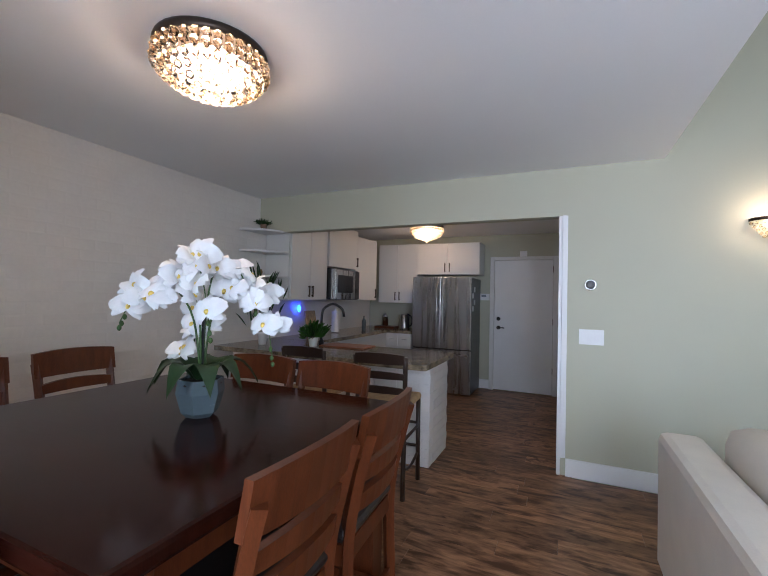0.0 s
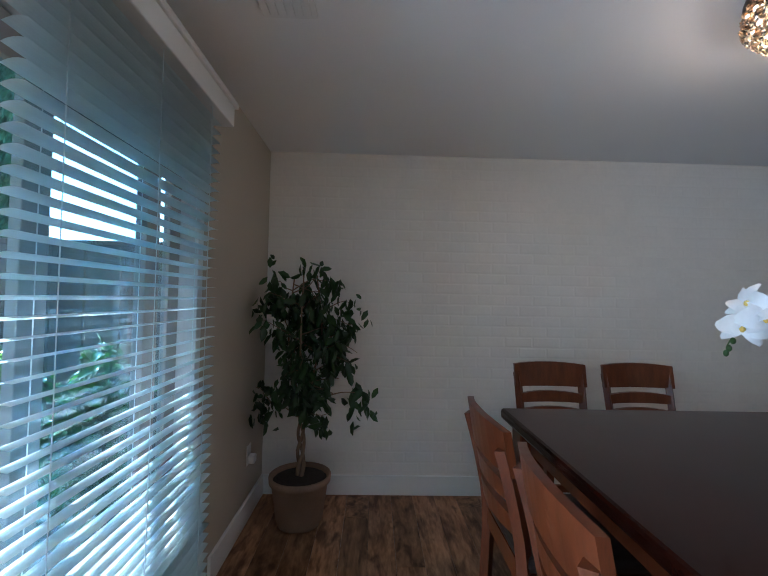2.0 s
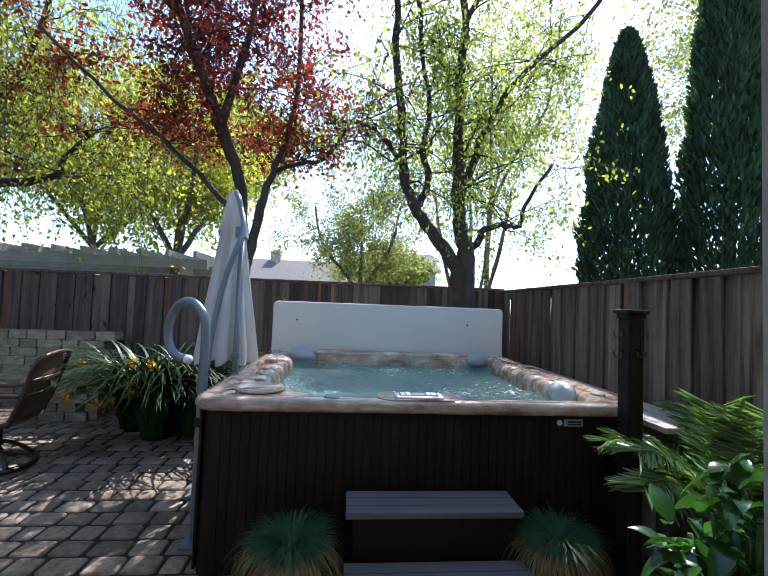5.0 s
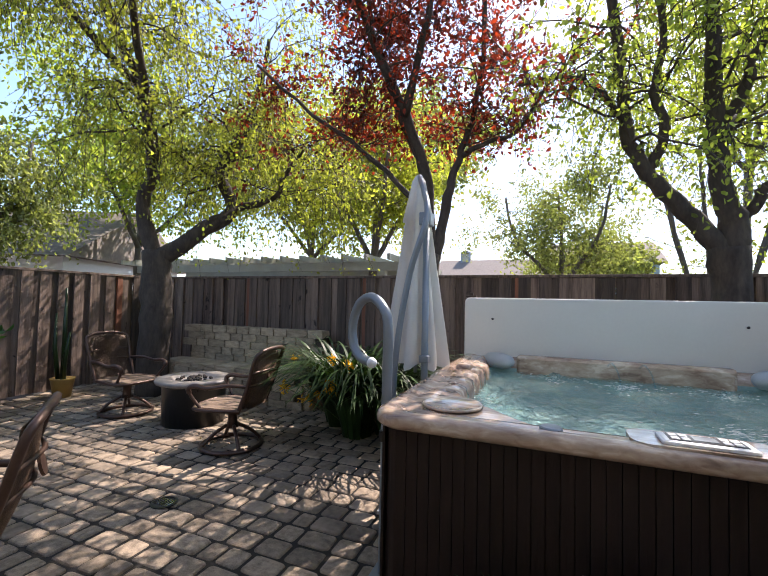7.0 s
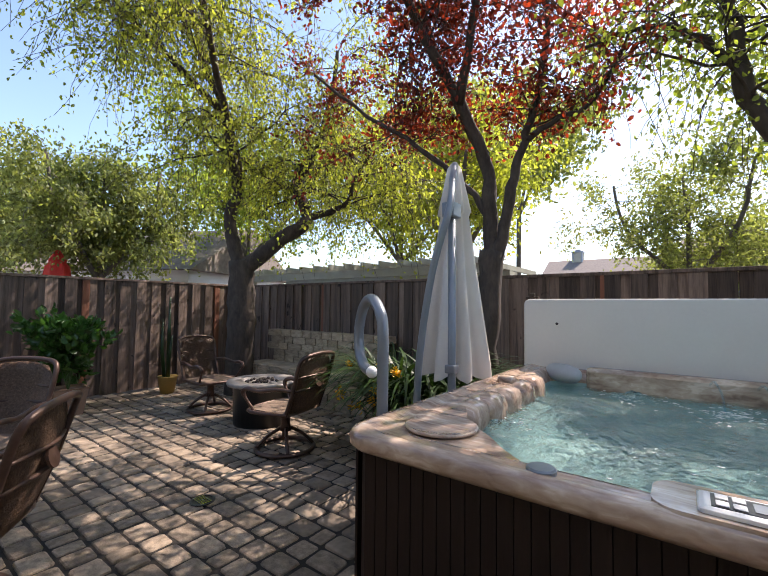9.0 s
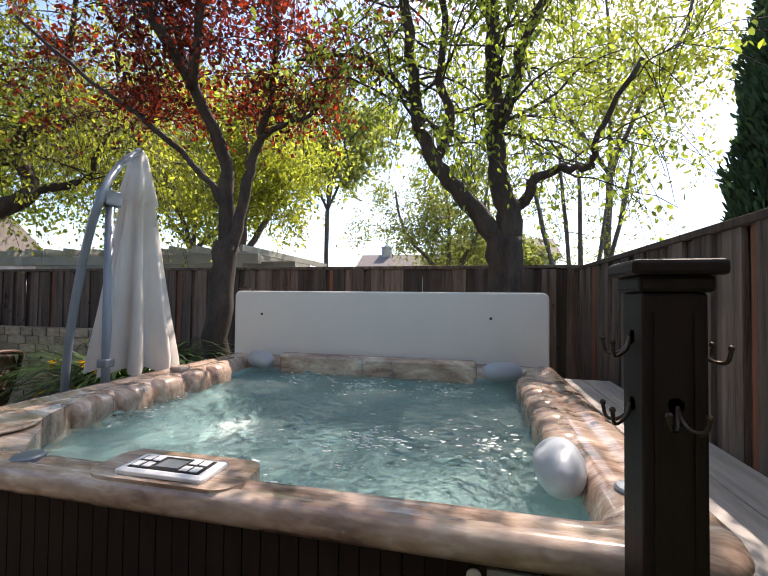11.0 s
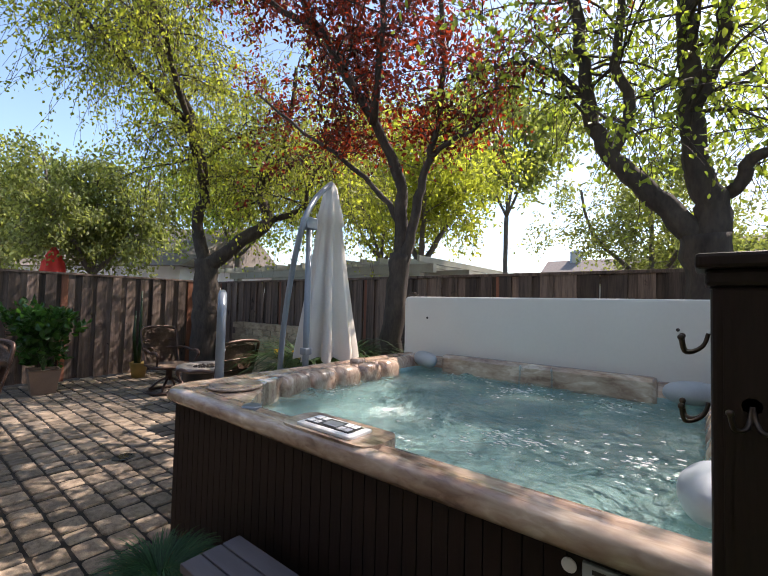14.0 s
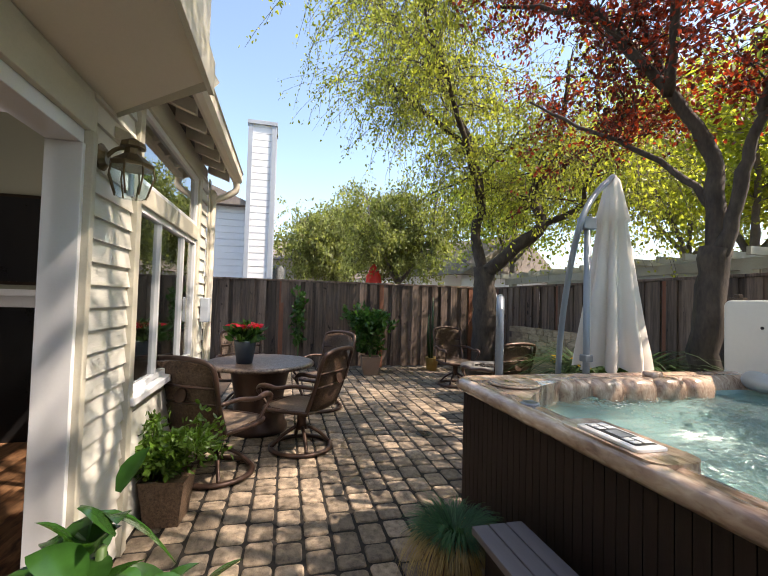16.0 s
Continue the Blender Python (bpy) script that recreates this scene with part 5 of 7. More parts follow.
def flower_mesh():
    bm = bmesh.new()
    for a, L, W in ((90, 0.045, 0.034), (215, 0.042, 0.03), (325, 0.042, 0.03), (12, 0.05, 0.052), (168, 0.05, 0.052)):
        ca, sa = math.cos(radians(a)), math.sin(radians(a))
        rows = []
        for j in range(5):
            u = j / 4
            w = W * 0.5 * math.sin(math.pi * (0.12 + 0.84 * u)) ** 0.7
            z = 0.006 + 0.01 * math.sin(u * 3) - 0.012 * u * u
            rows.append([bm.verts.new((ca * L * u - sa * w * s, sa * L * u + ca * w * s, z - 0.006 * abs(s) * u)) for s in (-1, 0, 1)])
        for p, q in zip(rows, rows[1:]):
            for j in range(2):
                bm.faces.new((p[j], p[j + 1], q[j + 1], q[j]))
    me = bpy.data.meshes.new("flower")
    n0 = len(bm.faces)
    blob(bm, 0, -0.004, 0.01, 0.006, 0.008, 0.007, 6, 4)
    bm.normal_update()
    bm.to_mesh(me)
    bm.free()
    me.materials.append(M["petal"])
    me.materials.append(M["petalcore"])
    for i, p in enumerate(me.polygons):
        p.use_smooth = True
        p.material_index = 1 if i >= n0 else 0
    return me


me_flower = flower_mesh()
sprays = [[(0, 0, 0.13), (-0.02, -0.04, 0.4), (-0.1, -0.1, 0.53), (-0.22, -0.17, 0.53), (-0.3, -0.22, 0.38)],
          [(0.01, 0, 0.13), (0.02, 0.0, 0.45), (0.05, 0.04, 0.63), (0.13, 0.1, 0.60), (0.2, 0.16, 0.42)],
          [(0, 0.01, 0.13), (0.03, 0.03, 0.42), (0.1, 0.12, 0.58), (0.2, 0.2, 0.46), (0.24, 0.24, 0.22)],
          [(0, 0, 0.13), (0.0, -0.02, 0.4), (-0.02, -0.06, 0.62), (0.06, -0.07, 0.58), (0.12, -0.06, 0.34)],
          [(-0.01, 0.01, 0.13), (-0.05, 0.03, 0.32), (-0.12, 0.08, 0.42), (-0.17, 0.1, 0.3), (-0.2, 0.1, 0.22)]]
for sp in sprays:
    bm = bmesh.new()
    line = [Vector((q.x * 0.86, q.y * 0.86, q.z)) for q in arc(sp, 6)]
    tube(bm, line, [0.005 - 0.003 * k / len(line) for k in range(len(line))], 6)
    part("stem", bm, M["stem"], orc, smooth=True)
    for k in range(9):
        f = 0.4 + 0.58 * k / 9
        q = line[int(f * (len(line) - 1))]
        off = Vector(rng.normal(0, 0.022, 3)) + Vector((0.02, -0.03, 0))
        fl = piece("flower", me_flower, orc, q + off, (radians(70 + rng.normal(0, 22)), radians(rng.normal(0, 15)), radians(35 + rng.normal(0, 45))), [rng.uniform(1.3, 1.65)] * 3)
    for k in range(3):
        bm = bmesh.new()
        q = line[-1 - k]
        blob(bm, q.x, q.y, q.z - 0.02, 0.009, 0.009, 0.012, 8, 5)
        part("bud", bm, M["stem"], orc, smooth=True)
for x, y in ((0.0, 0.0), (0.015, -0.01), (-0.012, 0.012)):
    bm = bmesh.new()
    tube(bm, [(x, y, 0.13), (x * 1.5, y * 1.5, 0.46)], 0.004, 6)
    part("stake", bm, M["black"], orc)

orc.scale = (0.88, 0.88, 0.9)

# crystal flush lamps
def crystal_mesh(r):
    bm = bmesh.new()
    bmesh.ops.create_icosphere(bm, subdivisions=1, radius=r)
    me = bpy.data.meshes.new("crystal")
    bm.to_mesh(me)
    bm.free()
    me.materials.append(M["crystal"])
    return me


def crystal_lamp(at, R, label, name="ceiling_lamp"):
    l = thing(name, label, "ceiling lamp", at)
    bm = bmesh.new()
    lathe(bm, [(R, -0.0), (R + 0.004, -0.012), (R, -0.035), (R - 0.02, -0.035), (R - 0.02, -0.006), (0.02, -0.004)], 40)
    bmesh.ops.reverse_faces(bm, faces=bm.faces[:])
    part("rim", bm, M["bronze"], l, "dark bronze rim", smooth=True)
    bm = bmesh.new()
    blob(bm, 0, 0, -0.075, R * 0.7, R * 0.7, 0.045, 24, 10, 0.7)
    part("bulb", bm, M["bulb"], l, "bright warm bulbs", smooth=True)
    me = crystal_mesh(0.0195 * R / 0.23)
    for rr, z, n in ((R - 0.008, -0.05, 34), (R - 0.004, -0.085, 34), (R - 0.03, -0.115, 30), (R * 0.72, -0.14, 24), (R * 0.52, -0.16, 17), (R * 0.3, -0.178, 10), (R * 0.1, -0.192, 4), (0.001, -0.212, 1)):
        for k in range(n):
            a = 2 * math.pi * (k + 0.5 * (n % 3)) / n
            piece("crystal", me, l, (rr * math.cos(a), rr * math.sin(a), z * R / 0.23), (0.3, 0.2, a), (1, 1, 1.25))
    return l


crystal_lamp((0.875, 1.66, ZC), 0.23, "round flush ceiling lamp with tiers of crystal drops, lit")
crystal_lamp((0.56, 5.6, 2.36), 0.22, "round crystal flush lamp on the kitchen ceiling, lit")
sc = thing("wall_sconce", "small crystal wall sconce, lit, on the sage wall", "wall lamp", (3.5, YK, 1.95))
bm = bmesh.new()
lathe(bm, [(0.1, 0), (0.1, 0.02), (0.02, 0.02)], 24, close=True)
for v in bm.verts:
    v.co = Vector((v.co.x, -abs(v.co.y) * 1.0, v.co.z))
part("rim", bm, M["bronze"], sc)
for k in range(5):
    for i in range(7 - k):
        a = math.pi * (i + 0.5) / (7 - k)
        r = 0.095 - 0.018 * k
        piece("crystal", crystal_mesh(0.012) if (k, i) == (0, 0) else bpy.data.meshes["crystal.002"] if "crystal.002" in bpy.data.meshes else bpy.data.meshes["crystal"], sc, (r * math.cos(a), -r * math.sin(a), -0.015 - 0.022 * k))
bm = bmesh.new()
blob(bm, 0, -0.045, -0.02, 0.03, 0.025, 0.03)
part("bulb", bm, M["bulb"], sc, smooth=True)

# wall fittings
sw = thing("light_switch", "white three-gang light switch plate on the sage wall", "light switch", (2.47, YK, 1.12))
part("plate", boxes((-0.085, 0.085, -0.006, 0, -0.058, 0.058), bevel=0.002), M["trim"], sw)
for k in range(3):
    part("rocker", boxes((-0.063 + 0.046 * k, -0.03 + 0.046 * k, -0.011, -0.006, -0.034, 0.034), bevel=0.001), M["trim"], sw)
th = thing("thermostat", "round black and steel thermostat on the sage wall", "thermostat", (2.46, YK, 1.52))
bm = bmesh.new()
lathe(bm, [(0.042, 0), (0.042, 0.02), (0.036, 0.026)], 28)
bmesh.ops.transform(bm, matrix=pose(0, 0, 0, 90, 0, 0), verts=bm.verts[:])
part("ring", bm, M["chrome"], th, smooth=False)
bm = bmesh.new()
lathe(bm, [(0.034, 0.026), (0.02, 0.029), (0.001, 0.029)], 28)
bmesh.ops.transform(bm, matrix=pose(0, 0, 0, 90, 0, 0), verts=bm.verts[:])
part("display", bm, M["black"], th)
ol = thing("wall_outlet", "white wall outlet with a plug-in night light", "outlet", (-0.47, YI, 0.43))
part("plate", boxes((-0.038, 0.038, 0, 0.006, -0.06, 0.06), bevel=0.002), M["trim"], ol)
part("night_light", boxes((-0.03, 0.03, 0.006, 0.045, -0.05, 0.0), bevel=0.008), M["trim"], ol)
vt = thing("ceiling_vent", "white rectangular ceiling vent", "vent", (0.75, -0.1, ZC))
part("frame", boxes((-0.15, 0.15, -0.1, 0.1, -0.008, 0), bevel=0.002), M["trim"], vt)
for k in range(6):
    part("slat", boxes((-0.13, 0.13, -0.085 + 0.03 * k, -0.07 + 0.03 * k, -0.014, -0.008)), M["trim"], vt)

# indoor ficus
fic = thing("ficus_plant", "indoor ficus tree with dark drooping leaves in a tan pot", "plant", (-0.43, -0.20, ZF))
bm = bmesh.new()
lathe(bm, [(0.125, 0), (0.14, 0.03), (0.17, 0.25), (0.185, 0.255), (0.187, 0.29), (0.175, 0.295), (0.165, 0.26), (0.02, 0.25)], 28)
part("pot", bm, M["terracotta"], fic, smooth=True)
bm = bmesh.new()
blob(bm, 0, 0, 0.265, 0.163, 0.163, 0.02, 16, 6)
part("moss", bm, M["soil"], fic)
rng = np.random.default_rng(12)
flimbs = []
bm = bmesh.new()
for k in range(3):
    a0 = 2.1 * k
    pts = [(0.02 * math.cos(a0 + 1.5 * j), 0.02 * math.sin(a0 + 1.5 * j), 0.25 + 0.09 * j) for j in range(6)]
    top = [(0.06 * math.cos(a0), 0.07 * math.sin(a0), 0.9), (0.1 * math.cos(a0), 0.12 * math.sin(a0), 1.15), (0.05 * math.cos(a0), 0.08 * math.sin(a0), 1.5)]
    line = arc(pts + top, 4)
    tube(bm, line, [0.013 - 0.009 * i / len(line) for i in range(len(line))], 7)
    flimbs.append((line[21:], 0.012, 0.004))
flimbs.append(([Vector((0, 0, 0.68)), Vector((0.05, 0.12, 0.76)), Vector((0.05, 0.22, 0.8))], 0.008, 0.004))
flimbs.append(([Vector((0, 0, 0.62)), Vector((0.02, -0.12, 0.7)), Vector((0.02, -0.2, 0.72))], 0.008, 0.004))
lines, twigs = grow(flimbs, rng, 40, 5, 0.25, 0.13, 0.3, start=0.1)
for line, ra, rb in lines:
    tube(bm, line, [0.004 - 0.0004 * k for k in range(7)], 4, caps=False)
part("trunk", bm, M["barkpale"], fic, smooth=True)
c = np.array([list(tw[j]) for tw in twigs for j in (1, 2, 3, 4, 5, 5)]) + rng.normal(0, 0.02, (len(twigs) * 6, 3))
leaf_mesh("leaves", c, rng.normal(0, 0.5, (len(c), 3)) + np.array([0, 0, -0.9]), 0.075, M["ficus"], fic, rng, 0.45)

# sofa
so = thing("sofa", "cream leather sofa with plump cushions", "sofa", (3.15, 1.75, ZF))
part("back", boxes((-0.45, -0.27, -1.0, 1.0, 0.1, 0.74), bevel=0.035), M["sofa"], so)
part("base", boxes((-0.26, 0.45, -1.0, 1.0, 0.1, 0.36), bevel=0.03), M["sofa"], so)
for s in (-1, 1):
    part("arm", boxes((-0.26, 0.46, s * 0.9 - 0.1, s * 0.9 + 0.1, 0.1, 0.6), bevel=0.04), M["sofa"], so)
    part("seat_cushion", boxes((-0.2, 0.46, s * 0.39 - 0.39, s * 0.39 + 0.39, 0.361, 0.48), bevel=0.04), M["sofa"], so)
    bm = bmesh.new()
    box(bm, -0.26, -0.06, s * 0.42 - 0.40, s * 0.42 + 0.40, 0.48, 0.86, bevel=0.075)
    part("back_cushion", bm, M["sofa"], so, smooth=True)
for x in (-0.4, 0.4):
    for y in (-0.92, 0.92):
        part("foot", boxes((x - 0.025, x + 0.025, y - 0.025, y + 0.025, 0, 0.1)), M["stoolwood"], so)

# ---- kitchen ----
pen = thing("peninsula", "white painted brick peninsula with brown granite top", "kitchen island", (0.26, 3.75, ZF))
part("base", boxes((-1.03, 1.05, -0.26, 0.25, 0, 0.81)), M["brick"], pen)
for r in range(11):
    z = 0.004 + r * 0.0735
    x = -1.03 + (0.1 if r % 2 else 0)
    while x < 1.04:
        if x > -0.2:
            part("brick", boxes((x, min(x + 0.194, 1.054), -0.266, -0.2605, z, z + 0.068), bevel=0.0), M["brick"], pen)
        x += 0.2
    for y in ((-0.26, -0.06, 0.14) if r % 2 else (-0.16, 0.04)):
        part("brick", boxes((1.0505, 1.056, y, min(y + 0.194, 0.25), z, z + 0.068)), M["brick"], pen)
bm = bmesh.new()
prism(bm, round_rect(-1.03, 1.1, -0.52, 0.31, 0.03, 3), 0.811, 0.852)
part("countertop", bm, M["granite"], pen, "polished brown and black granite top")
ct = thing("counter_run", "granite topped white base cabinets along the kitchen walls", "kitchen counter", (0, 0, ZF))
part("base", boxes((XB + 0.02, -0.2, 4.08, 6.58, 0.0, 0.81), (-0.19, 0.22, 5.98, 6.58, 0.0, 0.81)), M["cabinet"], ct)
part("countertop", boxes((XB + 0.012, -0.16, 4.07, 6.6, 0.811, 0.852), (-0.159, 0.24, 5.95, 6.6, 0.811, 0.852)), M["granite"], ct)
for k in range(2):
    d = part("drawer", boxes((-0.17 + 0.2 * k, 0.01 + 0.2 * k, 5.962, 5.979, 0.62, 0.79), bevel=0.003), M["cabinet"], ct)
    part("handle", boxes((-0.12 + 0.2 * k, -0.04 + 0.2 * k, 5.945, 5.955, 0.72, 0.728)), M["chrome"], d)


def cabinet(label, at, w, d, h, doors, rz=0.0):
    c = thing("wall_cabinet", label, "cabinet", at, rz, "white wall cabinets")
    part("body", boxes((0, w, -d, 0, 0, h)), M["cabinet"], c)
    dw = w / doors
    for k in range(doors):
        dr = part("door", boxes((k * dw + 0.002, (k + 1) * dw - 0.002, -d - 0.02, -d - 0.001, 0.003, h - 0.003), bevel=0.003), M["cabinet"], c)
        hx_ = (k + 1) * dw - 0.04 if k % 2 == 0 else k * dw + 0.03
        part("handle", boxes((hx_, hx_ + 0.012, -d - 0.045, -d - 0.033, 0.04, 0.17), (hx_, hx_ + 0.012, -d - 0.034, -d - 0.02, 0.045, 0.06), (hx_, hx_ + 0.012, -d - 0.034, -d - 0.02, 0.15, 0.165)), M["bronze"], dr, "dark bar handle")
    return c


cabinet("tall white wall cabinet with two doors and bar handles", (XB + 0.01, 3.97, 1.33), 0.72, 0.32, 0.98, 2, 90)
cabinet("short white cabinet above the microwave", (XB + 0.01, 4.70, 1.76), 0.76, 0.34, 0.55, 1, 90)
cabinet("white corner wall cabinet", (XB + 0.01, 5.47, 1.33), 0.5, 0.34, 0.9, 1, 78)
cabinet("white wall cabinet between corner and refrigerator", (-0.46, 6.6, 1.30), 0.66, 0.32, 0.92, 2)
cabinet("white two-door cabinet over the refrigerator", (0.205, 6.6, 1.74), 0.95, 0.36, 0.47, 2)
sh = thing("corner_shelf", "white rounded open end shelf with small ornaments", "shelf", (XB + 0.01, 3.96, 1.33))
for z in (0.0, 0.24, 0.5, 0.72):
    bm = bmesh.new()
    prism(bm, [(0, 0), (0, -0.42)] + [(0.32 * math.sin(radians(a)), -0.42 * math.cos(radians(a))) for a in range(10, 91, 10)], z, z + 0.02)
    bmesh.ops.recalc_face_normals(bm, faces=bm.faces[:])
    part("shelf_board", bm, M["cabinet"], sh)
part("back_panel", boxes((0, 0.32, -0.012, 0, 0, 0.74)), M["cabinet"], sh)


def pot_plant(name, label, at, r, h, potmat, leafmat, n, size, spread, up=1.0, seed=1, aspect=0.3):
    rg = np.random.default_rng(seed)
    p = thing(name, label, "plant", at)
    bm = bmesh.new()
    lathe(bm, [(r * 0.7, 0), (r, h * 0.95), (r, h), (r * 0.88, h), (r * 0.85, h * 0.9), (0.005, h * 0.88)], 20)
    part("pot", bm, potmat, p, smooth=True)
    a = rg.uniform(0, 6.28, n)
    rr = rg.uniform(0, spread, n)
    c_ = np.stack([rr * np.cos(a) * 0.5, rr * np.sin(a) * 0.5, h * 0.9 + rg.uniform(0, 1, n) * spread * up * 0.5], 1)
    d_ = np.stack([np.cos(a) * rr / spread, np.sin(a) * rr / spread, np.full(n, up * 0.8)], 1) + rg.normal(0, 0.3, (n, 3))
    leaf_mesh("leaves", c_, d_, size, leafmat, p, rg, aspect)
    return p


pot_plant("potted_plant", "tiny plant in a terracotta pot on the shelf", (-0.65, 3.75, 2.07), 0.035, 0.06, M["terracotta"], M["ficus"], 70, 0.05, 0.1, 0.6, 2)
pot_plant("potted_plant", "small dark green plant on the lower shelf", (-0.62, 3.75, 1.351), 0.03, 0.04, M["terracotta"], M["ficus"], 60, 0.06, 0.1, 0.4, 3)
orn = thing("ornament", "small golden ornament on the shelf", "ornament", (-0.66, 3.72, 1.591))
bm = bmesh.new()
lathe(bm, [(0.02, 0), (0.032, 0.03), (0.025, 0.06), (0.015, 0.065)], 14)
part("body", bm, mat("old_gold", (0.3, 0.2, 0.07), 0.35, 0.8, var=0.2), orn, smooth=True)
pot_plant("bamboo_plant", "tall leafy plant beside the shelf on the peninsula", (-0.45, 3.55, ZF + 0.853), 0.05, 0.12, M["trim"], M["ficus"], 46, 0.2, 0.4, 2.6, 4, 0.1)
pot_plant("fern", "small bushy fern in a white pot by the sink", (0.05, 3.7, ZF + 0.853), 0.05, 0.09, M["trim"], M["glossleaf"], 220, 0.09, 0.2, 0.8, 5, 0.3)

mw = thing("microwave", "stainless steel over-range microwave with black door", "microwave", (XB + 0.01, 5.08, 1.34))
part("body", boxes((0, 0.38, -0.37, 0.37, 0, 0.4), bevel=0.005), M["black"], mw)
part("door", boxes((0.381, 0.4, -0.36, 0.24, 0.01, 0.39), bevel=0.003), M["steel"], mw)
part("window", boxes((0.4005, 0.403, -0.22, 0.17, 0.09, 0.32)), M["black"], mw)
part("control_strip", boxes((0.381, 0.398, 0.245, 0.365, 0.01, 0.39)), M["black"], mw)
part("handle", boxes((0.415, 0.43, -0.33, -0.31, 0.05, 0.35), bevel=0.003), M["chrome"], mw)
fr = thing("refrigerator", "stainless steel french-door refrigerator with freezer drawer", "refrigerator", (0.685, 5.9, ZF))
part("body", boxes((-0.425, 0.425, 0.05, 0.66, 0.02, 1.64), bevel=0.004), M["black"], fr)
for x0, x1 in ((-0.425, -0.003), (0.003, 0.425)):
    d = part("door", boxes((x0, x1, 0.0, 0.048, 0.64, 1.65), bevel=0.008), M["steel"], fr)
    hx_ = -0.045 if x0 < -0.1 else 0.045
    bm = bmesh.new()
    tube(bm, arc([(hx_, 0.0, 0.76), (hx_, -0.05, 0.8), (hx_, -0.05, 1.5), (hx_, 0.0, 1.54)], 4), 0.011, 8)
    part("handle", bm, M["steel"], d, smooth=True)
d = part("drawer", boxes((-0.425, 0.425, 0.0, 0.048, 0.03, 0.625), bevel=0.008), M["steel"], fr)
bm = bmesh.new()
tube(bm, arc([(-0.36, 0.0, 0.57), (-0.34, -0.05, 0.57), (0.34, -0.05, 0.57), (0.36, 0.0, 0.57)], 4), 0.011, 8)
part("handle", bm, M["steel"], d, smooth=True)
for k in range(4):
    mg = thing("fridge_magnet", "small paper note on the refrigerator side", "note", (1.111, 6.02 + 0.1 * (k % 2), 1.25 + 0.09 * k))
    part("sheet", boxes((0.0, 0.004, -0.04, 0.04, -0.035, 0.035)), M["trim"], mg)
kd = thing("door_2", "white flush back door with black lock and lever", "door", (1.72, YE, ZF), kind="structure")
part("slab", boxes((-0.405, 0.405, -0.04, -0.005, 0.012, 1.93), bevel=0.003), M["trim"], kd)
part("door_frame", boxes((-0.47, -0.408, -0.05, 0, 0, 1.985), (0.408, 0.47, -0.05, 0, 0, 1.985), (-0.408, 0.408, -0.05, 0, 1.935, 1.985), bevel=0.004), M["cabinet"], kd)
for z in (0.93, 1.06):
    bm = bmesh.new()
    lathe(bm, [(0.028, 0), (0.028, 0.012), (0.015, 0.02)], 16)
    if z < 1:
        tube(bm, [(0, 0, 0.02), (0, 0, 0.04), (0.09, 0, 0.045)], 0.008, 8)
    bmesh.ops.transform(bm, matrix=pose(-0.34, -0.04, z, 90, 0, 0), verts=bm.verts[:])
    part("lock", bm, M["black"], kd)
for z in (0.3, 1.0, 1.75):
    part("hinge", boxes((0.403, 0.411, -0.055, -0.045, z, z + 0.09)), M["bronze"], kd)
kp = thing("alarm_keypad", "white alarm keypad on the kitchen wall", "keypad", (1.17, YE, 1.42))
part("case", boxes((-0.07, 0.07, -0.025, 0, -0.05, 0.05), bevel=0.004), M["trim"], kp)
part("screen", boxes((-0.05, 0.02, -0.027, -0.025, 0.0, 0.035)), M["rail"], kp)
sn = thing("door_sensor", "small white sensor above the back door", "sensor", (1.72, YE, 2.06))
part("case", boxes((-0.05, 0.05, -0.04, 0, -0.045, 0.045), bevel=0.006), M["trim"], sn)
fa = thing("faucet", "black gooseneck kitchen faucet on the peninsula", "faucet", (0.0, 3.92, ZF + 0.853))
bm = bmesh.new()
tube(bm, arc([(0, 0, 0), (0, 0, 0.28), (0.02, 0.02, 0.37), (0.1, 0.06, 0.41), (0.18, 0.1, 0.36), (0.2, 0.11, 0.28)], 6), 0.013, 10)
lathe(bm, [(0.028, 0), (0.028, 0.02), (0.015, 0.05)], 14)
part("spout", bm, M["black"], fa, smooth=True)
nl = thing("night_light", "glowing blue plug-in night light on the backsplash", "night light", (XB + 0.01, 4.55, 1.22))
bm = bmesh.new()
blob(bm, 0.03, 0, 0, 0.02, 0.028, 0.045)
part("lens", bm, M["bluelight"], nl, smooth=True)
ku = thing("paper_towel", "upright white paper towel roll on the counter", "paper towel", (-0.55, 5.1, ZF + 0.853))
bm = bmesh.new()
lathe(bm, [(0.055, 0.012), (0.055, 0.29), (0.012, 0.29), (0.01, 0.33), (0.002, 0.33)], 20)
part("roll", bm, M["trim"], ku, smooth=False)
ke = thing("kettle", "black and steel electric kettle on the counter", "kettle", (0.02, 6.2, ZF + 0.853))
bm = bmesh.new()
lathe(bm, [(0.085, 0), (0.08, 0.03), (0.07, 0.2), (0.055, 0.23), (0.01, 0.235)], 20)
part("body", bm, M["steel"], ke, smooth=True)
bm = bmesh.new()
tube(bm, arc([(0.07, 0, 0.05), (0.12, 0, 0.08), (0.12, 0, 0.19), (0.05, 0, 0.24)], 5), 0.012, 8)
part("handle", bm, M["black"], ke, smooth=True)
fp = thing("french_press", "glass coffee press with chrome frame on a tray", "coffee press", (-0.32, 6.25, ZF + 0.893))
bm = bmesh.new()
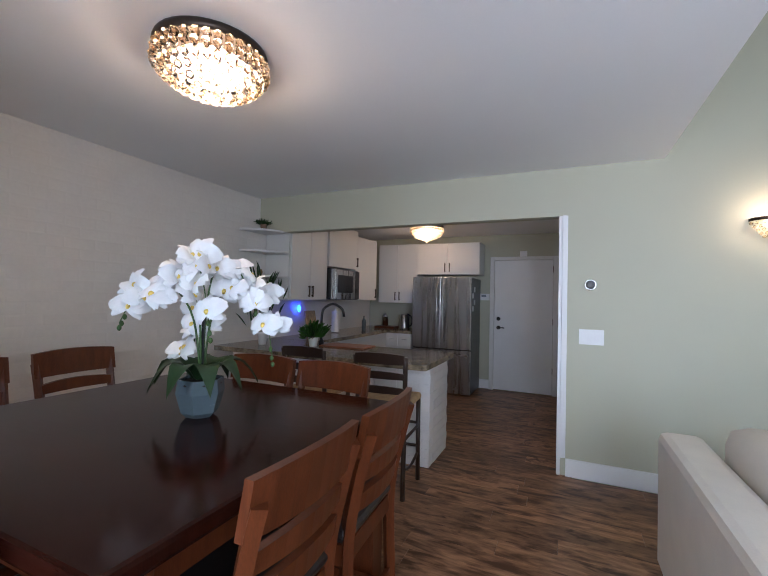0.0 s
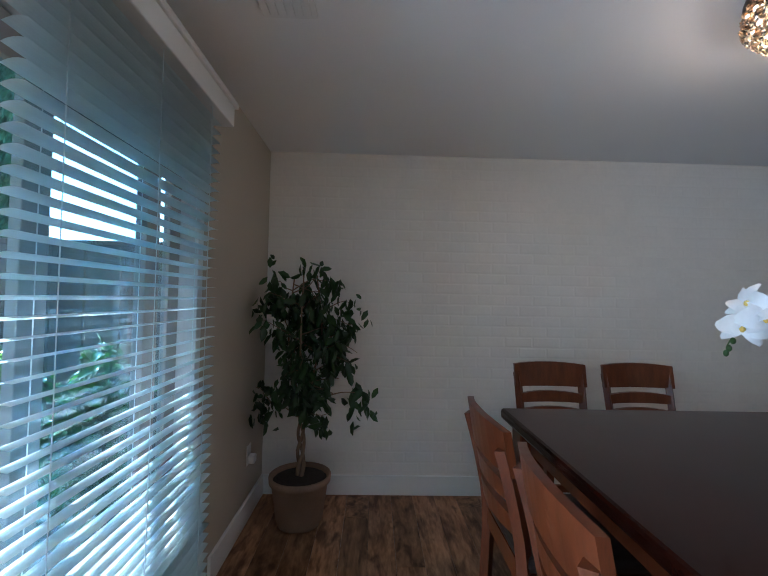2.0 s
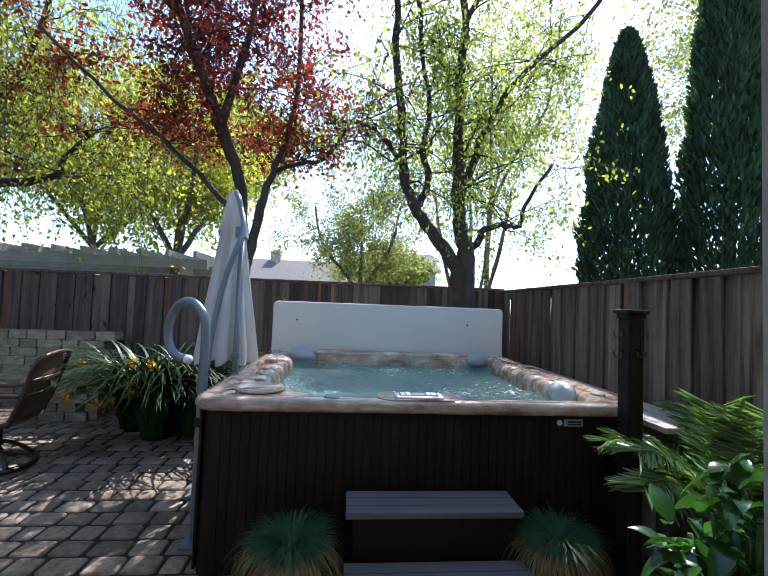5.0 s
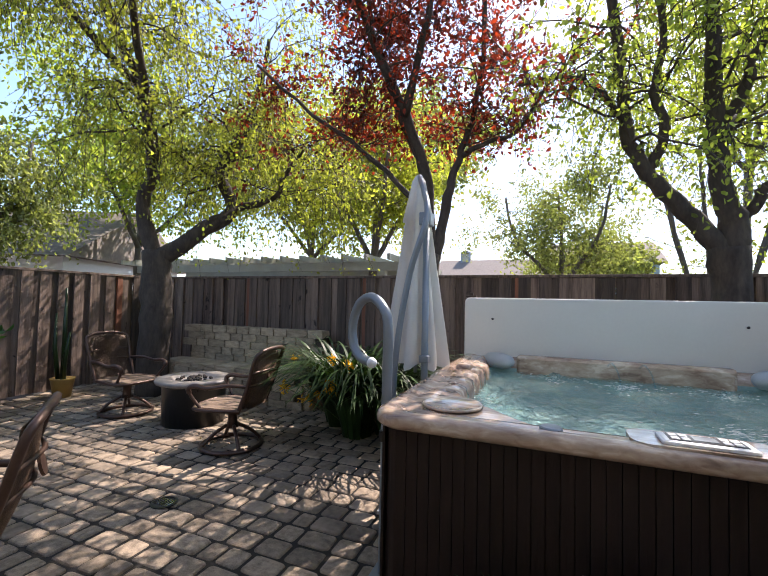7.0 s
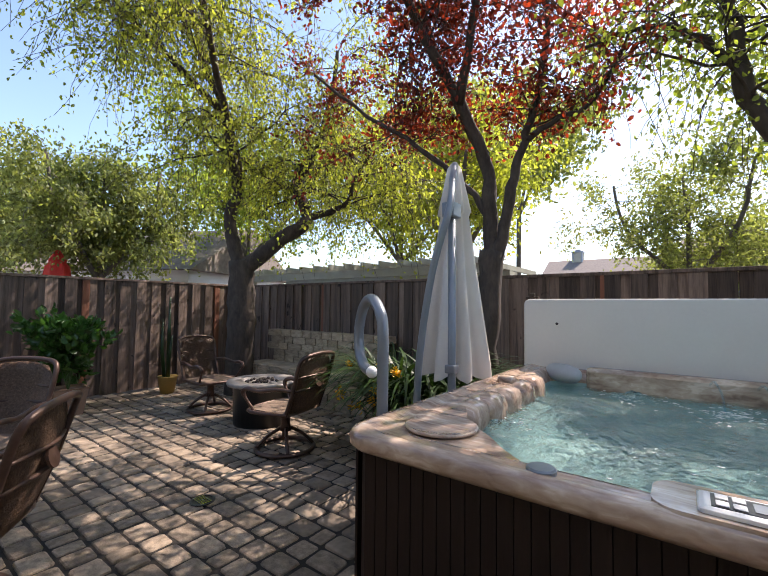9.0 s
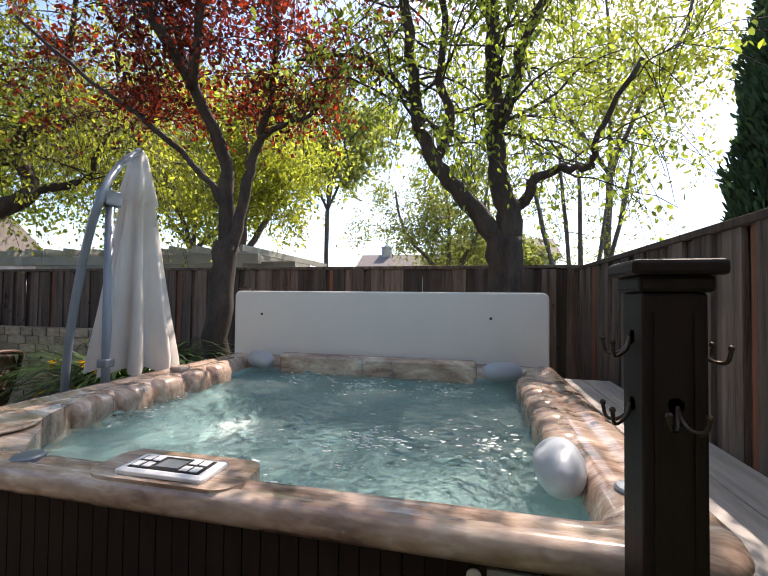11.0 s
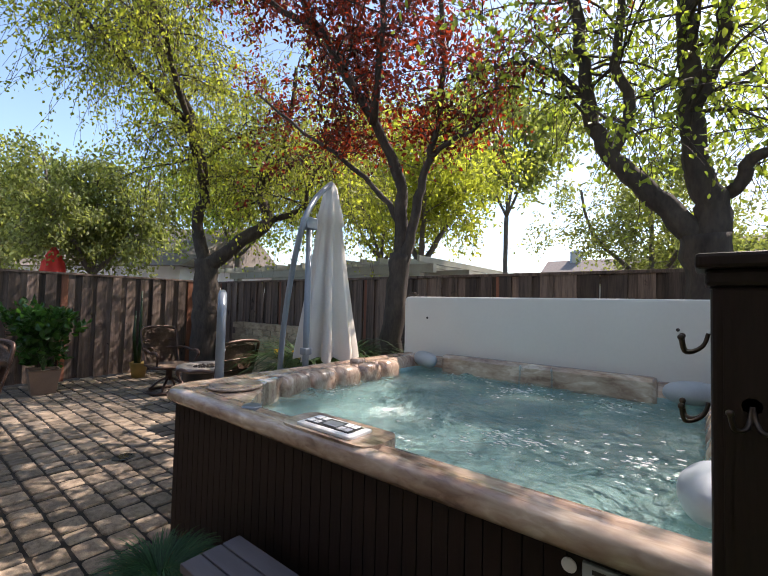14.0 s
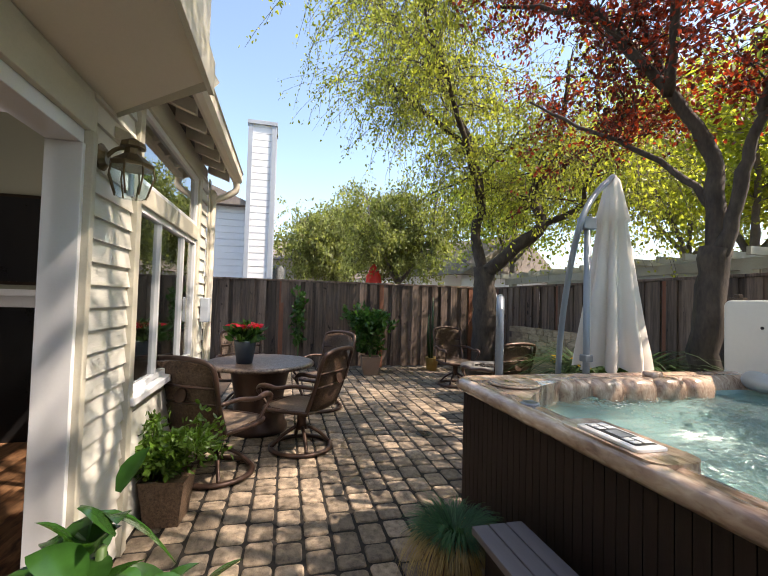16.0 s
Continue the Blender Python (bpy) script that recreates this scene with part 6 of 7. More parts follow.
lathe(bm, [(0.045, 0), (0.045, 0.14), (0.05, 0.15), (0.02, 0.17), (0.008, 0.2), (0.002, 0.2)], 18)
part("beaker", bm, M["chrome"], fp, smooth=True)
tr = thing("wooden_tray", "reddish wooden tray on the kitchen counter", "tray", (-0.3, 6.25, ZF + 0.853))
part("board", boxes((-0.17, 0.17, -0.1, 0.1, 0, 0.038), bevel=0.006), M["chairwood"], tr)
bo = thing("bottle", "small clear soap bottle on the counter", "bottle", (-0.45, 5.75, ZF + 0.853))
bm = bmesh.new()
lathe(bm, [(0.03, 0), (0.032, 0.13), (0.012, 0.17), (0.012, 0.2), (0.002, 0.2)], 14)
part("body", bm, M["potglaze"], bo, smooth=True)
cb = thing("cutting_board", "leaning wooden cutting boards by the backsplash", "cutting board", (-0.7, 4.75, ZF + 0.853))
bm = boxes((0, 0.02, -0.11, 0.11, 0, 0.3), bevel=0.005)
bmesh.ops.transform(bm, matrix=pose(0.02, 0, 0, 0, -12, 0), verts=bm.verts[:])
part("board", bm, M["rush"], cb)
cp = thing("copper_sink_rim", "copper coloured apron sink set in the peninsula", "sink", (0.25, 3.9, ZF + 0.853))
part("rim", boxes((-0.16, 0.32, -0.16, 0.13, 0, 0.012), bevel=0.004), mat("copper", (0.42, 0.16, 0.08), 0.35, 0.6, var=0.2), cp)


def bar_stool():
    s = thing("bar_stool", "dark wood ladder-back bar stool with woven rush seat", "stool", group="bar stools at the peninsula")
    part("seat", boxes((-0.2, 0.2, -0.17, 0.19, 0.6, 0.645), bevel=0.015), M["rush"], s, "woven straw rush seat")
    for q in (-1, 1):
        bm = bmesh.new()
        tube(bm, arc([(q * 0.17, -0.17, 0), (q * 0.17, -0.16, 0.6), (q * 0.18, -0.2, 0.95)], 4), 0.017, 8)
        part("back_post", bm, M["stoolwood"], s, smooth=True)
        bm = bmesh.new()
        tube(bm, [(q * 0.185, 0.175, 0), (q * 0.18, 0.17, 0.62)], 0.017, 8)
        part("leg", bm, M["stoolwood"], s, smooth=True)
        bm = bmesh.new()
        tube(bm, arc([(q * 0.175, -0.165, 0.2), (q * 0.178, 0.0, 0.17), (q * 0.18, 0.17, 0.2)], 4), 0.011, 6)
        part("stretcher", bm, M["stoolwood"], s, smooth=True)
        bm = bmesh.new()
        tube(bm, [(q * 0.175, -0.16, 0.4), (q * 0.18, 0.17, 0.4)], 0.011, 6)
        part("stretcher", bm, M["stoolwood"], s, smooth=True)
    for y, z in ((-0.165, 0.3), (0.173, 0.25), (0.173, 0.42)):
        bm = bmesh.new()
        tube(bm, [(-0.175, y, z), (0.175, y, z)], 0.011, 6)
        part("stretcher", bm, M["stoolwood"], s, smooth=True)
    for z0, z1 in ((0.7, 0.74), (0.8, 0.84), (0.9, 0.965)):
        bm = bmesh.new()
        bowed(bm, -0.175, 0.175, -0.17 - (z0 - 0.65) * 0.12, z0, z1, 0.016, 0.02)
        part("back_slat", bm, M["stoolwood"], s)
    return s


stool = bar_stool()
stool.matrix_basis = pose(1.13, 3.08, ZF, 0, 0, 5)
copy_thing(stool, pose(0.52, 3.08, ZF, 0, 0, 0))


# television and fireplace on the living room's end wall
tv = thing("television", "black flat television hung above the white mantel", "television", (XL, 1.1, 1.44))
part("screen", boxes((-0.05, -0.046, -0.66, 0.66, 0.03, 0.79)), M["black"], tv)
part("bezel", boxes((-0.045, -0.004, -0.68, 0.68, 0.0, 0.82), bevel=0.006), M["bronze"], tv)
fpl = thing("fireplace", "white mantel over a dark firebox opening", "fireplace", (XL, 1.1, ZF))
part("mantel_shelf", boxes((-0.2, -0.003, -0.9, 0.9, 1.3, 1.36), bevel=0.008), M["trim"], fpl)
part("surround", boxes((-0.1, -0.003, -0.8, -0.6, 0.001, 1.299), (-0.1, -0.003, 0.6, 0.8, 0.001, 1.299), (-0.1, -0.003, -0.599, 0.599, 1.2, 1.299), bevel=0.004), M["trim"], fpl)
part("firebox", boxes((-0.06, -0.004, -0.598, 0.598, 0.001, 1.199)), M["black"], fpl)

# ---- cantilever umbrella ----
um = thing("patio_umbrella", "closed cream cantilever umbrella on a grey bowed pole", "umbrella", (2.53, -3.55, 0))
bm = bmesh.new()
tube(bm, [(0, 0, 0), (0, 0, 1.98)], 0.024, 10)
part("pole", bm, M["rail"], um, smooth=True)
bm = bmesh.new()
tube(bm, arc([(0.2, 0.07, 0.0), (0.2, 0.075, 0.6), (0.17, 0.085, 1.1), (0.09, 0.08, 1.6), (-0.02, 0.075, 1.97), (0.05, -0.1, 2.2), (0.17, -0.37, 2.40)], 6), 0.022, 10)
part("bowed_arm", bm, M["rail"], um, smooth=True)
part("slide_collar", boxes((-0.04, 0.04, -0.045, 0.06, 1.93, 2.02), bevel=0.008), M["rail"], um)
part("clamp", boxes((-0.033, 0.033, -0.033, 0.033, 1.0, 1.05), bevel=0.008), M["rail"], um)
part("base_plate", boxes((-0.07, 0.27, -0.06, 0.14, 0, 0.02), bevel=0.004), M["rail"], um)
bm = bmesh.new()
n = 40
rings = []
for j, (z, r, f) in enumerate(((2.41, 0.025, 0), (2.37, 0.05, 0.05), (2.22, 0.078, 0.1), (2.05, 0.108, 0.16), (2.035, 0.088, 0.2), (1.7, 0.12, 0.3), (1.3, 0.165, 0.36), (1.02, 0.2, 0.38), (0.93, 0.205, 0.38))):
    rings.append([bm.verts.new((0.18 + r * (1 + f * math.sin(8 * 2 * math.pi * k / n + j * 0.15)) * math.cos(2 * math.pi * k / n), -0.38 + r * (1 + f * math.sin(8 * 2 * math.pi * k / n + j * 0.15)) * math.sin(2 * math.pi * k / n), z - (0.05 * f * math.cos(8 * 2 * math.pi * k / n) if j > 6 else 0))) for k in range(n)])
for a, b in zip(rings, rings[1:]):
    for k in range(n):
        bm.faces.new((b[k], b[(k + 1) % n], a[(k + 1) % n], a[k]))
bm.faces.new(rings[0])
part("canopy", bm, M["canvas"], um, "furled cream canvas hanging in folds", smooth=True)
bm = bmesh.new()
tube(bm, [(0.18, -0.38, 0.86), (0.18, -0.38, 2.42)], 0.016, 8)
part("mast", bm, M["rail"], um)


# ---- patio chairs, table, fire table ----
def patio_chair():
    c = thing("patio_chair", "brown cast metal swivel chair with woven back and scrolled arms", "chair", group="brown swivel patio chairs")
    bm = bmesh.new()
    lathe(bm, [(0.27, 0.0), (0.295, 0.012), (0.295, 0.03), (0.27, 0.042), (0.25, 0.03), (0.25, 0.012), (0.27, 0.0)], 32, close=False)
    part("base_ring", bm, M["chairmetal"], c, smooth=True)
    for k in range(4):
        a = math.pi / 4 + k * math.pi / 2
        bm = bmesh.new()
        tube(bm, arc([(0.27 * math.cos(a), 0.27 * math.sin(a), 0.03), (0.17 * math.cos(a), 0.17 * math.sin(a), 0.13), (0.05 * math.cos(a), 0.05 * math.sin(a), 0.2)], 5), 0.017, 6)
        part("base_spoke", bm, M["chairmetal"], c, smooth=True)
    bm = bmesh.new()
    lathe(bm, [(0.06, 0.18), (0.045, 0.24), (0.045, 0.32), (0.13, 0.345), (0.13, 0.36), (0.02, 0.36)], 16)
    part("swivel", bm, M["chairmetal"], c, smooth=True)
    bm = bmesh.new()
    prism(bm, round_rect(-0.25, 0.25, -0.24, 0.26, 0.06, 4), 0.385, 0.41)
    part("seat", bm, M["mesh"], c, "brown woven sling seat")
    bm = bmesh.new()
    tube(bm, arc([(-0.25, -0.22, 0.4), (-0.255, 0.24, 0.395), (0.255, 0.24, 0.395), (0.25, -0.22, 0.4)], 5), 0.018, 6)
    part("seat_rim", bm, M["chairmetal"], c, smooth=True)
    bm = bmesh.new()
    rows = []
    for j in range(9):
        u = j / 8
        z = 0.40 + 0.50 * u
        y = -0.22 - 0.12 * u - 0.03 * math.sin(u * 3.1)
        w = 0.235 + 0.02 * u - (0.09 * max(0, u - 0.85) / 0.15) * 0.4
        rows.append([bm.verts.new((w * s, y - 0.035 * (1 - s * s), z + (0.03 * (1 - s * s) if j == 8 else 0))) for s in (-1, -0.6, -0.2, 0.2, 0.6, 1)])
    for p, q in zip(rows, rows[1:]):
        for j in range(5):
            bm.faces.new((p[j], p[j + 1], q[j + 1], q[j]))
    bmesh.ops.solidify(bm, geom=bm.faces[:], thickness=0.012)
    part("backrest", bm, M["wicker"], c, "woven brown wicker back panel", smooth=True)
    bm = bmesh.new()
    tube(bm, arc([(-0.245, -0.2, 0.38), (-0.25, -0.29, 0.62), (-0.26, -0.36, 0.86), (-0.2, -0.395, 0.93), (0, -0.41, 0.95), (0.2, -0.395, 0.93), (0.26, -0.36, 0.86), (0.25, -0.29, 0.62), (0.245, -0.2, 0.38)], 5), 0.019, 8)
    part("back_frame", bm, M["chairmetal"], c, smooth=True)
    for z, y in ((0.62, -0.325), (0.74, -0.355)):
        bm = bmesh.new()
        tube(bm, arc([(-0.25, y + 0.03, z), (0, y - 0.03, z + 0.012), (0.25, y + 0.03, z)], 5), 0.011, 6)
        part("back_rail", bm, M["chairmetal"], c, smooth=True)
    bm = bmesh.new()
    lathe(bm, [(0.05, 0), (0.05, 0.012), (0.01, 0.014)], 16)
    bmesh.ops.transform(bm, matrix=pose(0, -0.375, 0.685, 76, 0, 0), verts=bm.verts[:])
    part("medallion", bm, M["chairmetal"], c)
    for s in (-1, 1):
        bm = bmesh.new()
        tube(bm, arc([(s * 0.25, -0.28, 0.62), (s * 0.29, -0.12, 0.63), (s * 0.305, 0.06, 0.6), (s * 0.3, 0.2, 0.61), (s * 0.295, 0.27, 0.58), (s * 0.285, 0.25, 0.52), (s * 0.27, 0.2, 0.45), (s * 0.255, 0.16, 0.395)], 5), [0.018] * 12 + [0.022] * 12 + [0.014] * 12, 8)
        part("arm", bm, M["chairmetal"], c, smooth=True)
    return c


pc = patio_chair()
for i, (x, y, rz) in enumerate(((3.52, -1.0, -122), (3.98, -1.67, -36), (5.5, -0.98, 100), (5.35, -1.95, 42), (4.55, -3.99, -80), (6.48, -4.32, 92))):
    if i == 0:
        pc.matrix_basis = pose(x, y, 0, 0, 0, rz)
    else:
        copy_thing(pc, pose(x, y, 0, 0, 0, rz))
pt = thing("patio_table", "round brown cast metal patio table with mosaic top", "table", (4.6, -1.25, 0))
bm = bmesh.new()
lathe(bm, [(0.50, 0.665), (0.555, 0.675), (0.565, 0.695), (0.55, 0.712), (0.50, 0.715), (0.02, 0.715)], 48)
part("tabletop", bm, mat("mosaic_metal", (0.09, 0.055, 0.04), 0.35, 0.3, var=0.6, scale=34, bump=0.5, bscale=60, col2=(0.32, 0.24, 0.19)), pt, "speckled mosaic top", smooth=True)
bm = bmesh.new()
lathe(bm, [(0.30, 0.0), (0.30, 0.05), (0.27, 0.1), (0.25, 0.35), (0.3, 0.6), (0.36, 0.664)], 24)
part("pedestal", bm, M["chairmetal"], pt, smooth=True)
fp2 = pot_plant("poinsettia", "pink poinsettia in a dark blue square pot on the patio table", (4.45, -1.1, 0.7155), 0.11, 0.23, mat("slate_blue_pot", (0.035, 0.05, 0.07), 0.4, var=0.1), M["glossleaf"], 150, 0.11, 0.26, 0.9, 6, 0.45)
rg = np.random.default_rng(61)
a = rg.uniform(0, 6.28, 70)
leaf_mesh("bract", np.stack([0.11 * np.cos(a) * rg.uniform(0.2, 1, 70), 0.11 * np.sin(a) * rg.uniform(0.2, 1, 70), np.full(70, 0.36) + rg.uniform(0, 0.03, 70)], 1), np.stack([np.cos(a), np.sin(a), np.full(70, 0.15)], 1), 0.08, M["pink"], fp2, rg, 0.45, "pink bracts")

ft = thing("fire_table", "round stone-topped fire pit table with dark base", "fire table", (5.5, -4.42, 0))
bm = bmesh.new()
lathe(bm, [(0.33, 0.0), (0.34, 0.42), (0.36, 0.44)], 32)
part("base", bm, M["black"], ft, smooth=True)
bm = bmesh.new()
lathe(bm, [(0.36, 0.44), (0.405, 0.45), (0.415, 0.475), (0.405, 0.495), (0.24, 0.495), (0.235, 0.47), (0.02, 0.465)], 40)
part("top", bm, mat("grey_stone_top", (0.22, 0.2, 0.18), 0.5, var=0.25, scale=12, bump=0.2), ft, smooth=True)
for k in range(40):
    a, r = rg.uniform(0, 6.28), 0.2 * math.sqrt(rg.uniform())
    bm = bmesh.new()
    blob(bm, r * math.cos(a), r * math.sin(a), 0.482, 0.022, 0.018, 0.016, 6, 4)
    part("lava_stone", bm, M["bark"], ft)

# curved stone seat wall
sb = thing("stone_bench", "curved seat wall of tan stacked stone blocks", "stone bench", (0, 0, 0))
part("core", boxes((4.66, 7.0, -5.93, -5.79, 0, 0.92), (4.66, 7.0, -5.76, -5.34, 0, 0.38)), M["earth"], sb)


def stone_mesh():
    bm = bmesh.new()
    box(bm, -0.5, 0.5, -0.5, 0.5, -0.5, 0.5)
    bmesh.ops.subdivide_edges(bm, edges=bm.edges[:], cuts=1, use_grid_fill=True)
    for v in bm.verts:
        v.co += Vector((noise.noise(v.co * 3), noise.noise(v.co * 3 + Vector((5, 0, 0))), noise.noise(v.co * 3 + Vector((0, 7, 0))))) * 0.05
        v.co *= 1 - 0.08 * max(0, abs(v.co.x) + abs(v.co.y) + abs(v.co.z) - 1.0)
    me = bpy.data.meshes.new("stone")
    bm.normal_update()
    bm.to_mesh(me)
    bm.free()
    me.materials.append(M["stone"])
    return me


me_stone = stone_mesh()
rg = np.random.default_rng(71)
for r in range(9):
    x = 4.62 + (0.12 if r % 2 else 0)
    while x < 6.98:
        w = rg.uniform(0.2, 0.36)
        piece("stone", me_stone, sb, (x + w / 2, -5.86, 0.055 + 0.109 * r), (0, 0, 0), (w - 0.012, 0.2, 0.104))
        if r < 4:
            piece("stone", me_stone, sb, (x + w / 2, -5.36, 0.05 + 0.1 * r), (0, 0, 0), (w - 0.012, 0.14, 0.094))
        x += w
for r in range(4):
    for y in (-5.44, -5.68):
        piece("stone", me_stone, sb, (4.6, y, 0.05 + 0.1 * r), (0, 0, 0), (0.14, 0.22, 0.094))
x = 4.6
while x < 6.98:
    w = rg.uniform(0.3, 0.45)
    piece("stone", me_stone, sb, (x + w / 2, -5.53, 0.43), (0, 0, 0), (w - 0.01, 0.48, 0.06))
    x += w


# strap-leaved clumps, grasses, palms, shrubs
def blades(name, n, L, w, material, parent, seed, droop=1.0, spread=1.0, r0=0.05, z0=0.0, segs=6, up=1.0, label=""):
    rg = np.random.default_rng(seed)
    bm = bmesh.new()
    for _ in range(n):
        a = rg.uniform(0, 6.283)
        s = rg.uniform(0.25, 1.0) ** 0.7 * spread
        l = L * rg.uniform(0.65, 1.15)
        p = Vector((r0 * math.cos(a) * rg.uniform(0, 1), r0 * math.sin(a) * rg.uniform(0, 1), z0))
        d = Vector((math.cos(a) * s, math.sin(a) * s, up)).normalized()
        side = Vector((-math.sin(a), math.cos(a), 0))
        prev = None
        for j in range(segs + 1):
            u = j / segs
            ww = w * (1 - u) ** 0.6 * 0.5 + 0.0006
            pr = (bm.verts.new(p - side * ww), bm.verts.new(p + side * ww))
            if prev:
                bm.faces.new((prev[0], prev[1], pr[1], pr[0]))
            prev = pr
            d = (d + Vector((0.05 * math.cos(a), 0.05 * math.sin(a), -droop * 0.28 * (0.4 + u)))).normalized()
            p = p + d * l / segs
            p.z = max(p.z, 0.01)
    return part(name, bm, material, parent, label, smooth=True)


for at, n, L, s in (((3.6, -4.78, 0), 260, 1.5, 81), ((3.95, -5.05, 0), 220, 1.55, 82), ((2.85, -5.0, 0), 110, 1.1, 83), ((3.3, -4.95, 0), 170, 1.45, 84)):
    ag = thing("agapanthus", "clump of arching dark green strap leaves with yellow blooms", "plant", at, group="strap-leaf clumps by the fence")
    blades("leaves", n, L * 0.97, 0.044, M["strapleaf"], ag, s, 0.95, 0.58, 0.16, up=2.7, segs=10)
    if s in (81, 82):
        rg = np.random.default_rng(s)
        for k in range(5):
            q = (rg.uniform(-0.1, 0.45), rg.uniform(0.25, 0.5), rg.uniform(0.35, 0.85))
            bm = bmesh.new()
            tube(bm, [(0, 0, 0), (q[0] * 0.6, q[1] * 0.6, q[2] * 0.7), q], 0.004, 4)
            part("flower_stem", bm, M["stem"], ag)
            c_ = np.array([q] * 26) + rg.normal(0, 0.022, (26, 3))
            leaf_mesh("bloom", c_, rg.normal(0, 1, (26, 3)), 0.045, M["yellow"], ag, rg, 0.6, "yellow bloom")
for at, s in (((1.9, -2.3, 0), 91), ((0.6, -2.3, 0), 92)):
    gp = thing("grass_pot", "mop of fine blue-green grass over a brown wicker pot", "plant", at, group="potted grasses by the steps")
    bm = bmesh.new()
    lathe(bm, [(0.1, 0), (0.105, 0.01), (0.14, 0.29), (0.145, 0.31), (0.125, 0.31), (0.02, 0.28)], 24)
    part("pot", bm, M["wicker"], gp, smooth=True)
    blades("grass", 1100, 0.19, 0.0035, M["grassblade"], gp, s, 1.1, 0.8, 0.1, 0.29, 6, 1.0)
    blades("dry_grass", 800, 0.25, 0.0035, M["drygrass"], gp, s + 5, 2.2, 1.0, 0.12, 0.3, 7, 0.5, "straw-coloured hanging blades")


def palm(at, seed, h=0.5, n=15, label="areca palm with feathery arching fronds in a dark pot", L0=0.55):
    rg = np.random.default_rng(seed)
    p = thing("palm", label, "plant", at)
    bm = bmesh.new()
    lathe(bm, [(0.13, 0), (0.17, 0.27), (0.18, 0.3), (0.16, 0.3), (0.15, 0.27), (0.02, 0.27)], 24)
    part("pot", bm, mat("navy_pot", (0.02, 0.025, 0.035), 0.35, var=0.15), p, smooth=True)
    for k in range(n):
        a = k * 2.4 + rg.uniform(-0.3, 0.3)
        toward_path = math.sin(a) > 0.25
        back = math.cos(a) < -0.3
        s = rg.uniform(0.03, 0.1) if toward_path else rg.uniform(0.1, 0.4) if back else rg.uniform(0.12, 0.36)
        lean = 0.02 if toward_path else 0.045 if back else 0.05
        d = Vector((math.cos(a) * s, math.sin(a) * s, 1)).normalized()
        q = Vector((0.04 * math.cos(a), 0.04 * math.sin(a), 0.27))
        L = L0 * rg.uniform(0.8, 1.25) * (0.9 if toward_path else 1.7 if back else 1.0)
        line, cs, ds = [q], [], []
        for j in range(12):
            d = (d + Vector((lean * math.cos(a), lean * math.sin(a), -1.7 * lean * (0.3 + j / 6)))).normalized()
            q = q + d * (h + L) / 12
            line.append(q)
            if j > 3:
                side = d.cross(Vector((0, 0, 1))).normalized()
                for f in (0.0, 0.14, 0.28, 0.42, 0.57, 0.71, 0.86):
                    for sg in (-1, 1):
                        cs.append(list(line[-2].lerp(line[-1], f)))
                        ds.append(list(side * sg + d * 0.75 + Vector((0, 0, -0.25 + rg.normal(0, 0.12)))))
        bm = bmesh.new()
        tube(bm, line, [0.006 - 0.0004 * i for i in range(len(line))], 5)
        fr_ = part("frond", bm, M["palmleaf"], p)
        leaf_mesh("leaflet", np.array(cs), np.array(ds), 0.165, M["palmleaf"], fr_, rg, 0.06, "", 0.18, 0.05)
    return p


palm((-0.2, -2.08, 0), 101, 0.5, 28, L0=0.3)


def broad_leaves(name, centres, dirs, size, material, parent, rg, aspect=0.42):
    """Pointed leaves with a folded midrib and a drooping tip."""
    verts, faces = [], []
    for c, d in zip(centres, dirs):
        d = Vector(d).normalized()
        side = d.cross(Vector((rg.normal(0, 0.3), rg.normal(0, 0.3), 1))).normalized()
        up = side.cross(d)
        l, bend = size * rg.uniform(0.6, 1.25), rg.uniform(0.15, 0.6)
        base, p = len(verts), Vector(c)
        for j in range(6):
            u = j / 5
            w = l * aspect * 0.5 * math.sin(math.pi * min(1, 0.06 + 0.94 * u)) ** 0.8 * (1.25 - 0.5 * u)
            q = p + d * l * u - Vector((0, 0, 1)) * l * bend * u * u
            for s in (-1, 0, 1):
                verts.append(tuple(q + side * s * w + up * abs(s) * w * 0.35))
            if j:
                a = base + 3 * (j - 1)
                faces += [(a, a + 1, a + 4, a + 3), (a + 1, a + 2, a + 5, a + 4)]
    me = bpy.data.meshes.new(name)
    me.from_pydata(verts, [], faces)
    me.polygons.foreach_set("use_smooth", [True] * len(faces))
    me.materials.append(material)
    ob = new(name, me)
    ob.parent = parent
    return ob


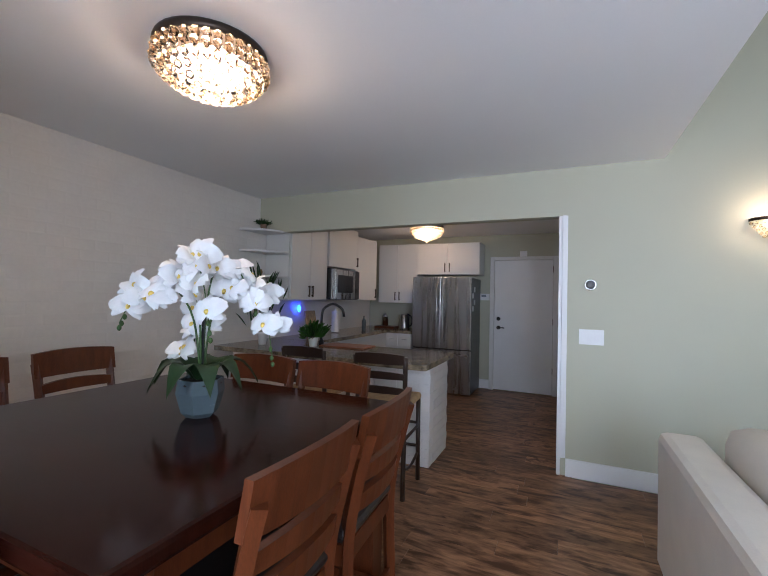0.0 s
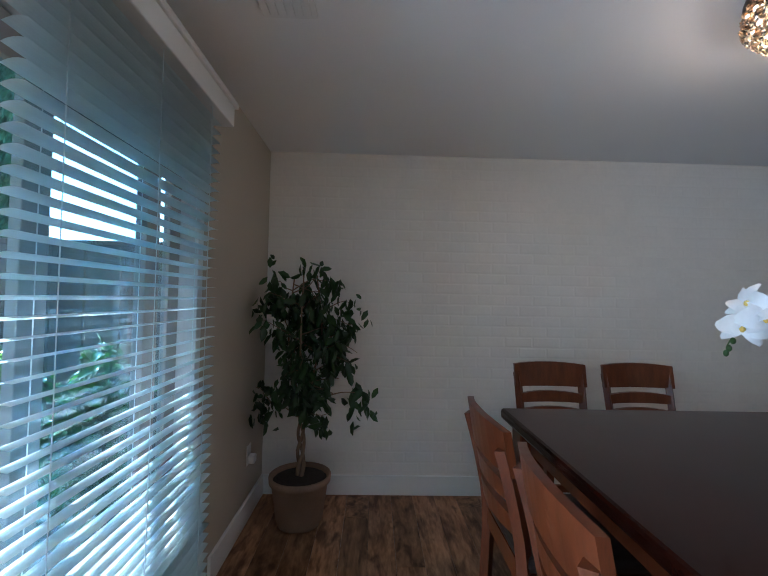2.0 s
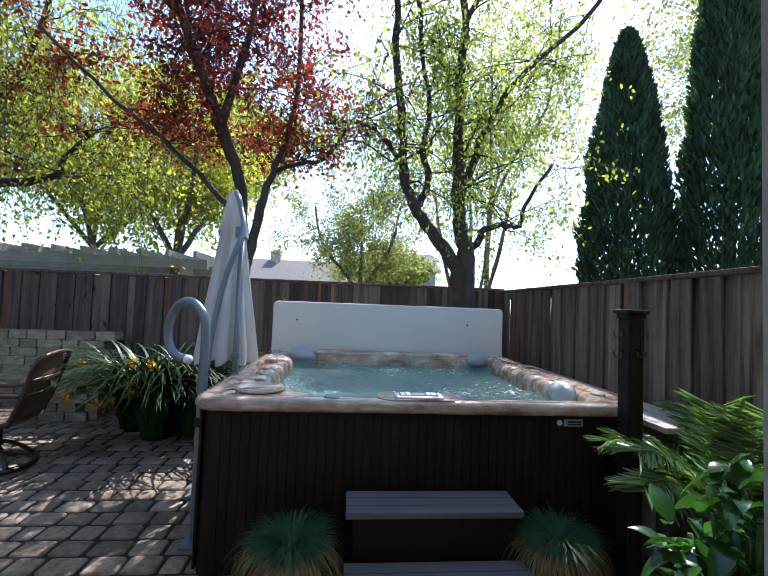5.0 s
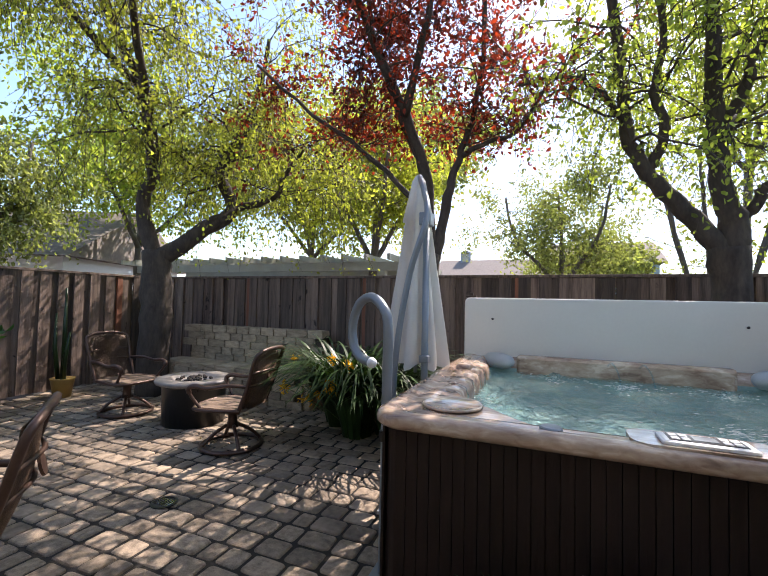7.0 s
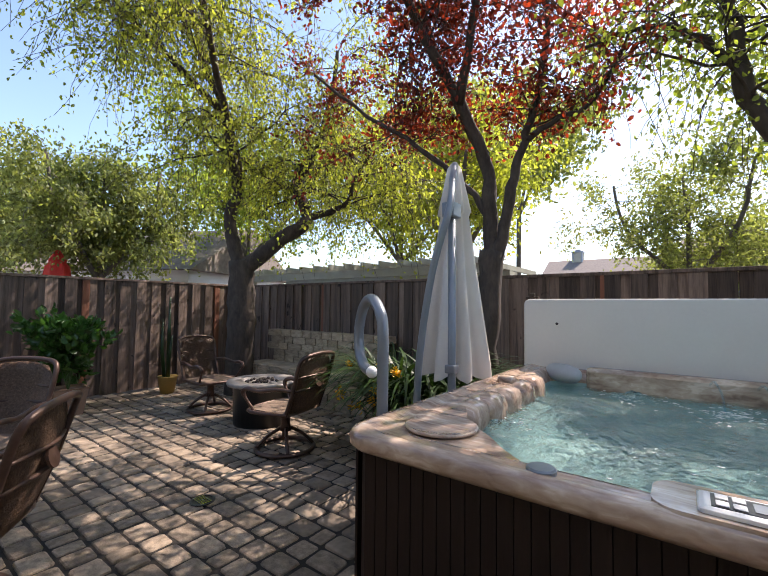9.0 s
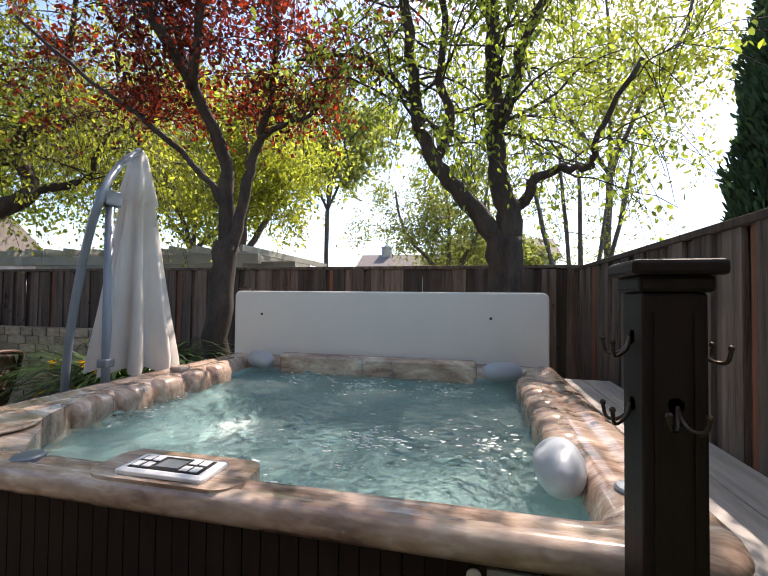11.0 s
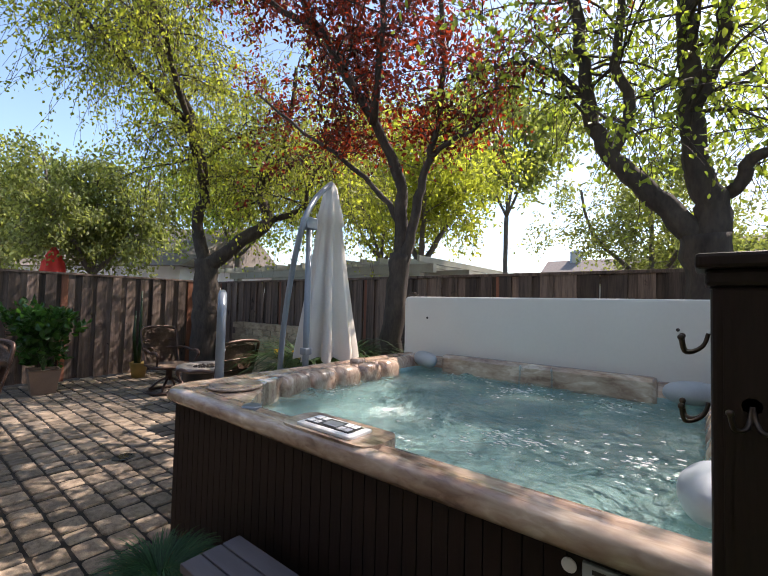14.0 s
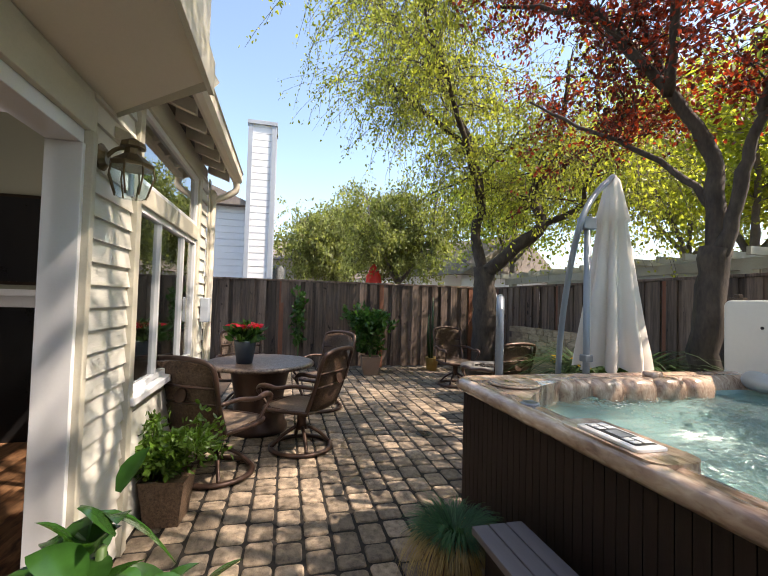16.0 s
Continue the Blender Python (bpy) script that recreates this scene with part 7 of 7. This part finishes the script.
def shrub(name, label, at, r, h, potr, poth, potmat, leafmat, n, size, seed, aspect=0.45, base=None, square=False, broad=False):
    rg = np.random.default_rng(seed)
    p = thing(name, label, "plant", at)
    bm = bmesh.new()
    lathe(bm, [(potr * 0.75, 0), (potr, poth * 0.95), (potr * 1.05, poth), (potr * 0.9, poth), (potr * 0.88, poth * 0.9), (0.01, poth * 0.88)], 4 if square else 24)
    if square:
        bmesh.ops.transform(bm, matrix=pose(0, 0, 0, 0, 0, 40), verts=bm.verts[:])
    part("pot", bm, potmat, p, smooth=not square)
    bm = bmesh.new()
    limbs_ = []
    for k in range(9):
        a = rg.uniform(0, 6.28)
        s = r * rg.uniform(0.2, 0.7)
        line = arc([(0, 0, poth * 0.85), (s * 0.4 * math.cos(a), s * 0.4 * math.sin(a), poth + (h - poth) * 0.4), (s * math.cos(a), s * math.sin(a), poth + (h - poth) * rg.uniform(0.6, 0.9))], 4)
        tube(bm, line, [0.007] * len(line), 5)
        limbs_.append((line, 0.008, 0.003))
    lines_, tw_ = grow(limbs_, rg, 60, 6, r * 0.55, r * 0.28, 0.15, start=0.3)
    for l_, ra, rb in lines_:
        tube(bm, l_, 0.003, 4, caps=False)
    part("stem", bm, M["stem"], p, smooth=True)
    T_ = np.array([[list(q) for q in tw] for tw in tw_])
    i = rg.integers(0, len(T_), n)
    c_ = T_[i, rg.integers(0, 6, n)] + rg.normal(0, 0.02, (n, 3))
    d_ = rg.normal(0, 0.6, (n, 3)) + np.array([0, 0, 0.1]) + (c_ - np.array([0, 0, h * 0.5])) * 1.2
    if broad:
        broad_leaves("leaves", c_, d_, size, leafmat, p, rg, aspect)
    else:
        leaf_mesh("leaves", c_, d_, size, leafmat, p, rg, aspect)
    return p


shrub("patio_ficus", "glossy-leaved shrub in a dark pot beside the door", (0.74, -1.22, 0), 0.17, 1.17, 0.14, 0.3, M["black"], M["figleaf"], 480, 0.1, 111, 0.42, broad=True)
shrub("potted_fig", "bushy glossy-leaved plant in a dark pot outside the blinds", (0.28, -1.0, 0), 0.26, 1.25, 0.15, 0.3, M["black"], M["figleaf"], 900, 0.085, 116, 0.42, broad=True)
shrub("hydrangea", "leafy green bush in a clay planter by the fence", (7.6, -3.08, 0), 0.62, 1.22, 0.25, 0.34, M["terracotta"], M["glossleaf"], 2200, 0.1, 112, 0.6, square=True)
shrub("potted_bush", "bushy green plant in a woven wicker planter", (2.88, -0.82, 0), 0.3, 0.52, 0.18, 0.28, M["wicker"], M["limeleaf"], 2600, 0.045, 113, 0.45, square=True)
shrub("fence_vine", "small leafy vine climbing over the fence", (8.25, -1.75, 0), 0.2, 1.85, 0.1, 0.2, M["terracotta"], M["glossleaf"], 260, 0.09, 114, 0.6)
yu = thing("cactus", "slender tall cactus in a yellow pot by the fence", "plant", (7.95, -4.45, 0))
bm = bmesh.new()
lathe(bm, [(0.1, 0), (0.14, 0.24), (0.15, 0.26), (0.13, 0.26), (0.02, 0.24)], 20)
part("pot", bm, mat("ochre_pot", (0.4, 0.26, 0.07), 0.5, var=0.15), yu, smooth=True)
for x, y, h in ((0, 0, 1.5), (0.05, 0.03, 1.15), (-0.05, 0.02, 0.9)):
    bm = bmesh.new()
    tube(bm, [(x, y, 0.22), (x * 2, y * 2, h * 0.6), (x * 3, y, h)], [0.03, 0.028, 0.012], 7)
    part("stalk", bm, M["ficus"], yu, smooth=True)
dr = thing("drain_cover", "round dark drain grate set in the pavers", "drain", (4.18, -2.95, 0.0))
bm = bmesh.new()
lathe(bm, [(0.085, 0.0), (0.085, 0.006), (0.07, 0.008), (0.07, 0.002), (0.01, 0.002)], 24)
part("ring", bm, M["black"], dr)
for k in range(7):
    part("bar", boxes((-0.062 + 0.02 * k, -0.053 + 0.02 * k, -0.04, 0.04, 0.002, 0.008)), M["chrome"], dr)

# shelf and filter box between tub and fence
sf = thing("fence_shelf", "grey weathered plank shelf along the fence beside the tub", "shelf", (-0.32, -3.65, 0))
# plank colour is raised to carry sunlight that the trees block here
for k in range(2):
    part("plank", boxes((-0.2 + 0.19 * k, -0.015 + 0.19 * k, -1.3, 1.15, 0.78, 0.815), bevel=0.004), mat("sunlit_tone_plank", (0.44, 0.4, 0.36), 0.85, var=0.3, scale=4, bump=0.3, bscale=40, stretch=(8, 0.6, 8)), sf)
for y in (-1.2, 0.0, 1.05):
    part("bracket", boxes((-0.18, 0.15, y, y + 0.06, 0.0, 0.779)), M["fence"], sf)
fx = thing("filter_box", "beige utility cabinet under the plank shelf", "utility box", (-0.31, -2.82, 0))
part("body", boxes((-0.15, 0.13, -0.3, 0.24, 0.0, 0.74), bevel=0.008), M["soffit"], fx)
part("door", boxes((-0.13, 0.11, 0.241, 0.252, 0.14, 0.68), bevel=0.003), M["soffit"], fx)

# wall lantern, vent, hose box, meter
wl = thing("wall_lantern", "antique brass wall lantern with clear glass on the siding", "wall lamp", (2.11, YO - 0.022, 1.96))
wl.scale = (1.08, 1.08, 1.08)
bm = bmesh.new()
lathe(bm, [(0.05, 0), (0.055, 0.012), (0.03, 0.03)], 16)
bmesh.ops.transform(bm, matrix=pose(0, 0, 0.02, 90, 0, 0), verts=bm.verts[:])
part("backplate", bm, M["brass"], wl)
bm = bmesh.new()
tube(bm, arc([(0, -0.02, 0.02), (0, -0.06, 0.06), (0, -0.11, 0.07)], 5), 0.009, 8)
part("arm", bm, M["brass"], wl)
bm = bmesh.new()
lathe(bm, [(0.01, 0.11), (0.045, 0.09), (0.05, 0.07), (0.03, 0.065), (0.035, 0.04), (0.085, 0.0), (0.08, -0.012), (0.08, -0.016)], 8, (0, -0.12, 0))
part("hood", bm, M["brass"], wl)
bm = bmesh.new()
lathe(bm, [(0.078, -0.016), (0.085, -0.05), (0.06, -0.13), (0.045, -0.14)], 8, (0, -0.12, 0), close=False)
part("glass_body", bm, M["glass"], wl)
for k in range(8):
    a = 2 * math.pi * k / 8
    bm = bmesh.new()
    tube(bm, [(0.08 * math.cos(a), -0.12 + 0.08 * math.sin(a), -0.016), (0.086 * math.cos(a), -0.12 + 0.086 * math.sin(a), -0.05), (0.06 * math.cos(a), -0.12 + 0.06 * math.sin(a), -0.132)], 0.0035, 5)
    part("cage_bar", bm, M["brass"], wl)
bm = bmesh.new()
tube(bm, [(0, -0.12, -0.13), (0, -0.12, -0.04)], 0.012, 8)
part("candle", bm, M["trim"], wl)
vn = thing("wall_vent", "small beige hooded vent on the siding", "vent", (2.3, YO - 0.022, 2.12))
bm = boxes((-0.05, 0.05, -0.07, 0, 0, 0.06))
for v in bm.verts:
    if v.co.y < -0.03 and v.co.z > 0.03:
        v.co.z -= 0.03
part("hood", bm, M["sidingtrim"], vn)
mt = thing("utility_meter", "small grey utility box at the house corner", "utility box", (4.42, YO - 0.022, 1.25))
part("case", boxes((-0.06, 0.06, -0.08, 0, -0.12, 0.12), bevel=0.008), M["housegrey"], mt)
hz = thing("hose_bib", "brass outdoor tap on the house wall", "tap", (2.3, YO - 0.022, 0.35))
bm = bmesh.new()
tube(bm, [(0, 0, 0), (0, -0.06, 0), (0, -0.08, -0.03)], 0.012, 8)
part("spout", bm, M["bronze"], hz)

# ---- neighbours ----
PERG = mat("aged_white_timber", (0.34, 0.34, 0.28), 0.7, var=0.15, scale=3, bump=0.1)
pg = thing("pergola", "white slatted pergola beyond the back fence", "pergola", (8.3, -10.2, -0.45))
for x in (-3.4, 3.4):
    for y in (-1.6, 1.6):
        part("post", boxes((x - 0.08, x + 0.08, y - 0.08, y + 0.08, 0, 2.5)), PERG, pg)
for y in (-1.6, 0, 1.6):
    part("beam", boxes((-3.8, 3.8, y - 0.06, y + 0.06, 2.5, 2.68)), PERG, pg)
for k in range(16):
    part("slat", boxes((-3.75 + 0.5 * k, -3.69 + 0.5 * k, -2.1, 2.1, 2.68, 2.8)), PERG, pg)


def house(label, at, rz, w, d, h, rise, wallm, roofm, wins=(), boards=0.0, chimney=None):
    H = thing("house", label, "house", at, rz)
    wl_ = part("wall", boxes((-w / 2, w / 2, -d / 2, d / 2, 0, h)), wallm, H)
    bm = bmesh.new()
    o = 0.35
    P = [(-w / 2 - o, -d / 2 - o, h), (w / 2 + o, -d / 2 - o, h), (w / 2 + o, d / 2 + o, h), (-w / 2 - o, d / 2 + o, h), (-w / 2 - o, 0, h + rise), (w / 2 + o, 0, h + rise)]
    vs = [bm.verts.new(p) for p in P]
    for q in ((0, 1, 5, 4), (2, 3, 4, 5), (0, 4, 3), (1, 2, 5), (3, 2, 1, 0)):
        bm.faces.new([vs[i] for i in q])
    part("roof", bm, roofm, H)
    for s, y in ((-1, -d / 2), (1, d / 2)):
        for x, z, ww, hh in wins:
            wn = part("window", boxes((x - ww / 2, x + ww / 2, y + s * 0.02 - 0.02, y + s * 0.02 + 0.02, z, z + hh)), M["housegrey"], H)
            part("pane", boxes((x - ww / 2 + 0.06, x + ww / 2 - 0.06, y + s * 0.045 - 0.004, y + s * 0.045 + 0.004, z + 0.06, z + hh - 0.06)), M["glassdark"], wn)
    if boards:
        bm = bmesh.new()
        z = 0.0
        while z < h - 0.05:
            for s in (-1, 1):
                y0, y1 = sorted((s * d / 2, s * (d / 2 + 0.025)))
                box(bm, -w / 2, w / 2, y0, y1, z, z + boards * 0.86)
                x0, x1 = sorted((s * w / 2, s * (w / 2 + 0.025)))
                box(bm, x0, x1, -d / 2, d / 2, z, z + boards * 0.86)
            z += boards
        tagged(part("siding", bm, wallm, H), kind="stuff")
    if chimney:
        x, y, cw, cd, cz = chimney
        c = part("chimney", boxes((x - cw / 2, x + cw / 2, y - cd / 2, y + cd / 2, 0, cz)), wallm, H)
        z = 0.0
        bm = bmesh.new()
        while z < cz - 0.05:
            box(bm, x - cw / 2 - 0.025, x + cw / 2 + 0.025, y - cd / 2 - 0.025, y + cd / 2 + 0.025, z, z + 0.19)
            z += 0.22
        tagged(part("chimney_siding", bm, wallm, c), kind="stuff")
        for sx in (-1, 1):
            for sy in (-1, 1):
                part("corner_trim", boxes((x + sx * cw / 2 - 0.07, x + sx * cw / 2 + 0.07, y + sy * cd / 2 - 0.07, y + sy * cd / 2 + 0.07, 0, cz)), M["housegrey"], c, "grey corner trim")
        part("chimney_cap", boxes((x - cw / 2 - 0.1, x + cw / 2 + 0.1, y - cd / 2 - 0.1, y + cd / 2 + 0.1, cz, cz + 0.12), (x - 0.2, x + 0.2, y - 0.2, y + 0.2, cz + 0.12, cz + 0.28)), M["housegrey"], c, "grey metal chimney cap")
    return H


house("white clapboard neighbour house with a tall chimney", (18.2, 3.4, 0), 0, 8.0, 7.0, 4.4, 1.6, M["housewhite"], M["roof"], ((-2.0, 1.6, 1.2, 1.2), (1.5, 1.6, 1.2, 1.2)), 0.22, (-3.9, -3.95, 0.9, 0.75, 7.1))
house("low pale neighbour house with gabled shingle roof", (19.5, -9.5, 0), 25, 8, 7, 2.5, 2.0, M["housewhite"], M["roof"], ((-2, 1.0, 1.3, 1.1), (2, 1.0, 1.3, 1.1)))
house("pale two-storey house in the far distance", (27.0, -3.5, 0), 80, 9, 7, 3.6, 1.6, M["sidingtrim"], M["roof"], ((-2, 2.2, 1.0, 1.1), (2, 2.2, 1.0, 1.1)))
house("light blue house far beyond the back fence", (-1.6, -31.0, 0), 0, 5.5, 6, 4.0, 1.6, mat("blue_house", (0.3, 0.42, 0.5), 0.7, var=0.05), M["roof"], ((-1.5, 2.7, 0.8, 1.0), (0.0, 2.7, 0.8, 1.0), (1.5, 2.7, 0.8, 1.0)))
house("far house roof with a brick chimney", (5.5, -38.0, 0), 0, 10, 7, 3.2, 2.2, M["sidingtrim"], M["roof"], ((-2, 1.4, 1.0, 1.0), (2, 1.4, 1.0, 1.0)), 0.0, (3.0, 0, 0.7, 0.7, 6.0))
ru = thing("red_umbrella", "closed red parasol in the neighbours' garden", "umbrella", (13.4, -4.35, 0))
bm = bmesh.new()
tube(bm, [(0, 0, 0), (0, 0, 2.68)], 0.025, 8)
part("pole", bm, M["rail"], ru)
bm = bmesh.new()
n = 24
rings = [[bm.verts.new((r * (1 + 0.2 * math.sin(6 * 2 * math.pi * k / n)) * math.cos(2 * math.pi * k / n), r * (1 + 0.2 * math.sin(6 * 2 * math.pi * k / n)) * math.sin(2 * math.pi * k / n), z)) for k in range(n)] for r, z in ((0.26, 1.3), (0.24, 1.9), (0.2, 2.25), (0.14, 2.35), (0.15, 2.4), (0.03, 2.65))]
for a, b in zip(rings, rings[1:]):
    for k in range(n):
        bm.faces.new((a[k], a[(k + 1) % n], b[(k + 1) % n], b[k]))
part("canopy", bm, M["red"], ru, smooth=True)

# ---- pieces of the setting ----
def fence_boards(run, seed):
    f, L, top = run
    rg = np.random.default_rng(seed)
    meshes = []
    for k in range(4):
        bm = bmesh.new()
        box(bm, 0, 0.142, 0, 0.0225, 0, 1)
        me = bpy.data.meshes.new("board")
        bm.normal_update()
        bm.to_mesh(me)
        bm.free()
        me.materials.append(M["fencegrey"] if seed == 202 else M["fence"])
        meshes.append(me)
    x, k = 0.01, 0
    while x < L - 0.02:
        proud = 0.0 if k % 2 else 0.027
        piece("board", meshes[k % 4], f, (x, proud - 0.012, 0.02 + 0.01 * rg.uniform()), (radians(rg.normal(0, 0.25)), radians(rg.normal(0, 0.3)), 0), (1, 1, top - 0.062 + 0.006 * rg.uniform()))
        x += 0.113 + rg.uniform(-0.004, 0.005)
        k += 1


fence_boards(FB, 201), fence_boards(FR, 202), fence_boards(FL, 203)


def paver_mesh(seed):
    """A tumbled paver of unit plan with a worn, rounded top edge; its top is at zero."""
    rg = np.random.default_rng(seed)
    bm = bmesh.new()
    o = round_rect(-0.5, 0.5, -0.5, 0.5, 0.15, 3)
    jit = [1 + rg.uniform(-0.03, 0.02) for _ in o]
    rings = [[bm.verts.new((x * s * j, y * s * j, z + rg.uniform(-0.0015, 0.0015))) for (x, y), j in zip(o, jit)] for s, z in ((1.0, -0.028), (0.985, -0.014), (0.94, -0.005), (0.84, -0.0005))]
    for a, b in zip(rings, rings[1:]):
        n = len(a)
        for k in range(n):
            bm.faces.new((a[k], a[(k + 1) % n], b[(k + 1) % n], b[k]))
    c = bm.verts.new((0, 0, 0.0025))
    n = len(rings[-1])
    for k in range(n):
        bm.faces.new((rings[-1][k], rings[-1][(k + 1) % n], c))
    me = bpy.data.meshes.new("paver")
    bm.normal_update()
    bm.to_mesh(me)
    bm.free()
    me.materials.append(M["paver"])
    return me


paver_kinds = [paver_mesh(300 + k) for k in range(6)]
rg = np.random.default_rng(301)
near, far = [], []
y = YO - 0.012
while y > -5.95:
    w = 0.162
    x = -0.5 + rg.uniform(0, 0.12)
    while x < 8.34:
        l = [0.13, 0.165, 0.2, 0.225][rg.integers(4)]
        inside_tub = TX0 + 0.2 < x and x + l < TX1 - 0.2 and TY0 + 0.2 < y - w and y < TY1 - 0.2
        if not inside_tub:
            item = (x + l / 2, y - w / 2, rg.uniform(-0.006, 0.003), l - 0.014, w - 0.011, rg.integers(6), rg.normal(0, 0.012))
            (near if 1.9 < x < 4.6 and -3.0 < y and len(near) < 290 else far).append(item)
        x += l
    y -= w
for px_, py_, pz_, l, w, k, r in near:
    piece("paver", paver_kinds[k], patio, (px_, py_, pz_), (0, 0, r), (l, w, 1))
verts, faces = [], []
for px_, py_, pz_, l, w, k, r in far:
    me, base = paver_kinds[k], len(verts)
    cr, sr = math.cos(r), math.sin(r)
    verts += [(px_ + v.co.x * l * cr - v.co.y * w * sr, py_ + v.co.x * l * sr + v.co.y * w * cr, pz_ + v.co.z) for v in me.vertices]
    faces += [[base + i for i in p.vertices] for p in me.polygons]
me = bpy.data.meshes.new("far_pavers")
me.from_pydata(verts, [], faces)
_pm = M["paver"].copy()
_pm.name = "tumbled_paver_field"
for node in list(_pm.node_tree.nodes):
    if node.bl_idname == "ShaderNodeObjectInfo":
        geo = _pm.node_tree.nodes.new("ShaderNodeNewGeometry")
        for link in list(node.outputs["Random"].links):
            _pm.node_tree.links.new(geo.outputs["Random Per Island"], link.to_socket)
me.materials.append(_pm)
ob = tagged(new("far_pavers", me), "field of tumbled brown pavers with dark joints", "pavers", kind="stuff")

# floor planks: rows along x
bm = bmesh.new()
box(bm, 0, 1, 0, 1, -0.012, 0)
me_plank = bpy.data.meshes.new("plank")
bm.normal_update()
bm.to_mesh(me_plank)
bm.free()
me_plank.materials.append(M["plank"])
y = YI + 0.002
while y < YE - 0.01:
    w = min(0.15, YE - y)
    x0 = XB - rg.uniform(0, 1.0)
    x_end = XL if y + w < YK else 2.35
    while x0 < x_end:
        l = rg.uniform(0.9, 1.3)
        a, b = max(x0, XB), min(x0 + l, x_end)
        if b - a > 0.02:
            piece("plank", me_plank, floor, (a, y, ZF), (0, 0, 0), (b - a - 0.0015, w - 0.0015, 1))
        x0 += l
    y += 0.15

# painted bricks of the dining wall
bm = bmesh.new()
vs = [bm.verts.new(v) for v in ((0, 0, 0), (0, 0.194, 0), (0, 0.194, 0.069), (0, 0, 0.069))]
e = 0.008
top = [bm.verts.new(v) for v in ((0.0009, e, e), (0.0009, 0.194 - e, e), (0.0009, 0.194 - e, 0.069 - e), (0.0009, e, 0.069 - e))]
bm.faces.new(top)
for k in range(4):
    bm.faces.new((vs[k], vs[(k + 1) % 4], top[(k + 1) % 4], top[k]))
me_b = bpy.data.meshes.new("brick")
bm.normal_update()
bm.to_mesh(me_b)
bm.free()
me_b.materials.append(M["brick"])
verts, faces = [], []
count = 0
for r in range(32):
    z = ZF + 0.0745 * r
    if z > ZC - 0.02:
        break
    y = YI + (0.1 if r % 2 else 0) - 0.1
    while y < YK:
        a, b = max(y, YI), min(y + 0.194, YK)
        if b - a > 0.02:
            h = min(0.069, ZC - z)
            if 0.3 < y < 3.3 and 0.35 < z < 1.75 and count < 290:
                piece("brick", me_b, brick_wall, (XB - 0.003, a, z), (0, 0, 0), (0.6 + 0.6 * rg.uniform(), (b - a) / 0.194, h / 0.069))
                count += 1
            else:
                d, base = 0.6 + 0.6 * rg.uniform(), len(verts)
                verts += [(XB - 0.003 + v.co.x * d, a + v.co.y * (b - a) / 0.194, z + v.co.z * h / 0.069) for v in me_b.vertices]
                faces += [[base + i for i in p.vertices] for p in me_b.polygons]
        y += 0.2
me = bpy.data.meshes.new("far_bricks")
me.from_pydata(verts, [], faces)
me.materials.append(M["brick"])
ob = new("far_bricks", me)
ob.parent = brick_wall
tagged(ob, kind="stuff")
